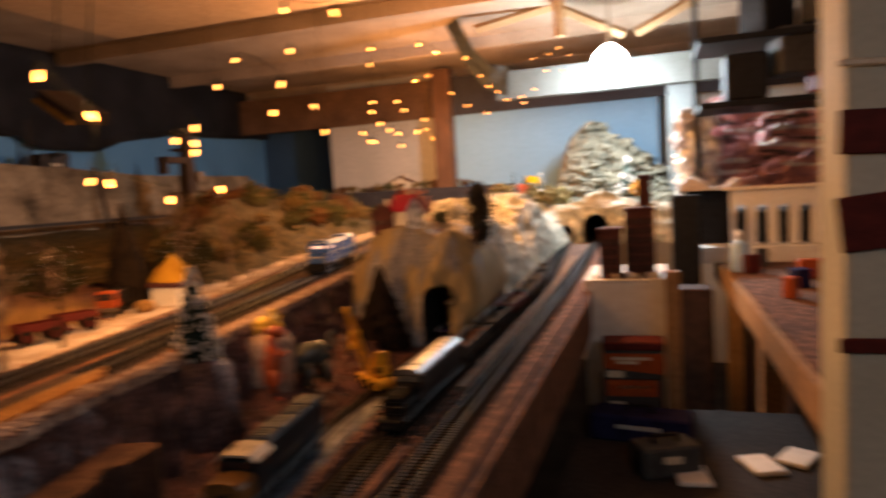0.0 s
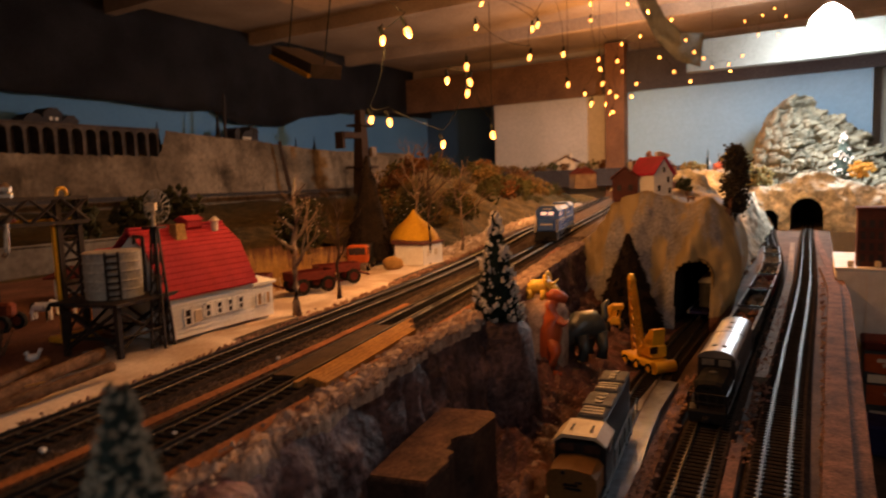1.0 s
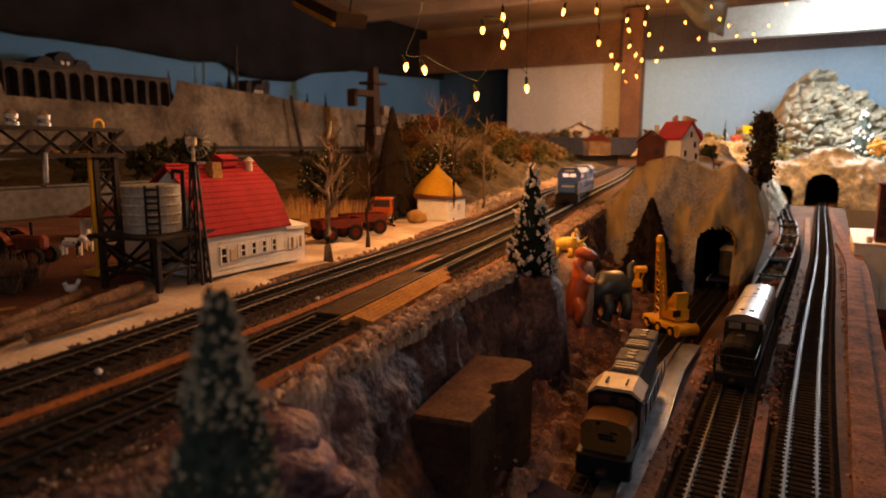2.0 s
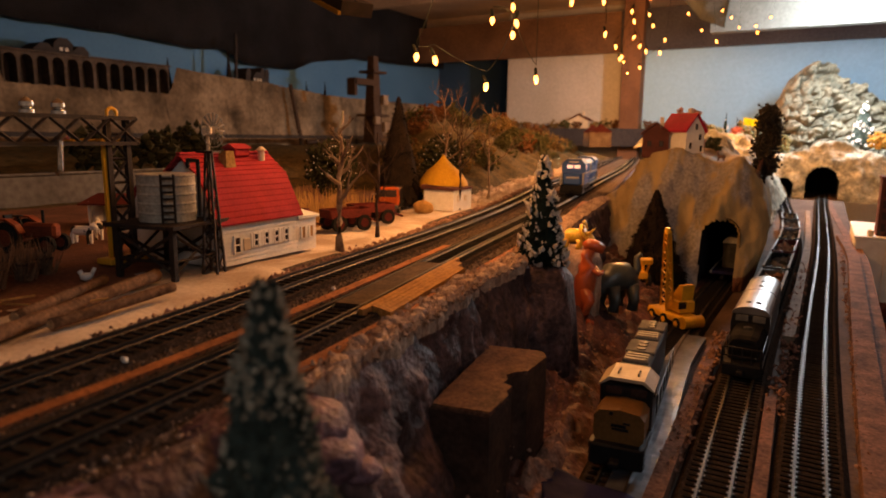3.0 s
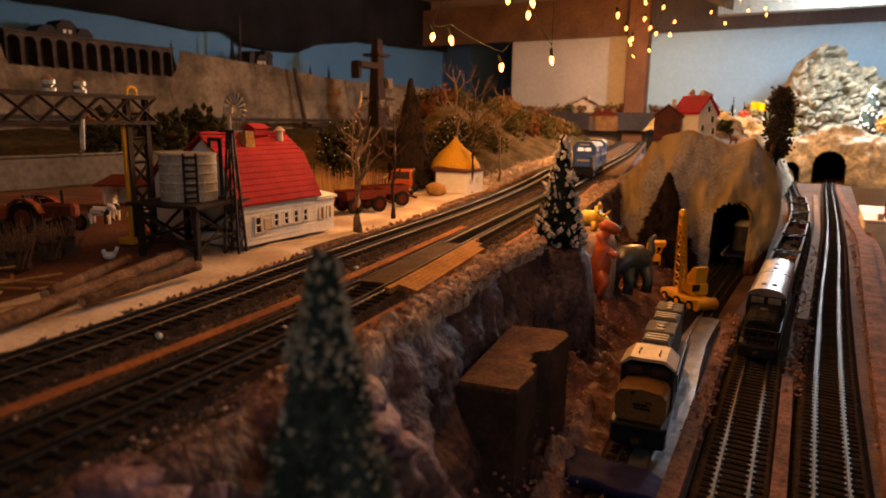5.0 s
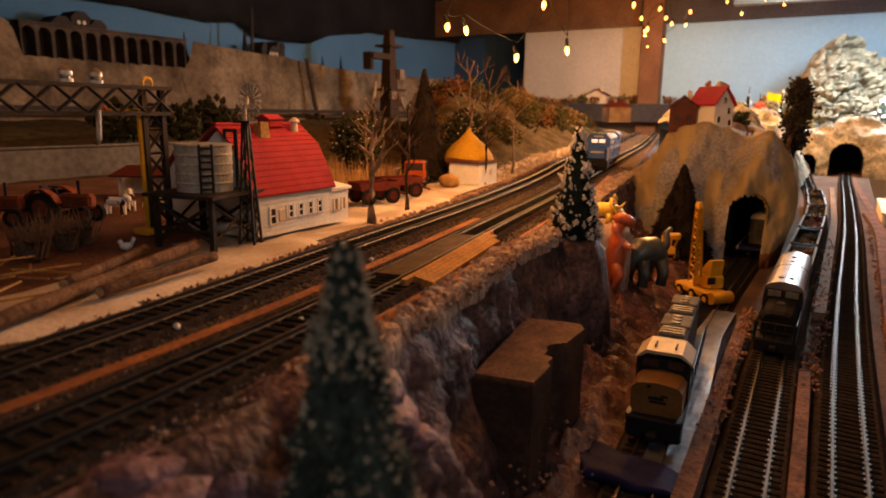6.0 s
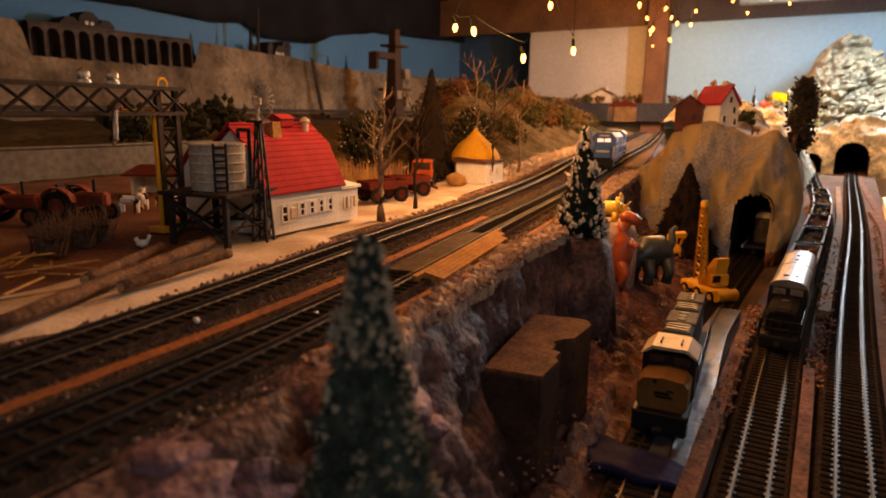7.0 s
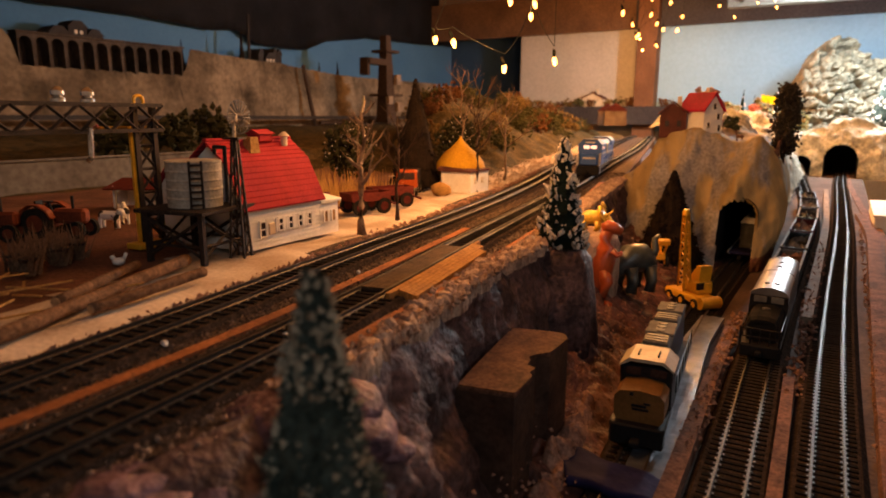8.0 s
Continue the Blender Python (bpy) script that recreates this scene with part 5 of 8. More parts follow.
def bore(bm, cx, w, spring, y0, y1, drift=0.0, thick=0.006):
    a = arch_line(cx, w + 0.004, spring)
    rings = [[bm.verts.new((x + drift * k, y0 + (y1 - y0) * k, z)) for x, z in a] for k in (0, 0.3, 0.6, 1)]
    for p, q in zip(rings, rings[1:]):
        for i in range(len(a) - 1):
            bm.faces.new((p[i], p[i + 1], q[i + 1], q[i]))
    bm.faces.new(rings[-1])


# near-black lining: the shade inside the tunnels is put into its colour
M["hole"] = mat("tunnel_shade_lining", (0.03, 0.026, 0.024), (0.02, 0.018, 0.017), 30, 300, 0.9, 0.3)

# ---- tunnel hill ----
TOP = [(-0.50, 0.085), (-0.455, 0.098), (-0.432, 0.114), (-0.412, 0.137), (-0.397, 0.167), (-0.362, 0.176), (-0.31, 0.169), (-0.271, 0.161), (-0.251, 0.147), (-0.235, 0.126), (-0.226, 0.104), (-0.217, 0.05), (-0.213, -0.006)]


def line_gap(x, z, x0, z0, x1, z1):
    """Signed distance from the line through two (x, z) points."""
    dx, dz = x1 - x0, z1 - z0
    return ((x - x0) * dz - (z - z0) * dx) / math.hypot(dx, dz)


def hill_shape(u, v):
    x = -0.50 + 0.287 * u ** 0.9
    zt = float(np.interp(x, [a for a, _ in TOP], [b for _, b in TOP]))
    bow = 0.03 * max(0.0, (x + 0.27) / 0.06) ** 2 + 0.10 * max(0.0, (-0.40 - x) / 0.1) ** 2
    if v < 0.6:
        k = v / 0.6
        z = -0.008 + (zt + 0.008) * k
        y = 1.045 + 0.055 * k ** 1.5 + bow
    else:
        k = (v - 0.6) / 0.4
        z = zt + 0.006 * math.sin(3 * k) - (zt + 0.01) * max(0, (k - 0.6) / 0.4) ** 2
        y = 1.10 + bow + 0.34 * k
    face = 1 if v < 0.6 else max(0, 1 - (v - 0.6) * 6)
    n = 0.012 * fbm(x * 11, y * 11, z * 11, 5) + 0.004 * abs(fbm(x * 34, y * 20, z * 26, 4))
    # spur from the crest down past the tunnel, gully beside it, plaster runs on the flank
    d = line_gap(x, z, -0.300, 0.05, -0.262, 0.165)
    n += face * (0.016 * math.exp(-(d / 0.014) ** 2) - 0.010 * math.exp(-((d + 0.034) / 0.016) ** 2))
    d = line_gap(x, z, -0.372, 0.03, -0.345, 0.17)
    n += face * 0.010 * math.exp(-(d / 0.012) ** 2)
    n += face * 0.006 * fbm(x * 42 + 0.8 * z * 20, 3, z * 7, 4) * min(1, v * 3)
    w = 0.35 if v < 0.02 else 1.0
    edge = max(0.0, min(1.0, (x + 0.252) / 0.035))
    back = 0.018 * max(0.0, min(1.0, (x + 0.33) / 0.1)) * (max(0.0, v - 0.55) / 0.45)
    tuck = back + 0.026 * edge * max(0.0, min(1.0, (0.085 - z) / 0.085)) ** 1.3
    return (x + n * w * 0.25 - tuck, y - n * w, z + 0.6 * n * w * min(1, 5 * v))


hill = thing("tunnel_hill", pose(0, 0, 0), "grey and ochre painted plaster tunnel hill", "hill")
bm = bmesh.new()
holed_sheet(bm, 110, 100, hill_shape, lambda c: c.y < 1.16 and in_arch(c, -0.277, 0.043, 0.066))
shell = part("plaster_shell", bm, [M["hill"], M["earth"]], hill, smooth=True)
for p in shell.data.polygons:
    c = p.center
    p.material_index = 1 if c.x > -0.262 and c.z < 0.022 + 0.02 * fbm(c.x * 9 + 3, c.y * 9, c.z * 9, 4) else 0
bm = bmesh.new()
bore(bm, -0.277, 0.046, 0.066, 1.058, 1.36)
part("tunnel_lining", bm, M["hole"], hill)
brush_tree("dark_cone_tree", (-0.352, 1.012, 0.0), 0.129, 0.052, M["needle_brown"], 0, "plain dark brown cone tree against the hill", n=6000)


def cottage(name, m, w, d, h, rh, wall, roof, label, windows):
    t = thing(name, m, label, "house", "houses on the hill")
    bm = bmesh.new()
    prism(bm, [(-w / 2, 0), (w / 2, 0), (w / 2, h), (0, h + rh), (-w / 2, h)], 0, d, "y")
    part("wall", bm, wall, t)
    for s in (-1, 1):
        bm = bmesh.new()
        prism(bm, [(0, h + rh + 0.001), (s * (w / 2 + 0.003), h - 0.0015), (s * (w / 2 + 0.003), h + 0.001), (0, h + rh + 0.0035)], -0.003, d + 0.003, "y")
        part("roof", bm, roof, t)
    for x, z in windows:
        bm = bmesh.new()
        box(bm, (x, -0.0006, z), (0.006, 0.0008, 0.008))
        wdw = part("window", bm, M["window"], t)
        bm = bmesh.new()
        for sx in (-1, 1):
            box(bm, (x + sx * 0.0034, -0.0012, z), (0.001, 0.001, 0.01))
        part("window_frame", bm, wall, wdw)
    bm = bmesh.new()
    box(bm, (w * 0.2, d * 0.4, h + rh + 0.003), (0.006, 0.006, 0.014), bevel=0.0006)
    part("chimney", bm, M["cream"], t)
    return t


M["mauve_roof"] = mat("glossy_crimson_roof", (0.40, 0.012, 0.045), (0.30, 0.01, 0.035), 60, 400, 0.6, 0.3)
cottage("cottage", pose(-0.326, 1.11, 0.170, 0, 0, 58), 0.036, 0.044, 0.034, 0.022, M["white"], M["mauve_roof"], "white cottage with glossy crimson roof", [(-0.010, 0.014), (0.008, 0.026), (0.011, 0.01), (0.0, 0.04)])
cottage("brick_cottage", pose(-0.378, 1.10, 0.166, 0, 0, 12), 0.036, 0.04, 0.034, 0.014, M["brick"], M["brick"], "dull red brick cottage with stepped roof", [(-0.008, 0.02), (0.008, 0.02)])
PINK = mat("pink_rock", (0.55, 0.33, 0.27), (0.4, 0.22, 0.18), 60, 300, 0.85, 0.6)
bush("pink_foam_tree", (-0.35, 1.19, 0.165), 0.028, PINK, "pale pink foam tree behind the cottage", "tree", 110, 1.4)
leafy_tree("brown_tree", (-0.241, 1.20, 0.118), 0.116, [(0.26, 0.005), (0.42, 0.014), (0.62, 0.017), (0.82, 0.014), (1.0, 0.004)], M["leaf_brown"], "ragged dark brown leafy tree on the hill shoulder", 5)
bush("green_shrub", (-0.318, 1.22, 0.168), 0.018, mat("olive_foam", (0.10, 0.11, 0.05), (0.06, 0.07, 0.03), 80, 400, 0.9, 0.5), "low olive shrub on the hill", "shrub", 80)
def toy_deer(m, label):
    bm = bmesh.new()
    tube(bm, [(-0.014, 0, 0.019), (-0.011, 0, 0.0215), (-0.003, 0, 0.0215), (0.006, 0, 0.022), (0.0105, 0, 0.0235)], [0.0022, 0.0048, 0.0052, 0.0050, 0.0036], 12)
    tube(bm, [(0.0085, 0, 0.0235), (0.012, 0, 0.031), (0.0135, 0, 0.037)], [0.0036, 0.0026, 0.0024], 10)
    tube(bm, [(0.0120, 0, 0.0375), (0.0150, 0, 0.0375), (0.0195, 0, 0.0350)], [0.0024, 0.0028, 0.0013], 10)
    for s in (-1, 1):
        tube(bm, [(0.0125, s * 0.0015, 0.0395), (0.0115, s * 0.0042, 0.0435)], [0.0012, 0.0005], 6)
        for x in (-0.0105, 0.0075):
            tube(bm, [(x, s * 0.0028, 0.019), (x + 0.001, s * 0.003, 0.010), (x, s * 0.003, 0)], [0.0026, 0.0013, 0.0011], 8)
    tube(bm, [(-0.014, 0, 0.0205), (-0.0165, 0, 0.0175)], [0.0014, 0.0006], 6)
    ob = tagged(part("toy_deer", bm, M["tan_toy"], smooth=True), label, "toy deer", "toy deer on the hill")
    ob.matrix_basis = m
    return ob


toy_deer(pose(-0.2505, 1.17, 0.123, 0, 0, 70), "plain brown toy deer on the hill shoulder")
toy_deer(pose(-0.2935, 1.135, 0.160, 0, 0, 160) @ Matrix.Scale(0.42, 4), "tiny plain brown toy deer on the crest")


# ---- valley ----
def wooden_block():
    u, v = Vector((0.033, 0.009, 0)).normalized(), Vector((-0.016, 0.101, 0)).normalized()
    o = Vector((-0.3175, 0.386, 0))
    out = [(0, 0), (0.030, -0.002), (0.0325, 0.022), (0.030, 0.026), (0.031, 0.034), (0.0255, 0.037), (0.026, 0.044), (0.0235, 0.049), (0.0265, 0.055), (0.033, 0.059), (0.0375, 0.086), (0.0345, 0.094), (0.029, 0.0965), (0, 0.0975)]
    t = thing("wooden_block", pose(0, 0, 0), "dark worn wooden block with a broken edge", "wooden block")
    pts = [o + u * a + v * b for a, b in out]
    bm = bmesh.new()
    prism(bm, [(p.x, p.y) for p in pts], 0.002, 0.0625, "z")
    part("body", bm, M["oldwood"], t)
    c = sum(pts, Vector()) / len(pts)
    # top in a lighter brown than the body
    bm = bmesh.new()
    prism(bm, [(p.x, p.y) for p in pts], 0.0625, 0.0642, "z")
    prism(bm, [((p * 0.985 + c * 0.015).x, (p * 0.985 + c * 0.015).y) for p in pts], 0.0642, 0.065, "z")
    part("top", bm, M["topwood"], t, "brown top board, lighter than the sides")


wooden_block()


def rail_wheels(t, ys, r=0.0053, z=0.0025):
    for y in ys:
        for s in (-1, 1):
            bm = bmesh.new()
            rod(bm, (s * 0.0072, y, z + r), (s * 0.0096, y, z + r), r, r, 14)
            part("wheel", bm, M["rail_dark"], t)


def truck_frame(t, y, half=0.017):
    for s in (-1, 1):
        bm = bmesh.new()
        box(bm, (s * 0.0118, y, 0.0085), (0.0025, 2 * half, 0.004), bevel=0.0006)
        for k in (-0.6, 0, 0.6):
            box(bm, (s * 0.0128, y + k * half, 0.0085), (0.0022, 0.005, 0.006), bevel=0.0006)
        part("truck_side_frame", bm, M["black"], t)
    rail_wheels(t, (y - 0.7 * half, y, y + 0.7 * half))


def gold_loco():
    t = thing("diesel_locomotive", pose(-0.2545, 0.504, 0, 0, 0, 5.8), "black and dull gold model diesel locomotive with cream cab roof", "locomotive")
    bm = bmesh.new()
    box(bm, (0, 0.068, 0.0155), (0.032, 0.170, 0.003), bevel=0.0006)
    box(bm, (0, 0.077, 0.0095), (0.022, 0.034, 0.009), bevel=0.002)
    part("underframe", bm, M["black"], t)
    for y in (0.020, 0.118):
        truck_frame(t, y)
    bm = bmesh.new()
    box(bm, (0, -0.0165, 0.0105), (0.031, 0.004, 0.013), bevel=0.001)
    box(bm, (0, -0.021, 0.008), (0.006, 0.008, 0.004), bevel=0.0008)
    for s in (-1, 1):
        for k in range(3):
            box(bm, (s * 0.0135, -0.014, 0.006 + 0.004 * k), (0.005, 0.006, 0.0008))
    part("pilot", bm, M["black"], t)
    bm = bmesh.new()
    prism(bm, [(-0.0125, 0.017), (0.0125, 0.017), (0.0145, 0.020), (0.0145, 0.032), (0.0115, 0.0355), (0, 0.037), (-0.0115, 0.0355), (-0.0145, 0.032), (-0.0145, 0.020)], -0.0125, 0.012, "y")
    nose = part("nose", bm, M["gold"], t, "dull gold rounded nose")
    for x, z, w, h in ((-0.0045, 0.0345, 0.0022, 0.0022), (0.0, 0.0275, 0.0085, 0.0016), (0.001, 0.0253, 0.0095, 0.0014), (0.0045, 0.0295, 0.004, 0.0012)):
        bm = bmesh.new()
        box(bm, (x, -0.0129, z), (w, 0.0008, h), bevel=0.0002)
        part("marking", bm, M["black"], nose)
    bm = bmesh.new()
    box(bm, (0, 0.0225, 0.030), (0.0315, 0.025, 0.027), bevel=0.0012)
    cab = part("cab", bm, M["black"], t)
    for x in (-0.0075, 0.0075):
        bm = bmesh.new()
        box(bm, (x, 0.0098, 0.0405), (0.0095, 0.0008, 0.0048), bevel=0.0002)
        part("windscreen", bm, M["window"], cab)
    for s in (-1, 1):
        bm = bmesh.new()
        box(bm, (s * 0.0161, 0.022, 0.0395), (0.0006, 0.011, 0.006), bevel=0.0002)
        part("side_window", bm, M["window"], cab)
    bm = bmesh.new()
    prism(bm, [(-0.0165, 0.0425), (-0.0165, 0.0435), (-0.0105, 0.0488), (0.0105, 0.0488), (0.0165, 0.0435), (0.0165, 0.0425), (0.0095, 0.0468), (-0.0095, 0.0468)], 0.0085, 0.0365, "y")
    roof = part("cab_roof", bm, M["cabroof"], t, "cream cab roof with bent sides")
    bm = bmesh.new()
    for x in (-0.006, 0.006):
        rod(bm, (x, 0.016, 0.0488), (x, 0.016, 0.0500), 0.0005, n=6)
        rod(bm, (x, 0.024, 0.0488), (x, 0.024, 0.0500), 0.0005, n=6)
        rod(bm, (x, 0.016, 0.0500), (x, 0.024, 0.0500), 0.0005, n=6)
    part("grab_iron", bm, M["black"], roof)
    bm = bmesh.new()
    box(bm, (0, 0.0945, 0.031), (0.0185, 0.113, 0.029), bevel=0.0012)
    hood = part("hood", bm, M["black"], t)
    bm = bmesh.new()
    box(bm, (0, 0.0945, 0.0462), (0.018, 0.112, 0.0018), bevel=0.0006)
    part("hood_roof", bm, M["greyroof"], hood, "grey hood roof")
    for y, ly, lx in ((0.052, 0.016, 0.0165), (0.078, 0.026, 0.0195), (0.107, 0.016, 0.0165), (0.135, 0.024, 0.0195)):
        bm = bmesh.new()
        box(bm, (0, y, 0.048), (lx, ly, 0.0026), bevel=0.0007)
        hatch = part("roof_hatch", bm, M["greyroof"], hood)
        for k in range(3):
            bm = bmesh.new()
            if ly > 0.022:
                lathe(bm, (0, y + (k - 1) * 0.0075, 0.0494), [(0.0033, 0), (0.0033, 0.0005), (0.0026, 0.0007)], 14)
            else:
                box(bm, (0, y + (k - 1) * 0.0055, 0.0496), (0.014, 0.0032, 0.0006))
            part("vent", bm, M["darkgrey"], hatch)
    for s in (-1, 1):
        bm = bmesh.new()
        for i in range(6):
            y = 0.042 + i * 0.0208
            rod(bm, (s * 0.0155, y, 0.017), (s * 0.0155, y, 0.029), 0.0004, n=5)
        rod(bm, (s * 0.0155, 0.042, 0.029), (s * 0.0155, 0.146, 0.029), 0.0004, n=5)
        part("handrail", bm, M["black"], t)
    return t


gold_loco()


def blue_loco():
    t = thing("diesel_locomotive", pose(-0.4935, 1.08, ZM, 0, 0, 10.9), "bright blue model diesel locomotive with lit cab windows", "locomotive")
    W = 0.0345
    bm = bmesh.new()
    box(bm, (0, 0.098, 0.0165), (W, 0.194, 0.003), bevel=0.0006)
    box(bm, (0, 0.098, 0.0105), (0.022, 0.06, 0.010), bevel=0.002)
    part("underframe", bm, M["black"], t)
    for y in (0.036, 0.16):
        truck_frame(t, y)
    bm = bmesh.new()
    box(bm, (0, 0.0, 0.0105), (W, 0.004, 0.013), bevel=0.001)
    box(bm, (0, -0.005, 0.0085), (0.006, 0.009, 0.004), bevel=0.0008)
    box(bm, (0, -0.003, 0.0045), (0.034, 0.006, 0.002), rx=35)
    part("pilot", bm, M["black"], t)
    bm = bmesh.new()
    box(bm, (0, 0.0095, 0.0265), (0.027, 0.016, 0.0175), bevel=0.0018)
    nose = part("nose", bm, M["blue"], t)
    bm = bmesh.new()
    box(bm, (0.001, 0.0012, 0.0285), (0.019, 0.0006, 0.0026), bevel=0.0002)
    part("nose_marking", bm, M["paleband"], nose, "pale bar of lettering")
    bm = bmesh.new()
    prism(bm, [(-W / 2, 0.018), (W / 2, 0.018), (W / 2, 0.049), (0.011, 0.0555), (-0.011, 0.0555), (-W / 2, 0.049)], 0.0165, 0.048, "y")
    cab = part("cab", bm, M["blue"], t)
    for x, w in ((-0.0055, 0.0085), (0.0055, 0.0085)):
        bm = bmesh.new()
        box(bm, (x, 0.0162, 0.0445), (w, 0.0008, 0.0048), bevel=0.0002)
        part("windscreen", bm, M["cab_light"], cab, "windscreen lit warm from inside")
        bm = bmesh.new()
        box(bm, (x, 0.0156, 0.0480), (w + 0.002, 0.0012, 0.001))
        box(bm, (x, 0.0156, 0.0410), (w + 0.002, 0.0012, 0.001))
        part("window_frame", bm, M["blue"], cab)
    bm = bmesh.new()
    box(bm, (0, 0.0158, 0.0515), (0.014, 0.0012, 0.0022), bevel=0.0002)
    part("number_board", bm, M["paleband"], cab)
    for s in (-1, 1):
        for y in (0.0215, 0.0285, 0.0355, 0.0425):
            bm = bmesh.new()
            box(bm, (s * (W / 2 + 0.0002), y, 0.0435), (0.0006, 0.0058, 0.0062), bevel=0.0002)
            part("side_window", bm, M["cab_light"], cab, "side window lit warm from inside")
        bm = bmesh.new()
        for y in (0.0180, 0.0250, 0.0320, 0.0390, 0.0460):
            box(bm, (s * (W / 2 + 0.0003), y, 0.0435), (0.0012, 0.0012, 0.0075))
        for z in (0.0398, 0.0472):
            box(bm, (s * (W / 2 + 0.0003), 0.032, z), (0.0012, 0.029, 0.001))
        part("window_frame", bm, M["blue"], cab)
        bm = bmesh.new()
        box(bm, (s * (W / 2 + 0.0002), 0.033, 0.0345), (0.0006, 0.020, 0.0032), bevel=0.0002)
        part("number_bar", bm, M["paleband"], cab, "pale bar of lettering")
    bm = bmesh.new()
    prism(bm, [(-0.0178, 0.0485), (-0.0112, 0.0562), (0.0112, 0.0562), (0.0178, 0.0485), (0.0108, 0.0552), (-0.0108, 0.0552)], 0.014, 0.049, "y")
    part("cab_roof", bm, M["blue_roof"], t, "greyish blue cab roof")
    bm = bmesh.new()
    prism(bm, [(-0.0155, 0.018), (0.0155, 0.018), (0.0155, 0.048), (0.010, 0.0535), (-0.010, 0.0535), (-0.0155, 0.048)], 0.0485, 0.192, "y")
    hood = part("hood", bm, M["blue"], t)
    bm = bmesh.new()
    box(bm, (0, 0.118, 0.0537), (0.019, 0.138, 0.001), bevel=0.0003)
    part("hood_roof", bm, M["blue_roof"], hood, "dusty grey hood roof")
    bm = bmesh.new()
    prism(bm, [(-0.0172, 0.044), (0.0172, 0.044), (0.0172, 0.051), (0.011, 0.0565), (-0.011, 0.0565), (-0.0172, 0.051)], 0.145, 0.188, "y")
    part("radiator_housing", bm, M["blue"], hood)
    bm = bmesh.new()
    lathe(bm, (0, 0.085, 0.054), [(0.004, 0), (0.004, 0.0015), (0.003, 0.002)], 12)
    box(bm, (0, 0.068, 0.0545), (0.006, 0.003, 0.002))
    part("exhaust_stack", bm, M["darkgrey"], hood)
    for s in (-1, 1):
        for z, y0, y1 in ((0.0345, 0.052, 0.092), (0.0305, 0.050, 0.090), (0.0275, 0.050, 0.070), (0.0335, 0.100, 0.188), (0.0215, 0.068, 0.188), (0.0405, 0.116, 0.138), (0.046, 0.150, 0.188)):
            bm = bmesh.new()
            box(bm, (s * 0.0158, (y0 + y1) / 2, z), (0.0006, y1 - y0, 0.0016), bevel=0.0002)
            part("stripe", bm, M["paleband"], hood, "pale stripe")
        bm = bmesh.new()
        for i in range(9):
            a, b = math.radians(60 + i * 26), math.radians(60 + (i + 1) * 26)
            rod(bm, (s * 0.0159, 0.099 + 0.0078 * math.cos(a), 0.0405 + 0.0078 * math.sin(a)), (s * 0.0159, 0.099 + 0.0078 * math.cos(b), 0.0405 + 0.0078 * math.sin(b)), 0.0017, n=6)
        part("emblem", bm, M["paleband"], hood, "pale hooked shape")
        for k in range(7):
            bm = bmesh.new()
            box(bm, (s * 0.0156, 0.058 + k * 0.0125, 0.030), (0.0005, 0.011, 0.02), bevel=0.0002)
            part("hood_door", bm, M["blue"], hood)
        bm = bmesh.new()
        for i in range(9):
            y = 0.05 + i * 0.0175
            rod(bm, (s * 0.0168, y, 0.018), (s * 0.0168, y, 0.031), 0.0004, n=5)
        rod(bm, (s * 0.0168, 0.05, 0.031), (s * 0.0168, 0.19, 0.031), 0.0004, n=5)
        part("handrail", bm, M["blue"], t)
        bm = bmesh.new()
        for y in (0.0, 0.012):
            rod(bm, (s * 0.0165, y, 0.005), (s * 0.0165, y, 0.036), 0.0007, n=6)
        part("grab_rail", bm, M["paleband"], t, "pale corner grab rail")


blue_loco()


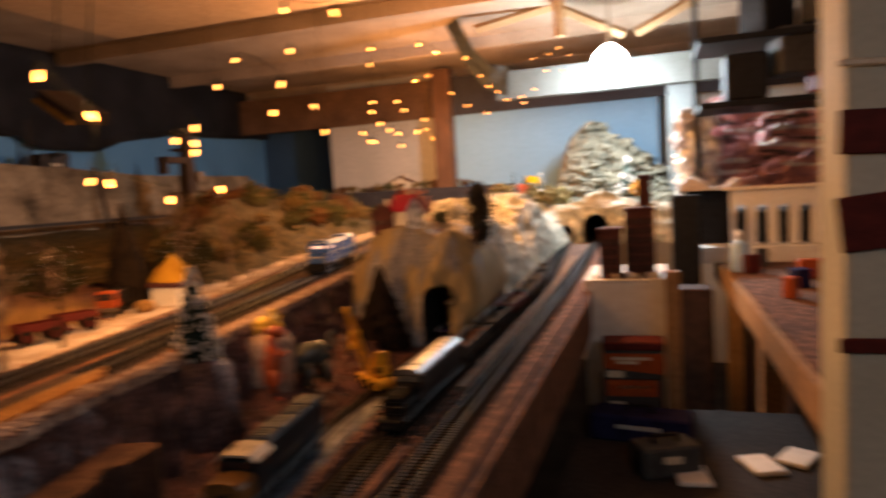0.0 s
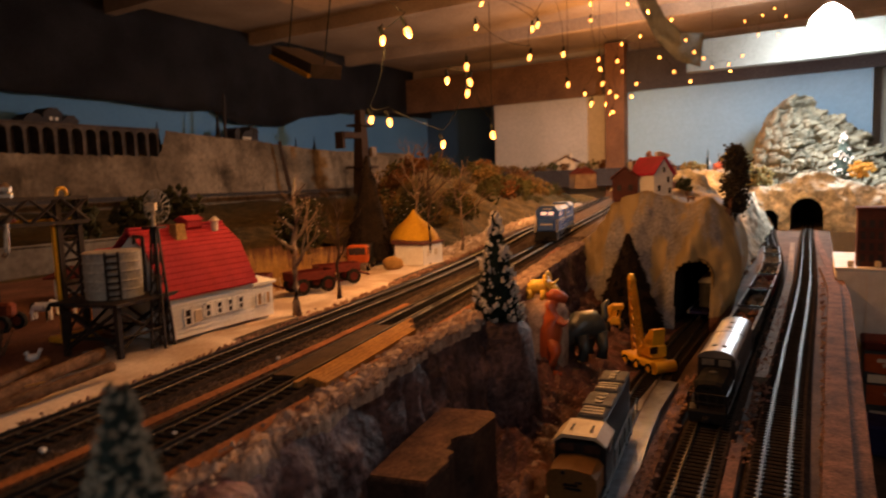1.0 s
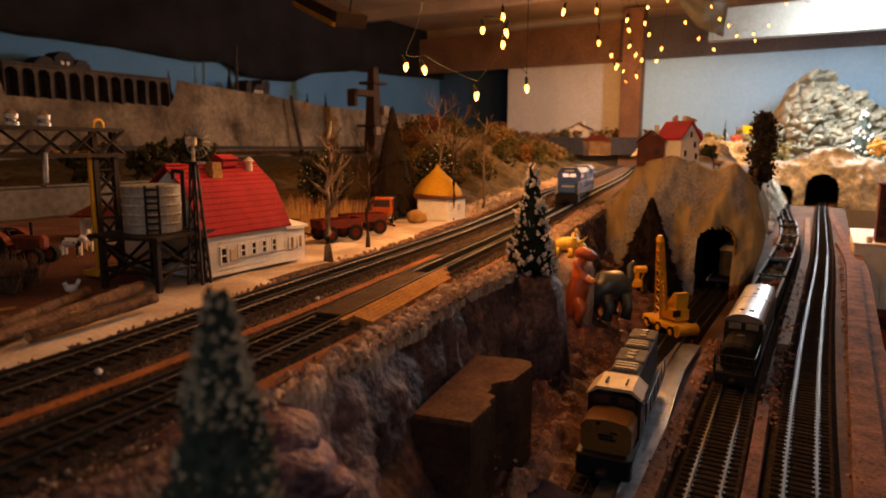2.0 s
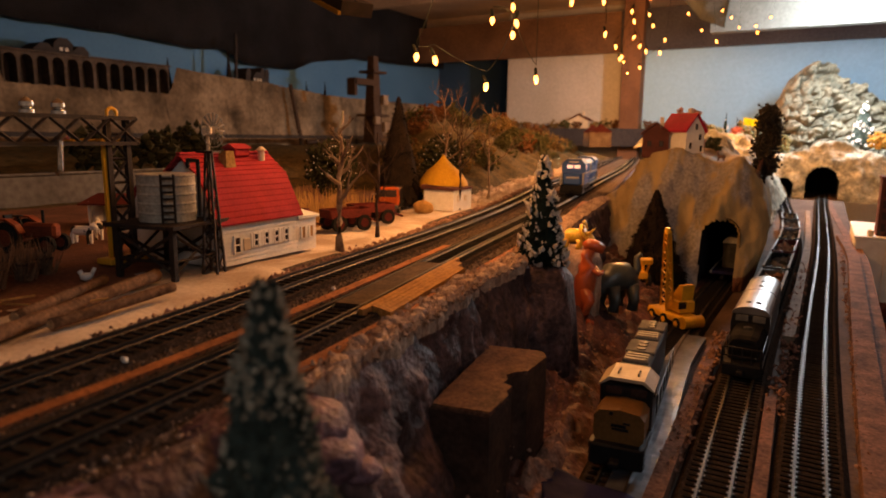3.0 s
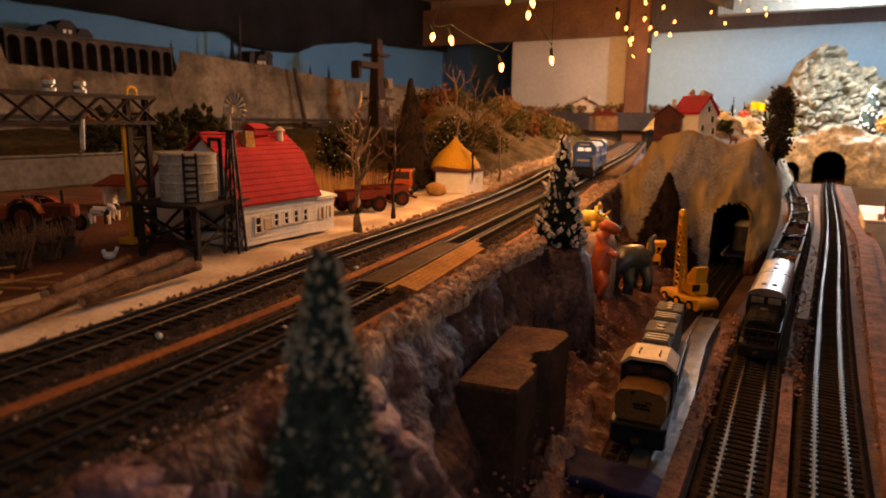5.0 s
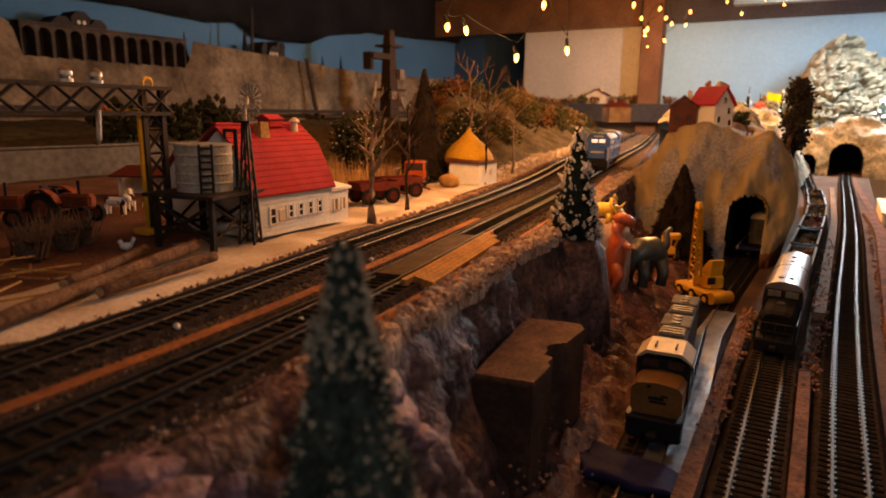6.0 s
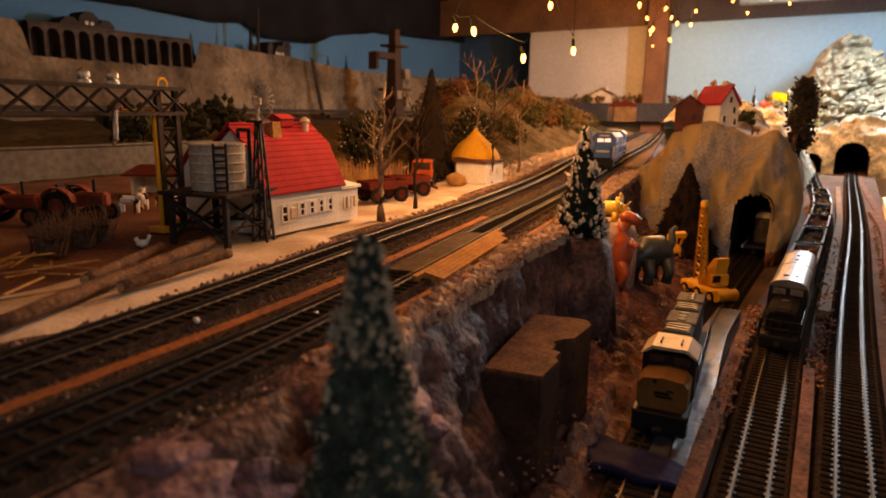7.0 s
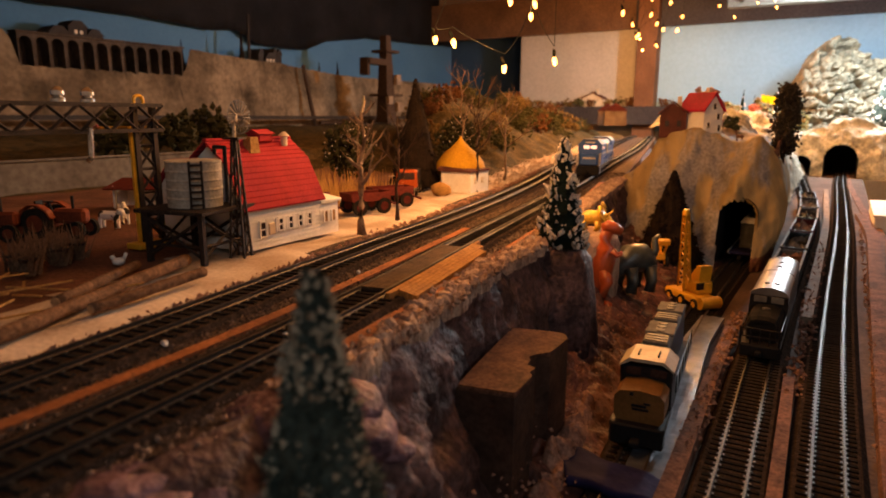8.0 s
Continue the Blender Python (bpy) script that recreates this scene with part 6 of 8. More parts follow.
def silver_roof_car():
    t = thing("diesel_locomotive", pose(-0.2075, 0.692, 0), "black road-switcher locomotive with rounded silver roof", "locomotive")
    L, C = 0.200, 0.048
    bm = bmesh.new()
    prism(bm, [(-0.0150, 0.014), (0.0150, 0.014), (0.0155, 0.034), (0.0146, 0.0430), (-0.0146, 0.0430), (-0.0155, 0.034)], C, L, "y")
    body = part("body", bm, M["black"], t)
    out = [(0.0148 * math.cos(math.pi * i / 12), 0.0425 + 0.0070 * math.sin(math.pi * i / 12)) for i in range(13)]
    bm = bmesh.new()
    prism(bm, out, C + 0.004, L - 0.002, "y")
    roof = part("roof", bm, M["silver"], t, "rounded silver roof")
    for y in (C, 0.128, L - 0.006):
        bm = bmesh.new()
        prism(bm, [(x * 1.05, 0.0422 + (z - 0.0425) * 1.09) for x, z in out], y, y + 0.005, "y")
        part("roof_band", bm, M["silver"], roof)
    for x, y in ((-0.004, C + 0.020), (0.004, C + 0.020), (0.0, 0.145), (0.0, 0.168)):
        bm = bmesh.new()
        lathe(bm, (x, y, 0.0485), [(0.0022, 0), (0.0022, 0.0014), (0.0014, 0.0018)], 10)
        part("vent", bm, M["darkgrey"], roof)
    for x in (-0.0068, 0.0068):
        bm = bmesh.new()
        box(bm, (x, C - 0.0004, 0.0392), (0.0100, 0.0008, 0.0056), bevel=0.0002)
        part("windscreen", bm, M["pane"], body, "cab window with a pale reflection put into its colour")
    # low hood in front of the cab
    bm = bmesh.new()
    hood = [(-0.0128, 0.015), (0.0128, 0.015), (0.0128, 0.029), (0.0105, 0.0335), (0.005, 0.0352), (-0.005, 0.0352), (-0.0105, 0.0335), (-0.0128, 0.029)]
    rings = [[bm.verts.new((x * k, y, 0.015 + (z - 0.015) * h)) for x, z in hood] for y, k, h in ((0.004, 0.84, 0.86), (0.009, 0.95, 0.96), (0.018, 1, 1), (C, 1, 1))]
    for a, b in zip(rings, rings[1:]):
        for i in range(len(hood)):
            bm.faces.new((a[i], a[(i + 1) % len(hood)], b[(i + 1) % len(hood)], b[i]))
    bm.faces.new(rings[0])
    bm.faces.new(rings[-1][::-1])
    nose = part("short_hood", bm, M["matte_black"], t, "rounded low black hood")
    bm = bmesh.new()
    lathe(bm, (0, 0.03, 0.035), [(0.0034, 0), (0.0034, 0.001), (0.002, 0.0016)], 12)
    part("hood_cap", bm, M["darkgrey"], nose)
    for z in (0.021, 0.025, 0.029):
        bm = bmesh.new()
        box(bm, (0, 0.0046, z), (0.012, 0.0012, 0.0016), bevel=0.0003)
        part("louver", bm, M["darkgrey"], nose)
    bm = bmesh.new()
    box(bm, (0, L / 2 - 0.003, 0.0128), (0.031, L + 0.006, 0.0026), bevel=0.0006)
    part("walkway", bm, M["black"], t)
    bm = bmesh.new()
    box(bm, (0, -0.0055, 0.0085), (0.029, 0.0025, 0.010), bevel=0.0008)
    box(bm, (0, -0.010, 0.008), (0.005, 0.008, 0.004), bevel=0.0008)
    part("pilot", bm, M["black"], t)
    for i in range(5):
        bm = bmesh.new()
        x = -0.014 + i * 0.007
        rod(bm, (x, -0.005, 0.013), (x, -0.005, 0.027), 0.0006, n=5)
        part("railing_post", bm, M["black"], t)
    for z in (0.020, 0.027):
        bm = bmesh.new()
        rod(bm, (-0.014, -0.005, z), (0.014, -0.005, z), 0.0006, n=5)
        part("handrail", bm, M["black"], t)
    for s in (-1, 1):
        bm = bmesh.new()
        for y in (-0.005, 0.014, 0.030, 0.045):
            rod(bm, (s * 0.0148, y, 0.013), (s * 0.0148, y, 0.027), 0.0005, n=5)
        rod(bm, (s * 0.0148, -0.005, 0.027), (s * 0.0148, 0.045, 0.027), 0.0005, n=5)
        part("side_railing", bm, M["black"], t)
        for y in (C + 0.010, C + 0.022):
            bm = bmesh.new()
            box(bm, (s * 0.0152, y, 0.034), (0.0008, 0.008, 0.0055), bevel=0.0002)
            part("side_window", bm, M["pane"], body)
    for y in (0.035, 0.165):
        truck_frame(t, y)


silver_roof_car()


M["sill"] = mat("grey_cream_sill", (0.26, 0.235, 0.19), (0.13, 0.115, 0.095), 90, 500, 0.7, 0.2, grain=0.3)


def gondola(y, x, rz, wall, sill, load, label):
    t = thing("freight_car", pose(x, y, 0, 0, 0, rz), label, "freight car", "freight cars of the parked train")
    L, W = 0.13, 0.029
    bm = bmesh.new()
    box(bm, (0, L / 2, 0.014), (W, L, 0.003), bevel=0.0005)
    part("floor_frame", bm, M["black"], t)
    for s in (-1, 1):
        bm = bmesh.new()
        box(bm, (s * W / 2, L / 2, 0.0225), (0.0016, L, 0.015))
        side = part("side", bm, wall, t)
        bm = bmesh.new()
        box(bm, (s * W / 2, L / 2, 0.0306), (0.0028, L, 0.0014), bevel=0.0003)
        part("top_sill", bm, sill, side)
        for k in range(7):
            bm = bmesh.new()
            box(bm, (s * (W / 2 + 0.0012), 0.008 + k * 0.019, 0.0225), (0.001, 0.002, 0.014))
            part("rib", bm, wall, side)
        bm = bmesh.new()
        box(bm, (0, L / 2 + s * L / 2, 0.0225), (W, 0.0016, 0.015))
        part("end", bm, wall, t)
    for yy in (0.02, L - 0.02):
        truck_frame(t, yy, 0.011)
    rows = [((random.uniform(-.011, .011), random.uniform(0.006, L - 0.006), random.uniform(0.015, 0.027)), random.uniform(0.003, 0.006)) for _ in range(60)]
    clumps("load", rows, load, t, "jumbled scrap load")


gondola(0.915, -0.2085, -0.5, M["darkgrey"], M["sill"], M["tan_toy"], "dark gondola car with pale top edges and scrap load")
gondola(1.065, -0.2075, -0.3, M["black"], M["sill"], M["greyroof"], "black gondola car with grey load")
gondola(1.215, -0.207, -0.2, M["red"], M["red"], M["rubble"], "dull red gondola car with pale load")
gondola(1.365, -0.206, 1, M["darkgrey"], M["sill"], M["darkgrey"], "dark gondola car with pale edges")
gondola(1.515, -0.209, 3, M["darkgrey"], M["darkgrey"], M["greyroof"], "dark flat-sided car with grey load")
gondola(1.675, -0.217, 4, M["black"], M["black"], M["darkgrey"], "black car at the tunnel end of the train")


def crane():
    t = thing("toy_crane", pose(-0.289, 0.838, -0.002, 0, 0, -41) @ Matrix.Diagonal((0.92, 0.92, 1, 1)), "bright yellow plastic toy truck crane", "crane")
    bm = bmesh.new()
    box(bm, (0, 0, 0.010), (0.066, 0.026, 0.008), bevel=0.002)
    rod(bm, (0.031, -0.013, 0.009), (0.031, 0.013, 0.009), 0.0065, n=14)
    part("chassis", bm, M["yellow"], t)
    for x in (-0.022, 0.0, 0.022):
        for s in (-1, 1):
            wheel(t, (x, s * 0.0125, 0.006), 0.006, 0.004, M["rubber"], M["yellow"])
    bm = bmesh.new()
    box(bm, (0.004, 0.004, 0.0215), (0.03, 0.02, 0.013), bevel=0.0015)
    prism(bm, [(-0.004, 0.027), (0.016, 0.027), (0.018, 0.045), (0.012, 0.045)], -0.004, 0.012, "y")
    part("house", bm, M["yellow"], t)
    bm = bmesh.new()
    box(bm, (0.019, -0.004, 0.024), (0.002, 0.009, 0.007))
    part("cab_window", bm, M["window"], t)
    a, b = Vector((-0.012, -0.008, 0.014)), Vector((0.047, -0.053, 0.108))
    m = pose(0, 0, 0, 0, 0, 41)
    b = m @ (Vector((-0.288, 0.766, 0.108)) - Vector((-0.289, 0.838, 0)))
    a = Vector((-0.006, -0.006, 0.018))
    d = (b - a).normalized()
    s = d.cross(Vector((0, 1, 0.2))).normalized() * 0.0055
    u = d.cross(s).normalized() * 0.0045
    for p in (s + u, s - u, -s + u, -s - u):
        bm = bmesh.new()
        rod(bm, a + p, b + p * 0.45, 0.0013, 0.001, 5)
        part("boom_chord", bm, M["yellow"], t)
    bm = bmesh.new()
    n = 8
    for i in range(n):
        k0, k1 = i / n, (i + 1) / n
        f0, f1 = 1 - 0.55 * k0, 1 - 0.55 * k1
        p0, p1 = a.lerp(b, k0), a.lerp(b, k1)
        for g, h in ((s + u, -s + u), (-s - u, s - u), (s - u, s + u), (-s + u, -s - u)):
            rod(bm, p0 + g * f0, p1 + h * f1, 0.0008, n=4)
            rod(bm, p1 + g * f1, p1 + h * f1, 0.0008, n=4)
    part("boom_lattice", bm, M["yellow"], t)
    bm = bmesh.new()
    lathe(bm, tuple(b), [(0.003, -0.003), (0.003, 0.003)], 10)
    part("boom_head", bm, M["yellow"], t)


crane()
t = thing("toy_loader", pose(-0.338, 0.885, 0.026, 0, 0, -60), "small yellow toy loader with black wheels", "loader")
bm = bmesh.new()
box(bm, (0, 0, 0.012), (0.026, 0.012, 0.008), bevel=0.0012)
box(bm, (-0.004, 0, 0.021), (0.010, 0.010, 0.012), bevel=0.001)
part("body", bm, M["yellow"], t)
bm = bmesh.new()
rod(bm, (0.008, 0.005, 0.015), (0.02, 0.005, 0.029), 0.0014)
rod(bm, (0.008, -0.005, 0.015), (0.02, -0.005, 0.029), 0.0014)
box(bm, (0.021, 0, 0.031), (0.006, 0.014, 0.007), ry=20, bevel=0.001)
part("lift_arm", bm, M["yellow"], t)
for x in (-0.008, 0.009):
    for s in (-1, 1):
        wheel(t, (x, s * 0.008, 0.006), 0.006, 0.004, M["rubber"], M["yellow"])

# grey car standing inside the tunnel
t = thing("flat_car", pose(-0.271, 1.078, 0), "blue model flat car with pale sills inside the tunnel", "freight car")
bm = bmesh.new()
box(bm, (0, 0.07, 0.0135), (0.030, 0.15, 0.004), bevel=0.0008)
part("deck", bm, M["bluetape"], t)
for s in (-1, 1):
    bm = bmesh.new()
    box(bm, (s * 0.0153, 0.07, 0.0142), (0.0012, 0.15, 0.0045))
    part("side_sill", bm, M["paleband"], t, "pale side sill")
bm = bmesh.new()
box(bm, (0, -0.0095, 0.0085), (0.005, 0.012, 0.004), bevel=0.0008)
part("coupler", bm, M["black"], t)
for yy in (0.025, 0.115):
    truck_frame(t, yy, 0.011)
t = thing("grey_container", pose(-0.265, 1.105, 0.0156) @ Matrix.Diagonal((0.86, 0.9, 1, 1)), "grey ribbed container with pale rounded lid on the flat car", "container")
bm = bmesh.new()
box(bm, (0, 0.06, 0.0175), (0.028, 0.12, 0.035), bevel=0.001)
body = part("body", bm, M["midgrey"], t)
bm = bmesh.new()
prism(bm, [(0.0148 * math.cos(math.pi * i / 10), 0.0352 + 0.0085 * math.sin(math.pi * i / 10)) for i in range(11)], -0.003, 0.123, "y")
part("lid", bm, M["paleband"], t, "pale rounded lid")
bm = bmesh.new()
box(bm, (0.001, -0.0006, 0.019), (0.009, 0.0012, 0.022), bevel=0.0003)
part("end_door", bm, M["darkgrey"], body)
for x in (-0.0115, 0.0115):
    bm = bmesh.new()
    box(bm, (x, -0.0006, 0.0175), (0.0016, 0.0012, 0.033))
    part("rib", bm, M["midgrey"], body)

# toy dinosaurs, one plain mesh each
bm = bmesh.new()
tube(bm, [(-0.012, 0.004, 0.001), (-0.009, 0.002, 0.008), (-0.005, 0, 0.019), (-0.002, 0, 0.030), (0.0, 0, 0.041), (0.0, 0, 0.052), (0.0, 0, 0.061), (0.002, 0, 0.068)], [0.002, 0.0042, 0.0075, 0.0098, 0.0102, 0.0078, 0.0058, 0.0055], 14)
tube(bm, [(-0.003, 0, 0.0690), (0.002, 0, 0.0708), (0.008, 0, 0.0695), (0.014, 0, 0.0668)], [0.0044, 0.0064, 0.0054, 0.0036], 14)
for s in (-1, 1):
    tube(bm, [(-0.001, s * 0.004, 0.032), (0.003, s * 0.0062, 0.021), (0.001, s * 0.0066, 0.010), (0.002, s * 0.0066, 0.0)], [0.0062, 0.0062, 0.0040, 0.0042], 12)
    tube(bm, [(0.002, s * 0.0066, 0.0018), (0.009, s * 0.0072, 0.0015)], [0.0038, 0.0022], 8)
    tube(bm, [(0.006, s * 0.005, 0.050), (0.011, s * 0.0066, 0.0455), (0.015, s * 0.0045, 0.0475)], [0.0024, 0.0019, 0.0011], 8)
ob = tagged(part("toy_dinosaur", bm, M["rex"], smooth=True), "glossy orange-brown plastic toy tyrannosaur standing upright", "toy dinosaur", "toy dinosaurs")
ob.matrix_basis = pose(-0.3455, 0.708, 0.022, 0, 0, 16) @ Matrix.Scale(1.04, 4)
bm = bmesh.new()
tube(bm, [(-0.024, 0, 0.006), (-0.014, 0, 0.013), (-0.004, 0, 0.0165), (0.006, 0, 0.0165), (0.012, 0, 0.016)], [0.001, 0.005, 0.009, 0.0085, 0.006], 12)
tube(bm, [(0.010, 0, 0.018), (0.013, 0, 0.020), (0.0145, 0, 0.0205)], [0.007, 0.0125, 0.0115], 14)
tube(bm, [(0.013, 0, 0.0175), (0.02, 0, 0.0145), (0.026, 0, 0.0105)], [0.0065, 0.005, 0.002], 10)
for s in (-1, 1):
    tube(bm, [(0.018, s * 0.0035, 0.019), (0.025, s * 0.005, 0.026)], [0.002, 0.0005], 6)
    for x in (-0.010, 0.007):
        tube(bm, [(x, s * 0.0055, 0.012), (x + 0.001, s * 0.007, 0.006), (x, s * 0.007, 0)], [0.004, 0.0034, 0.0036], 8)
for k in range(7):
    a = math.radians(20 + 23 * k)
    tube(bm, [(0.0135, 0.0115 * math.cos(a), 0.0205 + 0.0115 * math.sin(a)), (0.0115, 0.016 * math.cos(a), 0.0205 + 0.016 * math.sin(a))], [0.0022, 0.0006], 6)
ob = tagged(part("toy_dinosaur", bm, M["trike"], smooth=True), "mustard yellow plastic toy horned dinosaur on the ledge", "toy dinosaur", "toy dinosaurs")
ob.matrix_basis = pose(-0.366, 0.728, 0.0875, 0, 0, 8) @ Matrix.Scale(0.78, 4)
bm = bmesh.new()
tube(bm, [(-0.034, 0, 0.012), (-0.022, 0, 0.026), (-0.008, 0, 0.036), (0.008, 0, 0.036), (0.018, 0, 0.030), (0.026, 0, 0.024)], [0.002, 0.009, 0.0165, 0.016, 0.010, 0.004], 14)
tube(bm, [(0.018, 0, 0.032), (0.026, 0, 0.044), (0.024, 0, 0.056), (0.030, 0, 0.060)], [0.006, 0.0045, 0.0035, 0.0025], 10)
for s in (-1, 1):
    for x in (-0.013, 0.012):
        tube(bm, [(x, s * 0.009, 0.028), (x + 0.002, s * 0.012, 0.012), (x, s * 0.012, 0)], [0.0085, 0.0062, 0.0065], 10)
ob = tagged(part("toy_dinosaur", bm, M["grey_toy"], smooth=True), "dark grey-green plastic toy long-necked dinosaur", "toy dinosaur", "toy dinosaurs")
ob.matrix_basis = pose(-0.332, 0.768, 0.024, 0, 0, 52) @ Matrix.Scale(0.9, 4)

brush_tree("snowy_fir", (-0.345, 0.592, 0.096), 0.086, 0.0225, M["needle"], 0.15, "dark green bottle-brush fir flecked with white snow", n=6500)
bm = bmesh.new()
lathe(bm, (-0.347, 0.592, 0.086), [(0.034, -0.07), (0.03, -0.03), (0.026, 0), (0.022, 0.010), (0.013, 0.0135)], 24)
for v in bm.verts:
    v.co += Vector((1, 0.6, 0.2)) * 0.006 * fbm(v.co.x * 60, v.co.y * 60, v.co.z * 60)
tagged(part("ground_ledge", bm, M["cliff"], smooth=True), "purple plaster ledge under the snowy fir", "rock", kind="structure")
brush_tree("fir", (-0.268, 0.235, 0.024), 0.140, 0.034, M["needle_pale"], 0.28, "blue-green bottle-brush fir with pale dusted tips", n=16000, fleck=(0.0004, 0.0015, M["dust"]))

# silver and blue tape, strips and litter
bm = bmesh.new()
def tape_strip(u, v):
    y = 0.462 + 0.33 * v
    c = np.interp(y, [0.46, 0.566, 0.71, 0.79], [-0.2395, -0.2475, -0.2595, -0.259])
    w = 0.0125 - 0.002 * v + 0.0002 * math.sin(v * 19)
    return (c + (u - 0.5) * 2 * w, y, 0.0012 + 0.0006 * abs(fbm(u * 2, y * 25, 1)))
sheet(bm, 10, 120, tape_strip, -0.004)
tagged(part("silver_tape", bm, M["foil"]), "crinkled silver tape stuck along the valley track", "tape")
bm = bmesh.new()
def blue_strip(u, v):
    x = -0.292 + 0.064 * u + 0.018 * (1 - u) * (1 - v)
    y = 0.430 + 0.006 * u + 0.034 * v - 0.012 * u * v + 0.0015 * math.sin(u * 9)
    return (x, y, 0.0042 + 0.0015 * (1 - u) ** 2 + 0.0016 * fbm(x * 60, y * 60, 2) + 0.001 * math.sin(u * 4))
sheet(bm, 36, 14, blue_strip, 0.0005)
tagged(part("blue_tape", bm, M["bluetape"], smooth=True), "crumpled dark blue tape across the end of the siding", "tape")
for name, pts, w, z, m, lab in (("trim", [(-0.174, 0.3), (-0.177, 0.47), (-0.183, 0.667)], 0.0042, 0.0015, M["edge_wood"], "reddish wooden strip between the lower tracks"),
                                ("trim", [(-0.2205, 0.3), (-0.2265, 0.47), (-0.2315, 0.58), (-0.2355, 0.7), (-0.239, 0.78)], 0.0055, 0.0035, M["edge_wood"], "reddish wooden strip beside the valley"),
                                ("trim", [(-0.121, 0.3), (-0.119, 0.6), (-0.117, 0.8), (-0.107, 1.45), (-0.122, 1.7)], 0.0100, 0.0012, M["edge_wood"], "reddish wooden strip along the deck edge"),
                                ("trim", [(-0.1795, 0.84), (-0.179, 1.0), (-0.178, 1.5), (-0.195, 2.2)], 0.006, 0.0015, M["tanboard"], "tan board strip between the lower tracks")):
    bm = bmesh.new()
    sweep(bm, smooth_line(pts), -0.006, [(-w, 0), (w, 0), (w * 0.9, z + 0.006), (-w * 0.9, z + 0.006)])
    tagged(part(name, bm, m), lab, "trim", kind="structure")
rows = []
for _ in range(500):
    y = random.uniform(0.36, 0.95)
    k = random.random()
    x = curve_at(CLIFF, y) + 0.03 + k * (curve_at([(b, a) for a, b in VALLEY], y) - 0.02 - curve_at(CLIFF, y) - 0.03)
    rows.append(((x, y, 0.001 + 0.026 * (1 - k) ** 0.9), random.uniform(0.0005, 0.0016)))
tagged(clumps("valley_rubble", rows, M["crumb"]), "small pinkish plaster crumbs over the valley floor", "rubble", kind="stuff")
rows = []
for _ in range(420):
    y = random.uniform(0.62, 1.3)
    rows.append(((-0.1785 + random.gauss(0, 0.004), y, random.uniform(-0.003, 0.002)), random.uniform(0.0008, 0.0027)))
for _ in range(300):
    y = random.uniform(0.5, 0.82)
    rows.append(((np.interp(y, [0.5, 0.82], [-0.226, -0.238]) + random.gauss(0, 0.003), y, random.uniform(0, 0.004)), random.uniform(0.001, 0.003)))
for _ in range(260):
    rows.append(((-0.1255 + random.gauss(0, 0.002), random.uniform(0.4, 1.5), random.uniform(-0.003, 0.0015)), random.uniform(0.0008, 0.002)))
tagged(clumps("plaster_crumbs", rows, M["crumb"]), "pale plaster crumbs beside the lower tracks", "rubble", kind="stuff")
def edge_ledge(u, v):
    y = 0.27 + 0.85 * v
    w = 0.010 + 0.007 * fbm(y * 26, 0, 8) + 0.004 * fbm(y * 90, 0, 3)
    x = curve_at(CLIFF, y) + 0.0025 + 0.0035 * fbm(y * 40, 1, 5) + 0.002 * fbm(y * 150, 1, 9) - (0.006 + w) * u
    d = noise.voronoi(Vector((x * 130, y * 100, 1)))[0]
    return (x, y, ZM - 0.0062 + 0.0035 * min(1.0, (0.02 + u) * 9, max(0.0, 1.0 - u) * 5) + 0.0030 * min(1.0, (d[1] - d[0]) * 5) * min(1.0, u * 5) + 0.0022 * fbm(x * 130, y * 130, 2))


bm = bmesh.new()
sheet(bm, 22, 900, edge_ledge, ZM - 0.011)
tagged(part("ground_edge", bm, M["rubble"]), "pale broken plaster ledge along the cliff top", "ledge", kind="structure")
rows = []
for _ in range(3000):
    y = 0.2 + 0.9 * random.random() ** 0.8
    x = curve_at(CLIFF, y) + random.uniform(-0.016, 0.005)
    rows.append(((x, y, ZM - 0.003 + random.uniform(0, 0.0015)), random.uniform(0.0006, 0.0034) * min(1, 0.15 + 0.85 * ((y - 0.15) / 0.4))))
tagged(clumps("cliff_edge_rubble", rows, M["rubble"]), "pale broken plaster along the cliff edge", "rubble", kind="stuff")
rows = []
for _ in range(1600):
    y = random.uniform(0.05, 1.2)
    rows.append(((curve_at(SNOWEDGE, y) + random.gauss(0.003, 0.003), y, ZM - 0.0025 + random.uniform(-0.001, 0.001)), random.uniform(0.0006, 0.0022)))
tagged(clumps("snow_edge_rubble", rows, M["crumb"]), "crumbled edge of the snowy plaster", "rubble", kind="stuff")
rows = []
for _ in range(30000):
    y = 0.03 + 1.2 * random.random() ** 1.6
    a, b = curve_at(SNOWEDGE, y), curve_at(CLIFF, y)
    rows.append(((random.uniform(a, b - 0.006), y, ZM - 0.0032 + random.uniform(0, 0.0008)), random.uniform(0.0004, 0.0010)))
tagged(clumps("ballast_stones", rows, M["granule"]), "brown grey ballast granules between the upper tracks", "ballast", kind="stuff")
M["mauve"] = mat("mauve_painted_plaster", (0.20, 0.115, 0.135), (0.075, 0.045, 0.062), 60, 300, 0.6, 1.0, grain=0.5, depth=0.0016)
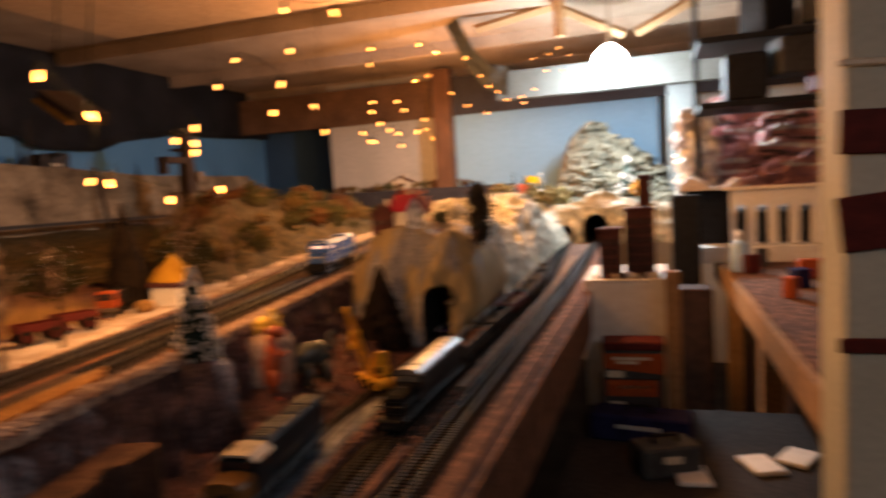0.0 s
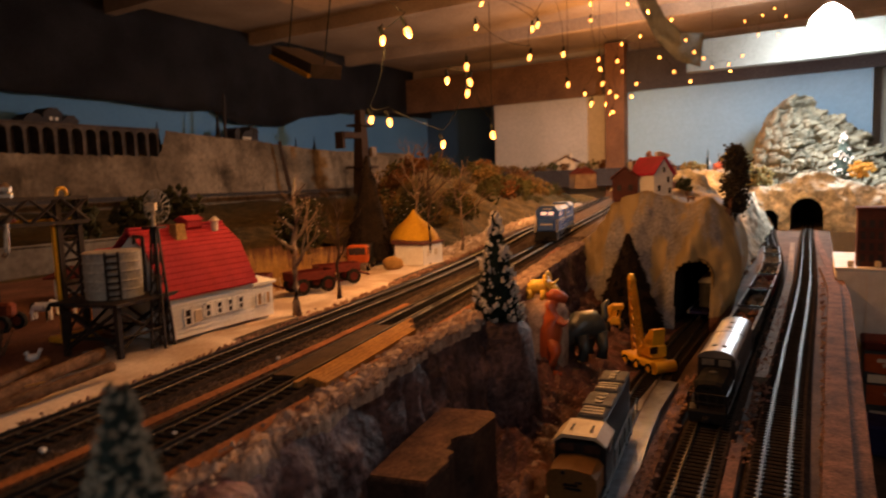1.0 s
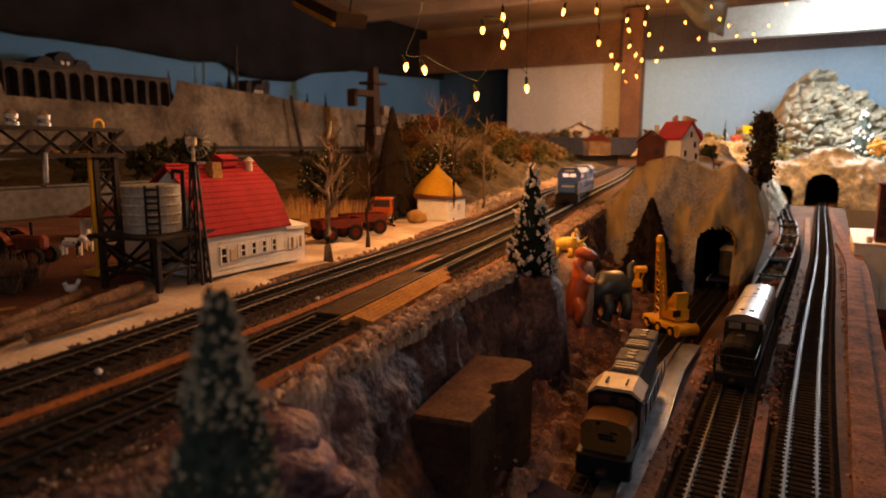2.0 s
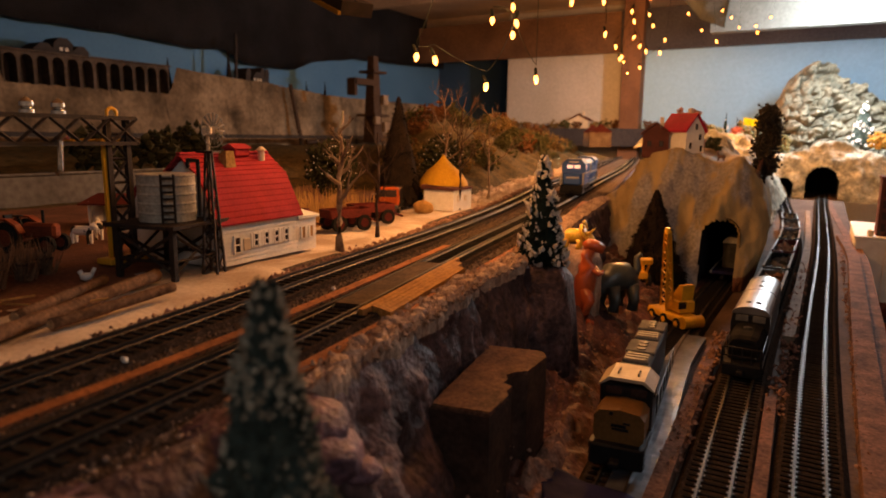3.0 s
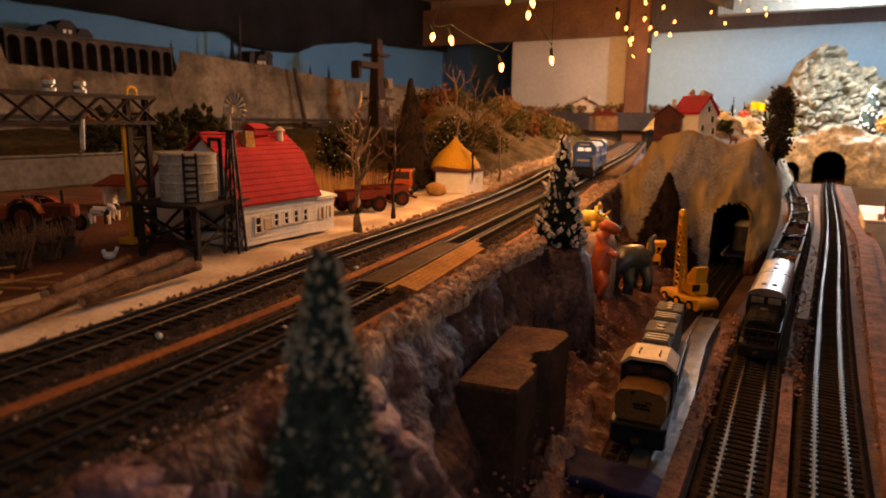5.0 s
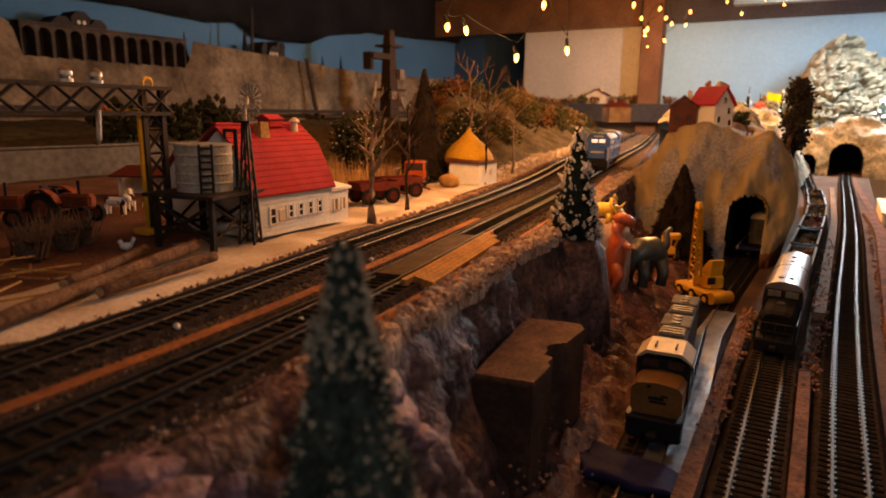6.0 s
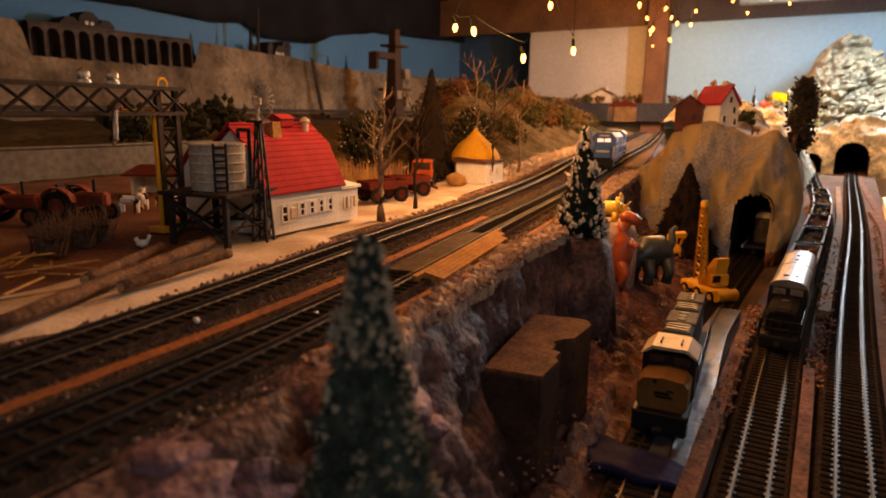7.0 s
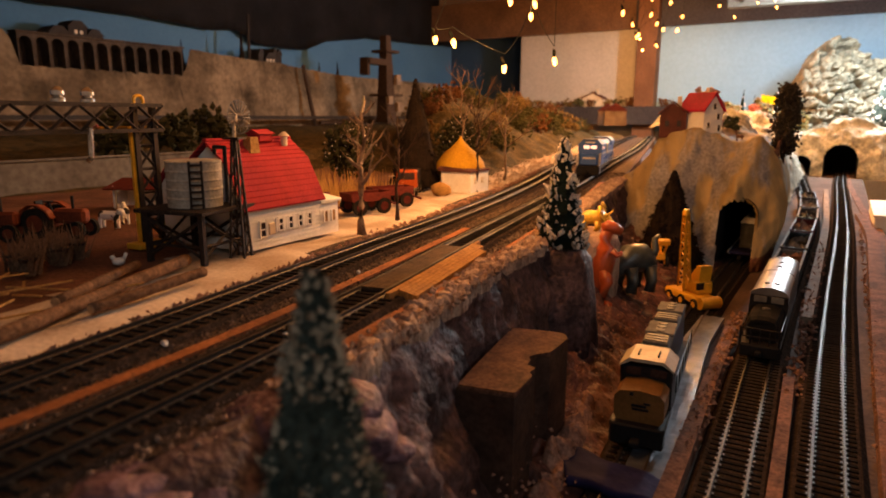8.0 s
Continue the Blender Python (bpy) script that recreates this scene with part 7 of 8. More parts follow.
for i in range(26):
    y = 0.10 + 0.20 * i / 25
    k = (i * 5 % 7) / 6
    r = 0.006 + 0.008 * ((i * 3) % 5) / 4
    bm = bmesh.new()
    bmesh.ops.create_icosphere(bm, subdivisions=3, radius=r)
    for v in bm.verts:
        q = v.co * 70 + Vector((i * 3.1, 0, 0))
        v.co = Vector((v.co.x * 1.25, v.co.y * 1.4, v.co.z * 0.7)) * (1 + 0.45 * fbm(q.x, q.y, q.z, 4))
    ob = tagged(part("mauve_rock", bm, M["mauve"], smooth=True), "rough mauve plaster rock on the cliff shoulder", "rock", "mauve rocks of the cliff")
    ob.matrix_basis = pose(curve_at(CLIFF, y) + 0.001 + 0.020 * k, y, 0.097 - 0.020 * k, 0, 0, 40 * i)
# soil ledge under the mustard toy
bm = bmesh.new()
lathe(bm, (-0.372, 0.728, 0.0745), [(0.036, -0.06), (0.033, -0.03), (0.031, 0), (0.028, 0.011), (0.020, 0.0135)], 26)
for v in bm.verts:
    v.co += Vector((1, 0.6, 0.1)) * 0.005 * fbm(v.co.x * 60, v.co.y * 60, v.co.z * 60)
tagged(part("ground_ledge", bm, M["rubble"], smooth=True), "pale plaster ledge beside the snowy fir", "rock", kind="structure")
for x, y, r in ((-0.394, 0.281, 0.0014), (-0.36, 0.315, 0.0012), (-0.405, 0.42, 0.0012)):
    bm = bmesh.new()
    bmesh.ops.create_icosphere(bm, subdivisions=2, radius=r)
    for v in bm.verts:
        v.co *= 1 + 0.3 * fbm(*(v.co * 500))
    tagged(part("white_pebble", bm, M["flock"]), "small white pebble on the ballast", "pebble", "white pebbles").matrix_basis = pose(x, y, ZM - 0.001)

# ---- far end: rocks and tunnels ----
def ridge_shape(u, v):
    x = -0.47 + 0.60 * u
    top = 0.135 + 0.055 * math.exp(-((x + 0.15) / 0.1) ** 2) + 0.012 * fbm(x * 14, 0, 2)
    if v < 0.7:
        k = v / 0.7
        z, y = -0.012 + (top + 0.012) * k, 2.74 + 0.06 * k * k
    else:
        k = (v - 0.7) / 0.3
        z, y = top - 0.02 * k, 2.80 + 0.35 * k
    n = noise.ridged_multi_fractal(Vector((x * 16, y * 16, z * 16)), 0.9, 2.1, 4, 1.0, 2.0) * 0.012
    return (x, y - n, z + 0.4 * n * min(1, 5 * v))


ridge = thing("tunnel_ridge", pose(0, 0, 0), "pale yellowish foam rock ridge with two dark tunnels", "rock ridge")
bm = bmesh.new()
holed_sheet(bm, 130, 70, ridge_shape, lambda c: c.y < 2.82 and (in_arch(c, -0.171, 0.1, 0.055) or in_arch(c, -0.288, 0.062, 0.032)))
part("rock_face", bm, M["pale_rock"], ridge, smooth=True)
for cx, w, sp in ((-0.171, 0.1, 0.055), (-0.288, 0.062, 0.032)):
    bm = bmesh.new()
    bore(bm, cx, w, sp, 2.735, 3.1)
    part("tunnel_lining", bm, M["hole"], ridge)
CRAGTOP = [(-0.62, 0.16), (-0.5, 0.17), (-0.43, 0.22), (-0.40, 0.37), (-0.36, 0.46), (-0.30, 0.515), (-0.26, 0.53), (-0.2, 0.515), (-0.15, 0.47), (-0.08, 0.43), (-0.02, 0.38), (0.06, 0.30), (0.16, 0.22)]


def crag(u, v):
    x = -0.62 + 0.78 * u
    top = float(np.interp(x, [a for a, _ in CRAGTOP], [b for _, b in CRAGTOP]))
    z = 0.10 + (top - 0.10) * v
    y = 3.22 + 0.38 * v ** 1.2
    q = Vector((x * 22 + 0.7 * fbm(x * 6, z * 6, 1), y * 7, z * 31 + 0.7 * fbm(z * 6, x * 6, 5)))
    dist, near = noise.voronoi(q)
    stone = noise.cell(near[0] * 7.3) * 0.024 + 0.022 * min(1.0, (dist[1] - dist[0]) * 3.0)
    n = stone + 0.02 * noise.ridged_multi_fractal(Vector((x * 9, y * 7, z * 9)), 0.9, 2.1, 5, 1.0, 2.0) + 0.018 * fbm(x * 30, y * 10, z * 30, 4)
    return (x + 0.4 * n, y - n, z + 0.3 * n)


bm = bmesh.new()
sheet(bm, 260, 150, crag)
tagged(part("rock_mountain", bm, M["far_rock"], smooth=False), "pale craggy foam rock mountain with grey-green shadows", "rock mountain")


def pale_slope(u, v):
    y = 1.42 + 1.36 * v
    x = -0.50 + 0.235 * u - 0.02 * v
    z = 0.18 * math.sin(min(1, (1 - u) * 1.9 + 0.05) * math.pi / 2) * (0.85 + 0.25 * math.sin(y * 9)) - 0.006
    n = noise.ridged_multi_fractal(Vector((x * 20, y * 12, z * 20)), 0.9, 2.1, 4, 1.0, 2.0) * 0.014
    return (x + n * 0.6, y - n * 0.3, z + n * min(1, 4 * (1 - u)))


bm = bmesh.new()
sheet(bm, 50, 150, pale_slope)
tagged(part("pale_rock_slope", bm, M["pale_rock"], smooth=True), "pale yellow rocky slope behind the tunnel hill", "rock slope")
brush_tree("frosted_fir", (-0.055, 3.12, 0.175), 0.17, 0.055, M["needle_pale"], 0.12, "frosted blue-green fir on the ridge", n=2200)
AUT = mat("orange_foam", (0.5, 0.24, 0.04), (0.34, 0.17, 0.04), 80, 400, 0.9, 0.5)
bush("orange_tree", (-0.005, 2.92, 0.165), 0.042, AUT, "round orange autumn foam tree", "tree", 120)
for x, y, z, h in ((-0.505, 2.82, 0.20, 0.16), (-0.468, 2.84, 0.20, 0.14), (-0.395, 2.83, 0.20, 0.15), (-0.52, 2.9, 0.19, 0.14)):
    brush_tree("cypress", (x, y, z - 0.06), h, 0.016, M["needle"], 0.1, "narrow dark green cypress on the rocks", "cypresses on the ridge", n=700)
OLIVE = mat("olive_brown_foam", (0.12, 0.12, 0.055), (0.2, 0.13, 0.05), 80, 400, 0.9, 0.5)
for x, y, z, r in ((-0.55, 2.8, 0.15, 0.06), (-0.45, 2.86, 0.15, 0.06), (-0.36, 2.8, 0.14, 0.05), (-0.42, 2.62, 0.10, 0.05), (-0.33, 2.95, 0.13, 0.05)):
    bush("ridge_shrub", (x, y, z), r, OLIVE, "olive brown shrub on the pale rocks", "shrub", 110, 0.9, group="shrubs on the ridge")
t = thing("yellow_toy_flag", pose(-0.415, 2.76, 0.17) @ Matrix.Scale(0.75, 4), "bright yellow paper flag on a thin stick", "flag")
bm = bmesh.new()
rod(bm, (0, 0, 0), (0, 0, 0.14), 0.002)
part("stick", bm, M["bark"], t)
bm = bmesh.new()
sheet(bm, 8, 5, lambda u, v: (-0.03 + 0.062 * u, 0.004 * math.sin(6 * u) - 0.01 * v, 0.105 + 0.035 * v - 0.012 * u))
bmesh.ops.solidify(bm, geom=bm.faces[:], thickness=0.001)
part("flag", bm, mat("lemon_yellow_paper", (0.85, 0.62, 0.03), (0.75, 0.5, 0.02), 40, 300, 0.6, 0.1), t)
bush("red_shrub", (-0.455, 2.72, 0.20), 0.026, mat("coral_foam", (0.55, 0.14, 0.08), (0.4, 0.1, 0.06), 80, 400, 0.9, 0.5), "small coral red shrub on the rocks", "shrub", 60)

# ---- left: scrub hill, shelf walls, arcade ----
def scrub_hill(u, v):
    y = 0.98 + 1.9 * v
    x0 = curve_at(SNOWEDGE, y) - 0.03
    x = x0 - 0.75 * u
    z = ZM - 0.004 + (0.165 - 0.05 * v) * math.sin(min(1.0, u * 1.7) * math.pi / 2) * math.sin(min(1, 3 * v + 0.05) * math.pi / 2) * max(0.05, min(1, ((x + 0.176) / (y - 0.12) + 0.74) / 0.14)) + 0.02 * fbm(x * 9, y * 9, 1, 5)
    return (x, y, z if u > 0.03 else ZM - 0.006)


bm = bmesh.new()
sheet(bm, 60, 100, scrub_hill)
tagged(part("ground_scrub_hill", bm, M["scrub"], smooth=True), "brown autumn scrub hill beside the upper track", "hill", kind="structure")
SCRUBS = [mat("rust_foam", (0.16, 0.075, 0.03), (0.09, 0.042, 0.018), 60, 300, 0.95, 0.5, grain=0.4), mat("ochre_foam", (0.22, 0.145, 0.05), (0.12, 0.08, 0.028), 60, 300, 0.95, 0.5, grain=0.4), mat("moss_foam", (0.09, 0.085, 0.035), (0.05, 0.05, 0.02), 60, 300, 0.95, 0.5, grain=0.4)]
for i in range(170):
    y = random.uniform(1.0, 2.7)
    u = random.uniform(0.08, 0.95)
    x, yy, z = scrub_hill(u, (y - 0.98) / 1.9)
    if (x + 0.176) / (yy - 0.12) < -0.66:
        continue
    r = random.uniform(0.018, 0.045)
    bush("scrub_bush", (x, yy, z - 0.004), r, SCRUBS[i % 3], "rounded autumn-coloured foam bush", n=120, flat=0.75, fine=0.62, group="autumn scrub bushes")
rows = []
for _ in range(2600):
    y = random.uniform(0.9, 2.4)
    x0 = curve_at(SNOWEDGE, y)
    x = x0 - random.random() ** 2 * 0.08
    rows.append(((x, y, ZM - 0.002), random.uniform(0.001, 0.006)))
tagged(clumps("snow_lumps", rows, M["snow"]), "snowy plaster lumps along the scrub hill", "snow", kind="stuff")
for x, y, z, w in ((-0.955, 2.72, 0.19, 0.085), (-1.02, 2.82, 0.19, 0.07)):
    t = thing("red_shed", pose(x, y, z - 0.03, 0, 0, 20), "small pale shed with red and white roof", "shed", "far sheds")
    bm = bmesh.new()
    box(bm, (0, 0, 0.03), (w, 0.06, 0.06))
    part("wall", bm, M["tanboard"], t)
    bm = bmesh.new()
    prism(bm, [(-w * 0.55, 0.058), (w * 0.55, 0.058), (0, 0.09)], -0.034, 0.034, "y")
    part("roof", bm, M["red"], t)

bm = bmesh.new()
box(bm, (-0.985, 0.46, 0.1205), (0.006, 0.62, 0.037))
tagged(part("low_board_wall", bm, M["greyboard"]), "pale grey board behind the farm field", "board")
bm = bmesh.new()
rod(bm, (-0.982, 0.15, 0.142), (-0.982, 0.77, 0.1415), 0.0018, n=10)
tagged(part("grey_pipe", bm, M["greyboard"]), "thin grey pipe along the top of the board", "pipe")
for x, y, z, r in ((-1.16, 0.86, 0.125, 0.045), (-1.15, 0.74, 0.125, 0.045), (-1.3, 1.05, 0.13, 0.05)):
    bush("dark_bush", (x, y, z), r, M["leaf_dark"], "round dark bush on the brown terrace", n=120, flat=0.85, group="dark bushes on the terrace")
bm = bmesh.new()
box(bm, (-2.40, 2.1, 0.185), (0.03, 3.4, 0.016))
tagged(part("terrace_ledge", bm, M["girder"]), "dark ledge at the foot of the rock wall", "ledge")


ARCADE = mat("sooty_stone", (0.10, 0.075, 0.06), (0.05, 0.04, 0.034), 9, 60, 0.9, 0.5, grain=0.3, depth=0.004)


def arcade():
    t = thing("stone_viaduct", pose(-2.575, 0, 0.352), "dark grey stone viaduct with a row of arches", "viaduct")
    n, y0, pitch, h, w = 12, 1.302, 0.0535, 0.112, 0.0415
    for i in range(n):
        c = y0 + (i + 0.5) * pitch
        bm = bmesh.new()
        a = [(c - w / 2, 0), (c - w / 2, 0.082)] + [(c - w / 2 * math.cos(math.pi * k / 10), 0.082 + w / 2 * math.sin(math.pi * k / 10)) for k in range(1, 10)] + [(c + w / 2, 0.082), (c + w / 2, 0)]
        outline = [(c - pitch / 2, 0)] + a + [(c + pitch / 2, 0), (c + pitch / 2, h), (c - pitch / 2, h)]
        f = [bm.verts.new((0.02, u, v)) for u, v in outline]
        g = [bm.verts.new((-0.03, u, v)) for u, v in outline]
        m = len(f)
        for j in range(m):
            bm.faces.new((f[j], g[j], g[(j + 1) % m], f[(j + 1) % m]))
        for s in (f, g):
            # left pier, right pier, and the spandrel as a fan of quads
            k = len(a)
            bm.faces.new((s[0], s[1], s[2], s[m - 1]))
            bm.faces.new((s[k], s[k + 1], s[m - 2], s[k - 1]))
            half = 1 + k // 2
            for j in range(2, half):
                bm.faces.new((s[j], s[j + 1], s[m - 1]))
            for j in range(half, k - 1):
                bm.faces.new((s[j], s[j + 1], s[m - 2]))
            bm.faces.new((s[half], s[m - 2], s[m - 1]))
        part("arch_bay", bm, ARCADE, t)
    bm = bmesh.new()
    box(bm, (0, y0 + n * pitch / 2, h + 0.004), (0.056, n * pitch + 0.01, 0.006))
    part("coping", bm, ARCADE, t)
    # near-black board added for the shade in the arch openings
    bm = bmesh.new()
    box(bm, (-0.036, y0 + n * pitch / 2, 0.055), (0.01, n * pitch, 0.11))
    part("shade_backing", bm, M["valance"], t)


arcade()
DARKH = mat("dark_slate_house", (0.05, 0.045, 0.045), (0.035, 0.03, 0.03), 20, 200, 0.8, 0.2)


def silhouette_house(name, y, z, blocks, lit, label):
    t = thing(name, pose(-2.66, y, z - 0.0), label, "house", "houses above the rock wall")
    bm = bmesh.new()
    for yy, w, h in blocks:
        box(bm, (0, yy, h / 2), (0.08, w, h))
    part("wall", bm, DARKH, t)
    for yy, w, h in blocks:
        bm = bmesh.new()
        prism(bm, [(yy - w * 0.58, h), (yy + w * 0.58, h), (yy + w * 0.2, h + 0.025), (yy - w * 0.2, h + 0.025)], -0.045, 0.045, "x")
        part("roof", bm, DARKH, t)
    for yy, zz in lit:
        bm = bmesh.new()
        box(bm, (0.041, yy, zz), (0.002, 0.010, 0.012))
        part("window", bm, M["cream"], t, "small pale window")


silhouette_house("dark_mansion", 1.55, 0.36, [(0, 0.07, 0.148), (-0.07, 0.07, 0.123), (0.065, 0.06, 0.125)], [(-0.012, 0.111), (0.008, 0.111), (-0.008, 0.133), (0.012, 0.133), (-0.07, 0.107), (0.06, 0.107), (0.075, 0.107), (-0.055, 0.107)], "dark slate mansion with small pale windows")
silhouette_house("pale_manor", 2.5, 0.41, [(-0.06, 0.03, 0.075), (0, 0.06, 0.06), (0.06, 0.03, 0.08), (0.03, 0.025, 0.085)], [(-0.02, 0.05), (0.0, 0.05), (0.02, 0.05), (0.0, 0.038)], "small manor with several turrets and white trim")
for y, z, h, r in ((2.32, 0.355, 0.23, 0.026), (1.99, 0.355, 0.16, 0.02), (2.85, 0.355, 0.13, 0.016), (3.0, 0.355, 0.14, 0.016)):
    brush_tree("cypress", (-2.62, y, z), h, r, M["needle_brown"], 0, "narrow dark cypress above the rock wall", "cypresses above the rock wall", n=600)
bm = bmesh.new()
rod(bm, (-2.62, 2.36, 0.34), (-2.62, 2.37, 0.66), 0.009, 0.007, 8)
tagged(part("tall_pole", bm, M["girder"]), "tall dark pole above the rock wall", "pole")
bm = bmesh.new()
rod(bm, (-2.44, 2.62, 0.10), (-2.5, 2.60, 0.44), 0.012, 0.01, 8)
rod(bm, (-2.42, 2.62, 0.16), (-2.42, 2.78, 0.16), 0.01, n=8)
tagged(part("dead_tree_trunk", bm, M["bark_dark"]), "dark bare trunk leaning on the rock wall", "tree trunk")
t = thing("coaling_tower", pose(-2.25, 2.95, 0.16), "dark brown wooden tower with an overhanging top", "tower")
bm = bmesh.new()
box(bm, (0, 0, 0.22), (0.075, 0.08, 0.44), taper=(0.5, 0.5))
box(bm, (0, 0, 0.14), (0.12, 0.13, 0.012))
box(bm, (0, 0, 0.36), (0.10, 0.11, 0.012))
part("shaft", bm, M["bark_dark"], t)
bm = bmesh.new()
box(bm, (0.0, -0.09, 0.305), (0.05, 0.18, 0.03))
box(bm, (0.0, -0.175, 0.275), (0.05, 0.02, 0.08))
part("loading_arm", bm, M["bark_dark"], t)
for y, z in ((0.04, 0.22), (-0.03, 0.12), (0.05, 0.08)):
    bm = bmesh.new()
    box(bm, (0.045, y, z), (0.02, 0.04, 0.05))
    part("pale_panel", bm, M["tanboard"], t)
# Added sheet: its wavy lower edge follows the dark, shaded part of the wall.
def shade_sheet(u, v):
    y = -1.9 + 6.4 * u
    low = float(np.interp(y, [0, 1.4, 1.9, 2.25, 2.42, 2.52, 2.9, 3.02, 3.4, 4.5], [0.60, 0.60, 0.598, 0.585, 0.60, 0.545, 0.545, 0.60, 0.66, 0.70])) + 0.008 * fbm(y * 5, 0, 4)
    return (-2.745 + 0.012 * math.sin(y * 23 + 2 * math.sin(y * 5)) * (1 - v), y, low + (1.02 - low) * v)


bm = bmesh.new()
sheet(bm, 240, 8, shade_sheet)
bmesh.ops.solidify(bm, geom=bm.faces[:], thickness=0.004)
tagged(part("shade_sheet", bm, M["drape"], smooth=True), "near-black sheet added for the shaded wall above the painted evening sky", "drape", kind="structure")
bm = bmesh.new()
box(bm, (-2.51, 4.55, 0.45), (0.58, 0.02, 0.62))
tagged(part("backdrop_2", bm, M["midnight"]), "second blue sky board in the far corner", "backdrop", kind="structure")
bm = bmesh.new()
box(bm, (-1.62, 4.26, 0.45), (0.92, 0.02, 1.1))
tagged(part("wall_corner", bm, mat("dim_corner_plaster", (0.50, 0.46, 0.41), (0.43, 0.40, 0.35), 3, 90, 0.85, 0.2, grain=0.1)), "pale plaster wall of the far corner", "wall", kind="structure")
bm = bmesh.new()
box(bm, (-1.21, 4.15, 0.35), (0.115, 0.10, 1.3))
tagged(part("brown_post", bm, M["brown_post"]), "square brown wooden post in the far corner", "post", kind="structure")
bm = bmesh.new()
box(bm, (-1.5, 4.3, 0.24), (1.5, 0.5, 0.03))
box(bm, (-1.5, 4.05, 0.20), (1.5, 0.02, 0.1))
tagged(part("far_shelf", bm, M["valance"]), "dark painted shelf in the far corner", "shelf")
for i in range(14):
    bush("shelf_shrub", (-2.0 + i * 0.075, 4.2 + 0.05 * math.sin(i), 0.25), random.uniform(0.03, 0.055), SCRUBS[i % 3], "brown foam shrub on the far shelf", n=40, flat=0.7, group="shrubs on the far shelf")
cottage("far_house", pose(-1.55, 4.18, 0.255) @ Matrix.Scale(2.6, 4), 0.05, 0.03, 0.02, 0.012, M["cream"], M["brick"], "small far house with brown roof", [(-0.012, 0.01), (0.008, 0.01)])
bm = bmesh.new()
box(bm, (-0.1, 4.17, 0.83), (2.4, 0.03, 0.24))
tagged(part("valance_2", bm, M["valance"]), "dark board above the blue sky panel", "valance", kind="structure")

bm = bmesh.new()
box(bm, (-2.02, 4.19, 0.83), (1.5, 0.03, 0.24))
tagged(part("valance", bm, mat("brown_board", (0.17, 0.095, 0.055), (0.11, 0.062, 0.038), 6, 90, 0.85, 0.3)), "brown board above the pale corner wall", "valance", kind="structure")

# ---- ceiling timbers, lamp ----
bm = bmesh.new()
box(bm, (0.475, 3.25, 0.715), (2.25, 0.06, 0.13))
tagged(part("white_beam", bm, M["joist"]), "white painted beam across the room", "beam", kind="structure")
def plastic_curve(u, v):
    x = float(np.interp(v, [0, 0.28, 0.6, 0.82, 1], [-0.872, -0.835, -0.772, -0.686, -0.587])) + u * float(np.interp(v, [0, 0.5, 1], [0.09, 0.07, 0.03]))
    z = float(np.interp(v, [0, 0.28, 0.6, 0.82, 1], [1.02, 0.93, 0.80, 0.70, 0.657])) + u * float(np.interp(v, [0, 0.5, 1], [0.0, 0.05, 0.12]))
    return (x, 3.18 - 0.12 * u + 0.012 * fbm(u * 4, v * 9, 2), z)


bm = bmesh.new()
sheet(bm, 12, 60, plastic_curve)
bmesh.ops.solidify(bm, geom=bm.faces[:], thickness=0.004)
tagged(part("plastic_sheet", bm, M["joist"], smooth=True), "pale plastic sheet hanging in a curve from the ceiling", "plastic sheet")
for a, b in (((-0.7, 3.05, 0.95), (-0.35, 3.1, 1.02)), ((-0.35, 3.0, 1.0), (-0.05, 3.1, 0.86)), ((-0.3, 2.9, 0.84), (-0.3, 2.9, 1.02)), ((0.0, 3.1, 0.86), (0.3, 3.1, 1.0))):
    bm = bmesh.new()
    rod(bm, a, b, 0.022, n=4)
    tagged(part("brace", bm, M["joist_wood"]), "raw wooden ceiling brace", "brace", kind="structure")
bm = bmesh.new()
box(bm, (-1.0, 0.6, 0.80), (1.25, 2.6, 0.012))
tagged(part("ceiling_panel", bm, mat("brown_ceiling_board", (0.52, 0.38, 0.27), (0.44, 0.32, 0.22), 3, 60, 0.8, 0.2, grain=0.1)), "brown ceiling board lit by the bulbs", "ceiling", kind="structure")
t = thing("work_lamp", pose(*LAMP), "bright white bulb in a clamp work lamp", "lamp")
bm = bmesh.new()
lathe(bm, (0, 0, -0.03), [(0.014, 0.075), (0.035, 0.06), (0.062, 0.035), (0.074, 0.0), (0.062, -0.04), (0.035, -0.066), (0.006, -0.074)], 20)
part("bulb", bm, glow("lit_white_bulb", (0.86, 0.97, 1.0), 40), t, smooth=True)
bm = bmesh.new()
lathe(bm, (0, 0, 0.045), [(0.014, 0), (0.014, 0.05), (0.006, 0.055)], 14)
rod(bm, (0, 0, 0.1), (0, 0, 0.29), 0.006)
part("socket", bm, M["chrome"], t)
t = thing("hanging_frame", pose(-0.84, 0.95, 0.40, 0, 20, -25), "small dark framed tray hung from the ceiling", "frame")
bm = bmesh.new()
box(bm, (0, 0, 0), (0.16, 0.05, 0.02))
part("tray", bm, M["girder"], t)
bm = bmesh.new()
box(bm, (0.0, -0.027, -0.008), (0.16, 0.005, 0.006))
part("edge", bm, M["dull_yellow"], t, "dull yellow edge")
bm = bmesh.new()
for x in (-0.07, 0.07):
    rod(bm, (x, 0, 0.01), (x, 0, 0.37), 0.0012)
part("cord", bm, M["wire"], t)

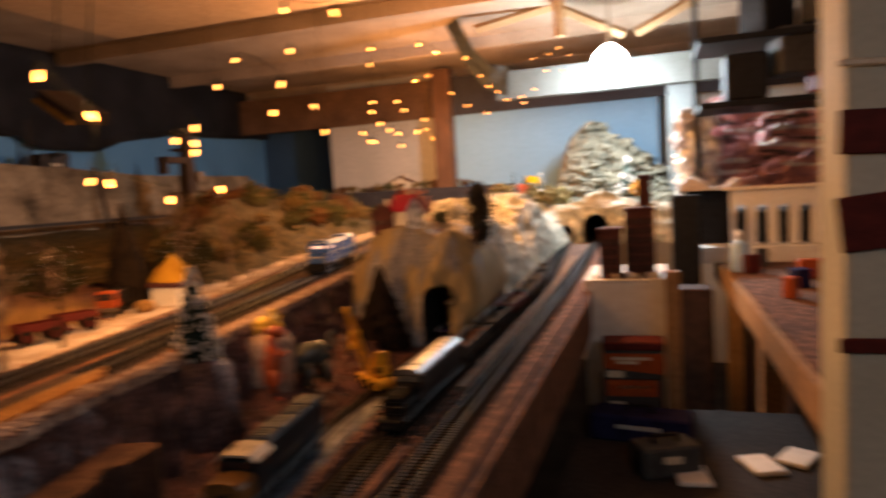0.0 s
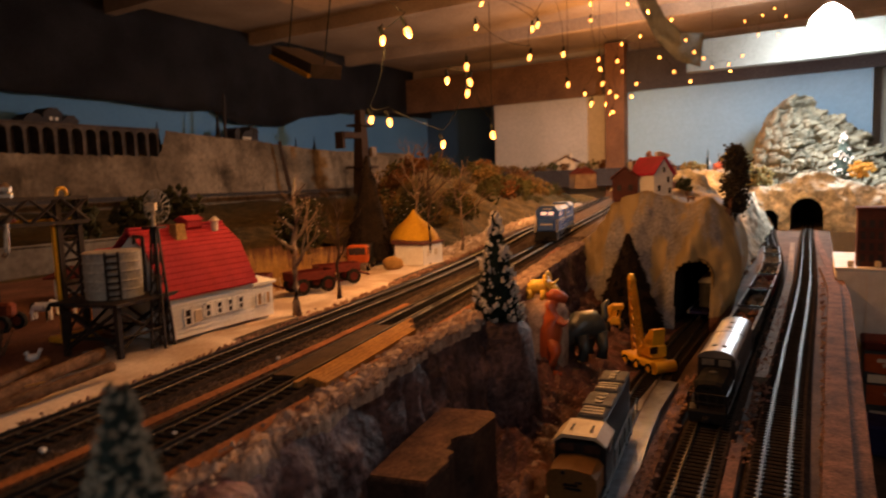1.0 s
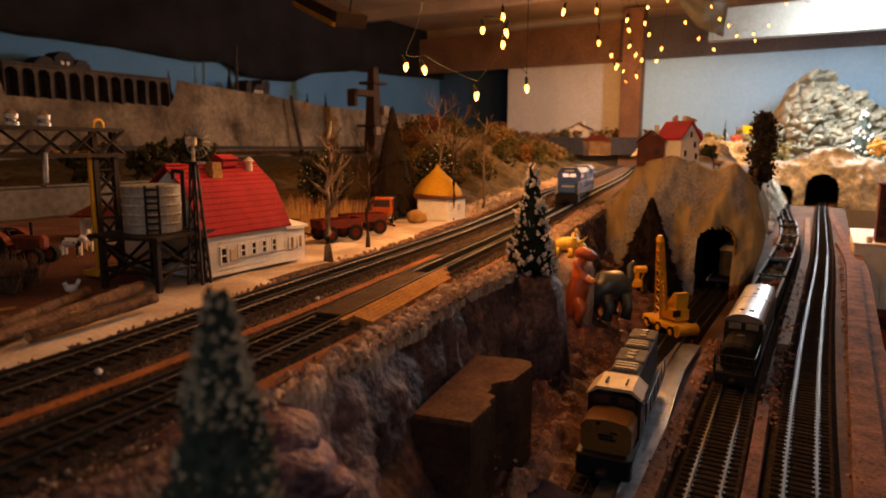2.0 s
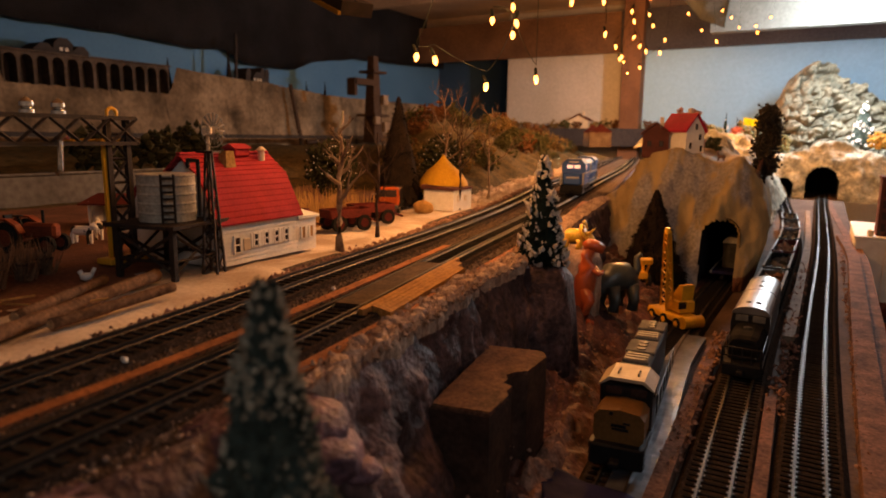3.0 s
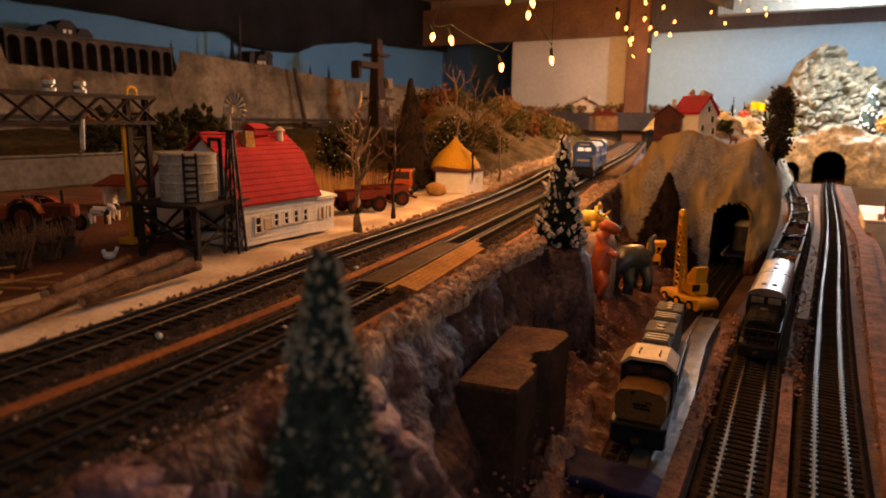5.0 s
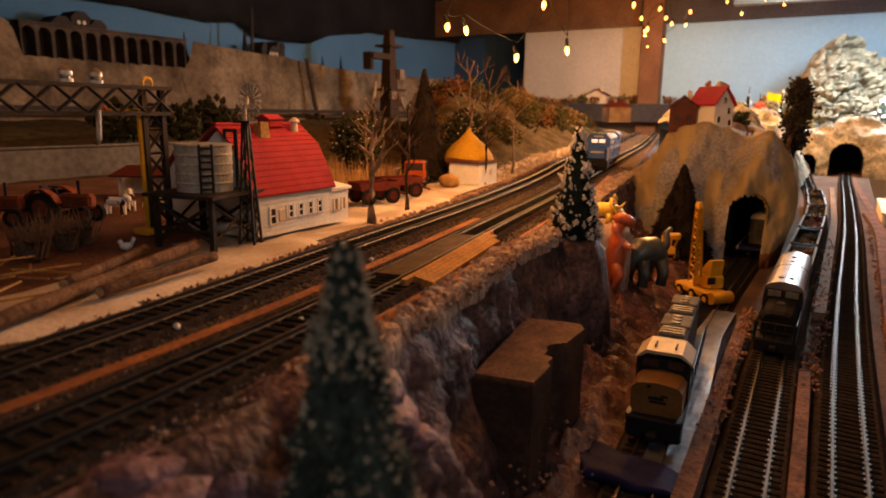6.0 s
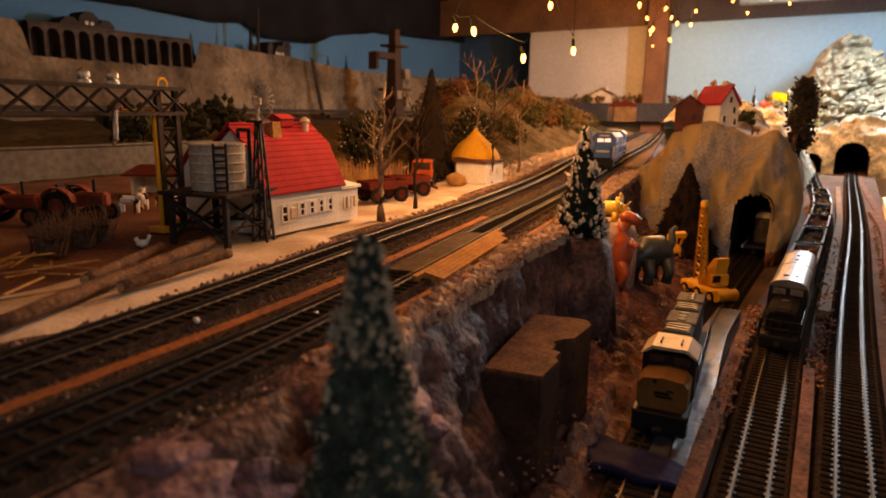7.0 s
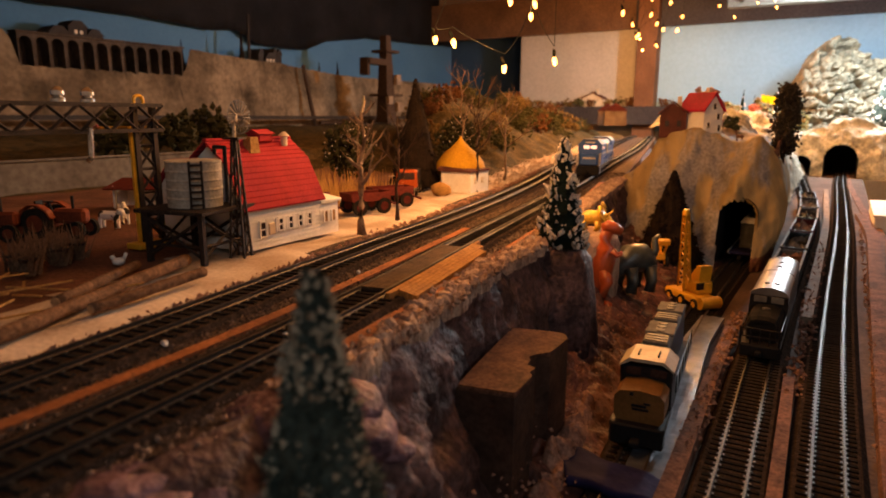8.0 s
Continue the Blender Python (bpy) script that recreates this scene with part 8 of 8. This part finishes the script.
# ---- right: carton, cases, bench ----
bm = bmesh.new()
box(bm, (-0.018, 1.68, -0.49), (0.172, 0.26, 1.01), bevel=0.002)
t = tagged(part("white_cabinet", bm, M["white"]), "plain white cabinet beside the deck", "cabinet")
bm = bmesh.new()
box(bm, (-0.055, 1.5488, -0.3), (0.002, 0.0016, 0.62))
part("panel_joint", bm, M["plasterwall"], t)
bm = bmesh.new()
box(bm, (-0.018, 1.68, 0.0175), (0.176, 0.264, 0.005), bevel=0.001)
part("top", bm, M["white"], t)


def brick_building(x, y, w, d, h, label, floors):
    t = thing("brick_building", pose(x, y, 0.02), label, "building", "brick buildings on the cabinet")
    bm = bmesh.new()
    box(bm, (0, 0, h / 2), (w, d, h))
    part("wall", bm, M["brick"], t)
    bm = bmesh.new()
    box(bm, (0, 0, h + 0.002), (w + 0.004, d + 0.004, 0.006), bevel=0.001)
    part("cornice", bm, M["brick"], t)
    for i in range(floors):
        for s in (-1, 0, 1):
            bm = bmesh.new()
            box(bm, (s * w * 0.3, -d / 2 - 0.0004, 0.016 + i * (h - 0.02) / floors), (w * 0.16, 0.0012, 0.014))
            win = part("window", bm, M["window"], t)
            bm = bmesh.new()
            box(bm, (s * w * 0.3, -d / 2 - 0.001, 0.0075 + i * (h - 0.02) / floors), (w * 0.2, 0.003, 0.002))
            part("window_sill", bm, M["brick"], win)


brick_building(-0.048, 1.60, 0.046, 0.06, 0.105, "dark brick warehouse standing on the white cabinet", 4)
brick_building(0.014, 1.65, 0.064, 0.07, 0.145, "tall red-brown brick building on the white cabinet", 6)
bm = bmesh.new()
box(bm, (0.026, 1.655, 0.2045), (0.030, 0.032, 0.065), bevel=0.001)
box(bm, (0.026, 1.655, 0.239), (0.036, 0.038, 0.006), bevel=0.001)
tagged(part("roof_tower", bm, M["brick"]), "square brick tower on the tall building", "tower")
for i in range(10):
    bm = bmesh.new()
    box(bm, (0, 0, 0.006), (random.uniform(0.008, 0.02), random.uniform(0.006, 0.012), 0.012), bevel=0.002)
    tagged(part("small_scrap", bm, [M["cream"], M["darkgrey"], M["white"]][i % 3]), "small odd part lying on the cabinet", "scrap", "scraps on the cabinet").matrix_basis = pose(-0.08 + 0.014 * i, 1.563 + 0.01 * (i % 3), 0.02, 0, 0, 37 * i)
bm = bmesh.new()
box(bm, (0.10, 1.28, -0.262), (0.42, 0.5, 0.02))
t = tagged(part("side_table", bm, M["floor_dark"]), "dark low table with cases and tools", "table")
for x in (-0.09, 0.29):
    for y in (1.05, 1.5):
        bm = bmesh.new()
        box(bm, (x, y, -0.636), (0.03, 0.03, 0.728))
        part("leg", bm, M["oldwood"], t)


def case(m, s, body, label, bars):
    t = thing("tool_case", m, label, "case", "cases on the low table")
    bm = bmesh.new()
    box(bm, (0, 0, s[2] / 2), s, bevel=0.004)
    part("shell", bm, body, t)
    bm = bmesh.new()
    for x in (-0.02, 0.02):
        box(bm, (x, 0, s[2] + 0.006), (0.005, 0.008, 0.012))
    box(bm, (0, 0, s[2] + 0.012), (0.045, 0.008, 0.005), bevel=0.001)
    part("handle", bm, M["black"], t)
    for x, z, w, h, m2 in bars:
        bm = bmesh.new()
        box(bm, (x, -s[1] / 2 - 0.0006, z), (w, 0.0012, h))
        part("printed_bar", bm, m2, t)


case(pose(-0.008, 1.47, -0.252, 0, 0, 3), (0.12, 0.05, 0.09), M["darkgrey"], "dark case with an orange printed front", [(0.0, 0.068, 0.10, 0.034, M["orange"]), (0.005, 0.07, 0.06, 0.006, M["cream"]), (-0.03, 0.03, 0.03, 0.02, M["cream"])])
t = thing("tool_carton", pose(-0.004, 1.47, -0.164, 0, 0, 2), "black and orange printed tool carton on the case", "carton")
bm = bmesh.new()
box(bm, (0, 0, 0.029), (0.118, 0.06, 0.058), bevel=0.002)
part("body", bm, M["darkgrey"], t)
bm = bmesh.new()
box(bm, (0, 0, 0.066), (0.121, 0.063, 0.018), bevel=0.003)
part("lid", bm, M["red"], t, "dull red lid")
bm = bmesh.new()
prism(bm, [(-0.058, 0.022), (0.058, 0.010), (0.058, 0.052), (-0.058, 0.052)], -0.0316, -0.0302, "y")
part("printed_panel", bm, M["orange"], t, "orange printed panel")
for x, z, w in ((-0.004, 0.042, 0.072), (-0.012, 0.034, 0.04)):
    bm = bmesh.new()
    box(bm, (x, -0.0322, z), (w, 0.0012, 0.006))
    part("printed_bar", bm, M["cream"], t)
bm = bmesh.new()
box(bm, (-0.036, -0.0318, 0.010), (0.034, 0.0012, 0.014))
part("label", bm, M["cream"], t, "pale label")
case(pose(0.01, 1.36, -0.252, 0, 0, -8), (0.18, 0.07, 0.05), M["bluetape"], "dark blue flat case with pale lettering bars", [(0.0, 0.03, 0.08, 0.008, M["paleband"])])
case(pose(0.05, 1.22, -0.252, 0, 0, 24), (0.1, 0.06, 0.05), M["darkgrey"], "small dark grey case on the low table", [(0.0, 0.03, 0.03, 0.012, M["cream"])])
bm = bmesh.new()
box(bm, (0.075, 1.47, -0.10), (0.028, 0.03, 0.30))
tagged(part("wooden_board", bm, M["joist_wood"]), "orange-brown board standing by the cases", "board").matrix_basis = pose(0, 0, -0.002)
# bench with clutter
t = thing("workbench", pose(0.301, 1.0, -0.045), "long wooden workbench with a thick pale edge", "workbench")
bm = bmesh.new()
box(bm, (0.45, 0.92, -0.045), (0.95, 1.70, 0.03))
part("worktop", bm, M["edge_wood"], t)
bm = bmesh.new()
box(bm, (-0.032, 0.92, -0.07), (0.014, 1.70, 0.07), bevel=0.002)
part("front_edge", bm, M["joist_wood"], t)
bm = bmesh.new()
box(bm, (0.06, 0.92, -0.52), (0.02, 1.66, 0.86))
part("front_panel", bm, M["oldwood"], t, "dark panel below the worktop")
for y in (0.12, 0.8, 1.5):
    bm = bmesh.new()
    box(bm, (0.0, y, -0.508), (0.045, 0.07, 0.894))
    part("leg", bm, M["joist_wood"], t)
t = thing("glue_bottle", pose(0.300, 2.34, -0.075) @ Matrix.Scale(1.3, 4), "clear bottle with pale blue glue and white cap", "bottle")
bm = bmesh.new()
lathe(bm, (0, 0, 0), [(0.02, 0), (0.021, 0.005), (0.021, 0.065), (0.010, 0.078)], 20)
part("body", bm, mat("pale_blue_plastic", (0.35, 0.5, 0.7), (0.3, 0.45, 0.65), 40, 300, 0.3, 0.05), t, smooth=True)
bm = bmesh.new()
lathe(bm, (0, 0, 0.078), [(0.010, 0), (0.010, 0.012), (0.004, 0.024)], 14)
part("cap", bm, M["white"], t)


def pink_rocks(u, v):
    """Shelving layers: each step juts out over the one below."""
    x = 0.22 + 0.72 * u
    z = 0.17 + (0.36 + 0.05 * math.sin(9 * u)) * v
    tilt = z + 0.05 * math.sin(5 * x) + 0.02 * fbm(x * 8, z * 8, 2)
    layer = tilt * 22
    step = layer - math.floor(layer)
    n = 0.05 * step ** 2 + 0.03 * noise.cell(Vector((math.floor(layer) * 3.7, math.floor(x * 9), 1))) + 0.02 * fbm(x * 30, 1, z * 40, 4)
    return (x + 0.3 * n, 2.86 + 0.20 * v - n, z + 0.3 * n - 0.03)


# third tone paints the shade of clefts, laid on by noise bands
PINKS = [mat("pink_rock_paint", (0.46, 0.25, 0.24), (0.30, 0.15, 0.15), 10, 120, 0.8, 0.6), mat("white_rock_paint", (0.60, 0.57, 0.54), (0.42, 0.36, 0.34), 10, 120, 0.8, 0.6), mat("cleft_shade_tone", (0.12, 0.08, 0.075), (0.07, 0.05, 0.05), 10, 120, 0.85, 0.6)]
bm = bmesh.new()
sheet(bm, 170, 120, pink_rocks)
ob = tagged(part("pink_rock_cliff", bm, PINKS, smooth=False), "pink and white layered foam cliff above the bench", "rock cliff")
for p in ob.data.polygons:
    c = p.center
    k = fbm(c.x * 5, c.z * 26, 3, 4)
    p.material_index = 1 if k > 0.28 else 2 if k < -0.42 else 0
for i, (x, z, r) in enumerate(((0.175, 0.44, 0.045), (0.235, 0.43, 0.04), (0.165, 0.37, 0.04), (0.215, 0.36, 0.05), (0.255, 0.33, 0.045), (0.17, 0.29, 0.042), (0.225, 0.27, 0.048), (0.18, 0.215, 0.045), (0.245, 0.21, 0.04))):
    bm = bmesh.new()
    bmesh.ops.create_icosphere(bm, subdivisions=3, radius=r)
    for v in bm.verts:
        q = v.co * 26 + Vector((i * 4.3, 0, 0))
        v.co *= 1 + 0.55 * (noise.ridged_multi_fractal(q, 0.9, 2.1, 3, 1.0, 2.0) - 1.0)
    tagged(part("white_foam_rock", bm, [PINKS[1], M["white"]][i % 2], smooth=False), "crumpled white foam rock stacked beside the pink cliff", "rock", "white foam rocks").matrix_basis = pose(x, 2.80, z, 30 * i, 0, 50 * i)
t = thing("white_viaduct", pose(0.44, 2.60, -0.015), "white plaster viaduct with dark arches", "viaduct")
for i in range(5):
    bm = bmesh.new()
    c, w, e = -0.10 + i * 0.067, 0.038, 0.031
    arch = [(c + w / 2 * math.cos(math.pi * k / 10), 0.122 + w / 2 * math.sin(math.pi * k / 10)) for k in range(11)]
    rings = []
    for y in (0.0, e):
        low = [bm.verts.new((x, y, z)) for x, z in [(c + w / 2, 0.0)] + arch + [(c - w / 2, 0.0)]]
        top = [bm.verts.new((x, y, z)) for x, z in [(c + 0.0335, 0.0)] + [(c + 0.0335 - 0.0067 * k, 0.19) for k in range(11)] + [(c - 0.0335, 0.0)]]
        rings.append((low, top))
        for k in range(12):
            bm.faces.new((low[k], low[k + 1], top[k + 1], top[k]))
    for q in (0, 1):
        for k in range(12):
            bm.faces.new((rings[0][q][k], rings[0][q][k + 1], rings[1][q][k + 1], rings[1][q][k]))
    part("arch_bay", bm, M["white"], t)
bm = bmesh.new()
box(bm, (0.034, 0.02, 0.195), (0.37, 0.06, 0.012), bevel=0.002)
part("deck", bm, M["plasterwall"], t)
bm = bmesh.new()
box(bm, (0.55, 2.9, 0.06), (0.75, 0.4, 0.12))
tagged(part("dark_shelf_box", bm, M["darkgrey"]), "dark shelf unit behind the white viaduct", "shelf").matrix_basis = pose(0, 0, -0.03)
bm = bmesh.new()
box(bm, (0.435, 2.64, -0.047), (0.64, 0.16, 0.056), bevel=0.002)
tagged(part("white_platform", bm, M["white"]), "white board platform under the viaduct", "platform")
t = thing("rock_overhang", pose(0.235, 2.66, -0.02), "dark cave under a pale rock slab on a white pillar", "rock overhang")
bm = bmesh.new()
sheet(bm, 24, 12, lambda u, v: (-0.10 + 0.20 * u, -0.06 + 0.14 * v, 0.225 + 0.02 * math.sin(7 * u) + 0.012 * fbm(u * 5, v * 5, 2)), 0.20)
part("slab", bm, PINKS[1], t)
bm = bmesh.new()
sheet(bm, 4, 16, lambda u, v: (-0.105 + 0.035 * u + 0.006 * math.sin(6 * v), -0.055 + 0.02 * u, 0.205 * v))
bmesh.ops.solidify(bm, geom=bm.faces[:], thickness=0.02)
part("pillar", bm, M["white"], t, "pale plaster pillar")
# black block stands in for the shade under the slab
bm = bmesh.new()
box(bm, (0.01, 0.05, 0.10), (0.17, 0.04, 0.20), bevel=0.004)
part("cave_shade_block", bm, M["black"], t)
bm = bmesh.new()
box(bm, (0.185, 3.36, 0.30), (0.12, 0.02, 0.72))
tagged(part("grey_panel", bm, M["pale_panel"]), "pale grey board beside the blue sky panel", "board", kind="structure")
bm = bmesh.new()
box(bm, (0.15, 2.5, -0.38), (0.09, 0.09, 1.24), bevel=0.004)
tagged(part("black_box", bm, M["black"]), "black upright box on the bench end", "box").matrix_basis = pose(0, 0, -0.07)
for i in range(26):
    x, y = 0.30 + 0.026 * (i * 7 % 19), 1.25 + 0.055 * i
    h = random.uniform(0.015, 0.06)
    bm = bmesh.new()
    if i % 3:
        box(bm, (0, 0, h / 2), (random.uniform(0.02, 0.06), random.uniform(0.02, 0.05), h), bevel=0.003)
    else:
        lathe(bm, (0, 0, 0), [(0.012, 0), (0.013, h), (0.006, h + 0.01)], 12)
    tagged(part("workshop_part", bm, [M["white"], M["red"], M["bluetape"], M["cream"], M["darkgrey"], M["orange"]][i % 6]), "odd workshop part lying on the bench", "workshop clutter", "clutter on the workbench").matrix_basis = pose(x + 0.03, y, -0.075, 0, 0, 53 * i)
for i, (x, z) in enumerate(((0.35, 0.55), (0.5, 0.62), (0.62, 0.56), (0.42, 0.75), (0.6, 0.78))):
    bm = bmesh.new()
    box(bm, (0, 0, 0), (0.13, 0.12, 0.15), bevel=0.006)
    tagged(part("dark_hanging_box", bm, [M["black"], M["darkgrey"], M["red"]][i % 3]), "dark box stacked on the high shelf", "box", "boxes on the high shelf").matrix_basis = pose(x, 2.55, z - 0.0, 0, 0, 11 * i)
t = thing("high_shelf", pose(0, 0, 0), "black high shelf above the bench", "shelf")
for z in (0.46, 0.67):
    bm = bmesh.new()
    box(bm, (0.55, 2.6, z), (0.7, 0.3, 0.02), bevel=0.002)
    part("board", bm, M["black"], t)
for x in (0.21, 0.89):
    bm = bmesh.new()
    box(bm, (x, 2.74, 0.5), (0.02, 0.02, 1.08))
    part("upright", bm, M["black"], t)
t = thing("grey_post", pose(0.285, 1.0, 0.0, 0, 0, 4), "grey-green painted square post with small signs", "post")
bm = bmesh.new()
box(bm, (0, 0, 0.0), (0.085, 0.085, 2.02), bevel=0.003)
part("shaft", bm, mat("grey_green_paint", (0.52, 0.52, 0.45), (0.45, 0.45, 0.38), 6, 120, 0.7, 0.2, grain=0.08), t)
for z, h, m2 in ((0.27, 0.07, M["red"]), (0.17, 0.09, M["red"]), (0.345, 0.012, M["cream"]), (0.03, 0.025, M["red"])):
    bm = bmesh.new()
    box(bm, (-0.02, -0.0455, z), (0.06, 0.006, h * 0.7), ry=random.uniform(-8, 8), bevel=0.002)
    part("sign_plate", bm, m2, t)
for x, y, a in ((0.2, 1.16, 20), (0.262, 1.2, -30), (0.09, 1.1, 8)):
    bm = bmesh.new()
    box(bm, (0, 0, 0.004), (0.05, 0.07, 0.008), bevel=0.002)
    tagged(part("paper_packet", bm, M["white"]), "white paper packet on the low table", "packet", "white packets").matrix_basis = pose(x, y + 0.10, -0.252, 0, 0, a)
# added box that darkens the gap where dark clutter stands
bm = bmesh.new()
box(bm, (0.15, 2.2, -0.55), (0.11, 0.1, 0.9), bevel=0.004)
tagged(part("dark_filler_box", bm, M["oldwood"]), "tall dark box added in place of dark clutter between cabinet and bench", "crate")

# ---- bulbs ----
BULB = bmesh.new()
lathe(BULB, (0, 0, 0), [(0.0013, 0), (0.0021, -0.0018), (0.0023, -0.0038), (0.0016, -0.0062), (0.0004, -0.008)], 10)
BULB = mesh_of("glass", BULB, M["bulb"])
SOCKET = bmesh.new()
lathe(SOCKET, (0, 0, 0), [(0.0016, 0), (0.0017, 0.006), (0.0008, 0.008)], 8)
SOCKET = mesh_of("socket", SOCKET, M["wire"])


def light_string(points, label, top):
    t = thing("light_string", pose(0, 0, 0), label, "string lights", "amber light strings")
    order = sorted(points, key=lambda p: p[1])
    bm = bmesh.new()
    for (ax, ay, az), (bx, by, bz) in zip(order, order[1:]):
        if math.dist((ax, ay, az), (bx, by, bz)) > 0.2:
            continue
        mid = Vector(((ax + bx) / 2 + random.uniform(-0.02, 0.02), (ay + by) / 2, (az + bz) / 2 + random.uniform(-0.004, 0.02)))
        a, b = Vector((ax, ay, az + 0.01)), Vector((bx, by, bz + 0.01))
        tube(bm, [a.lerp(mid, i / 8).lerp(mid.lerp(b, i / 8), i / 8) for i in range(9)], [0.00035] * 9, 4)
        part("cord", bm, M["wire"], t)
        bm = bmesh.new()
    bm.free()
    for x, y, z in (order[0], order[-1], order[len(order) // 2]):
        bm = bmesh.new()
        rod(bm, (x, y, z + 0.01), (x, y, top), 0.00035, n=4)
        part("drop_cord", bm, M["wire"], t)
    for p in points:
        for nm, me in (("socket", SOCKET), ("glass", BULB)):
            o = new(nm, me)
            o.location = p
            o.parent = t
            o.rotation_euler = (random.uniform(-.4, .4), random.uniform(-.4, .4), 0)


light_string(NEAR, "string of lit amber mini bulbs hanging over the farm", 0.8)
light_string(MIDDLE, "string of lit amber mini bulbs in a tangle", 0.8)
light_string(FAR, "string of lit amber mini bulbs along the ceiling", 0.8)
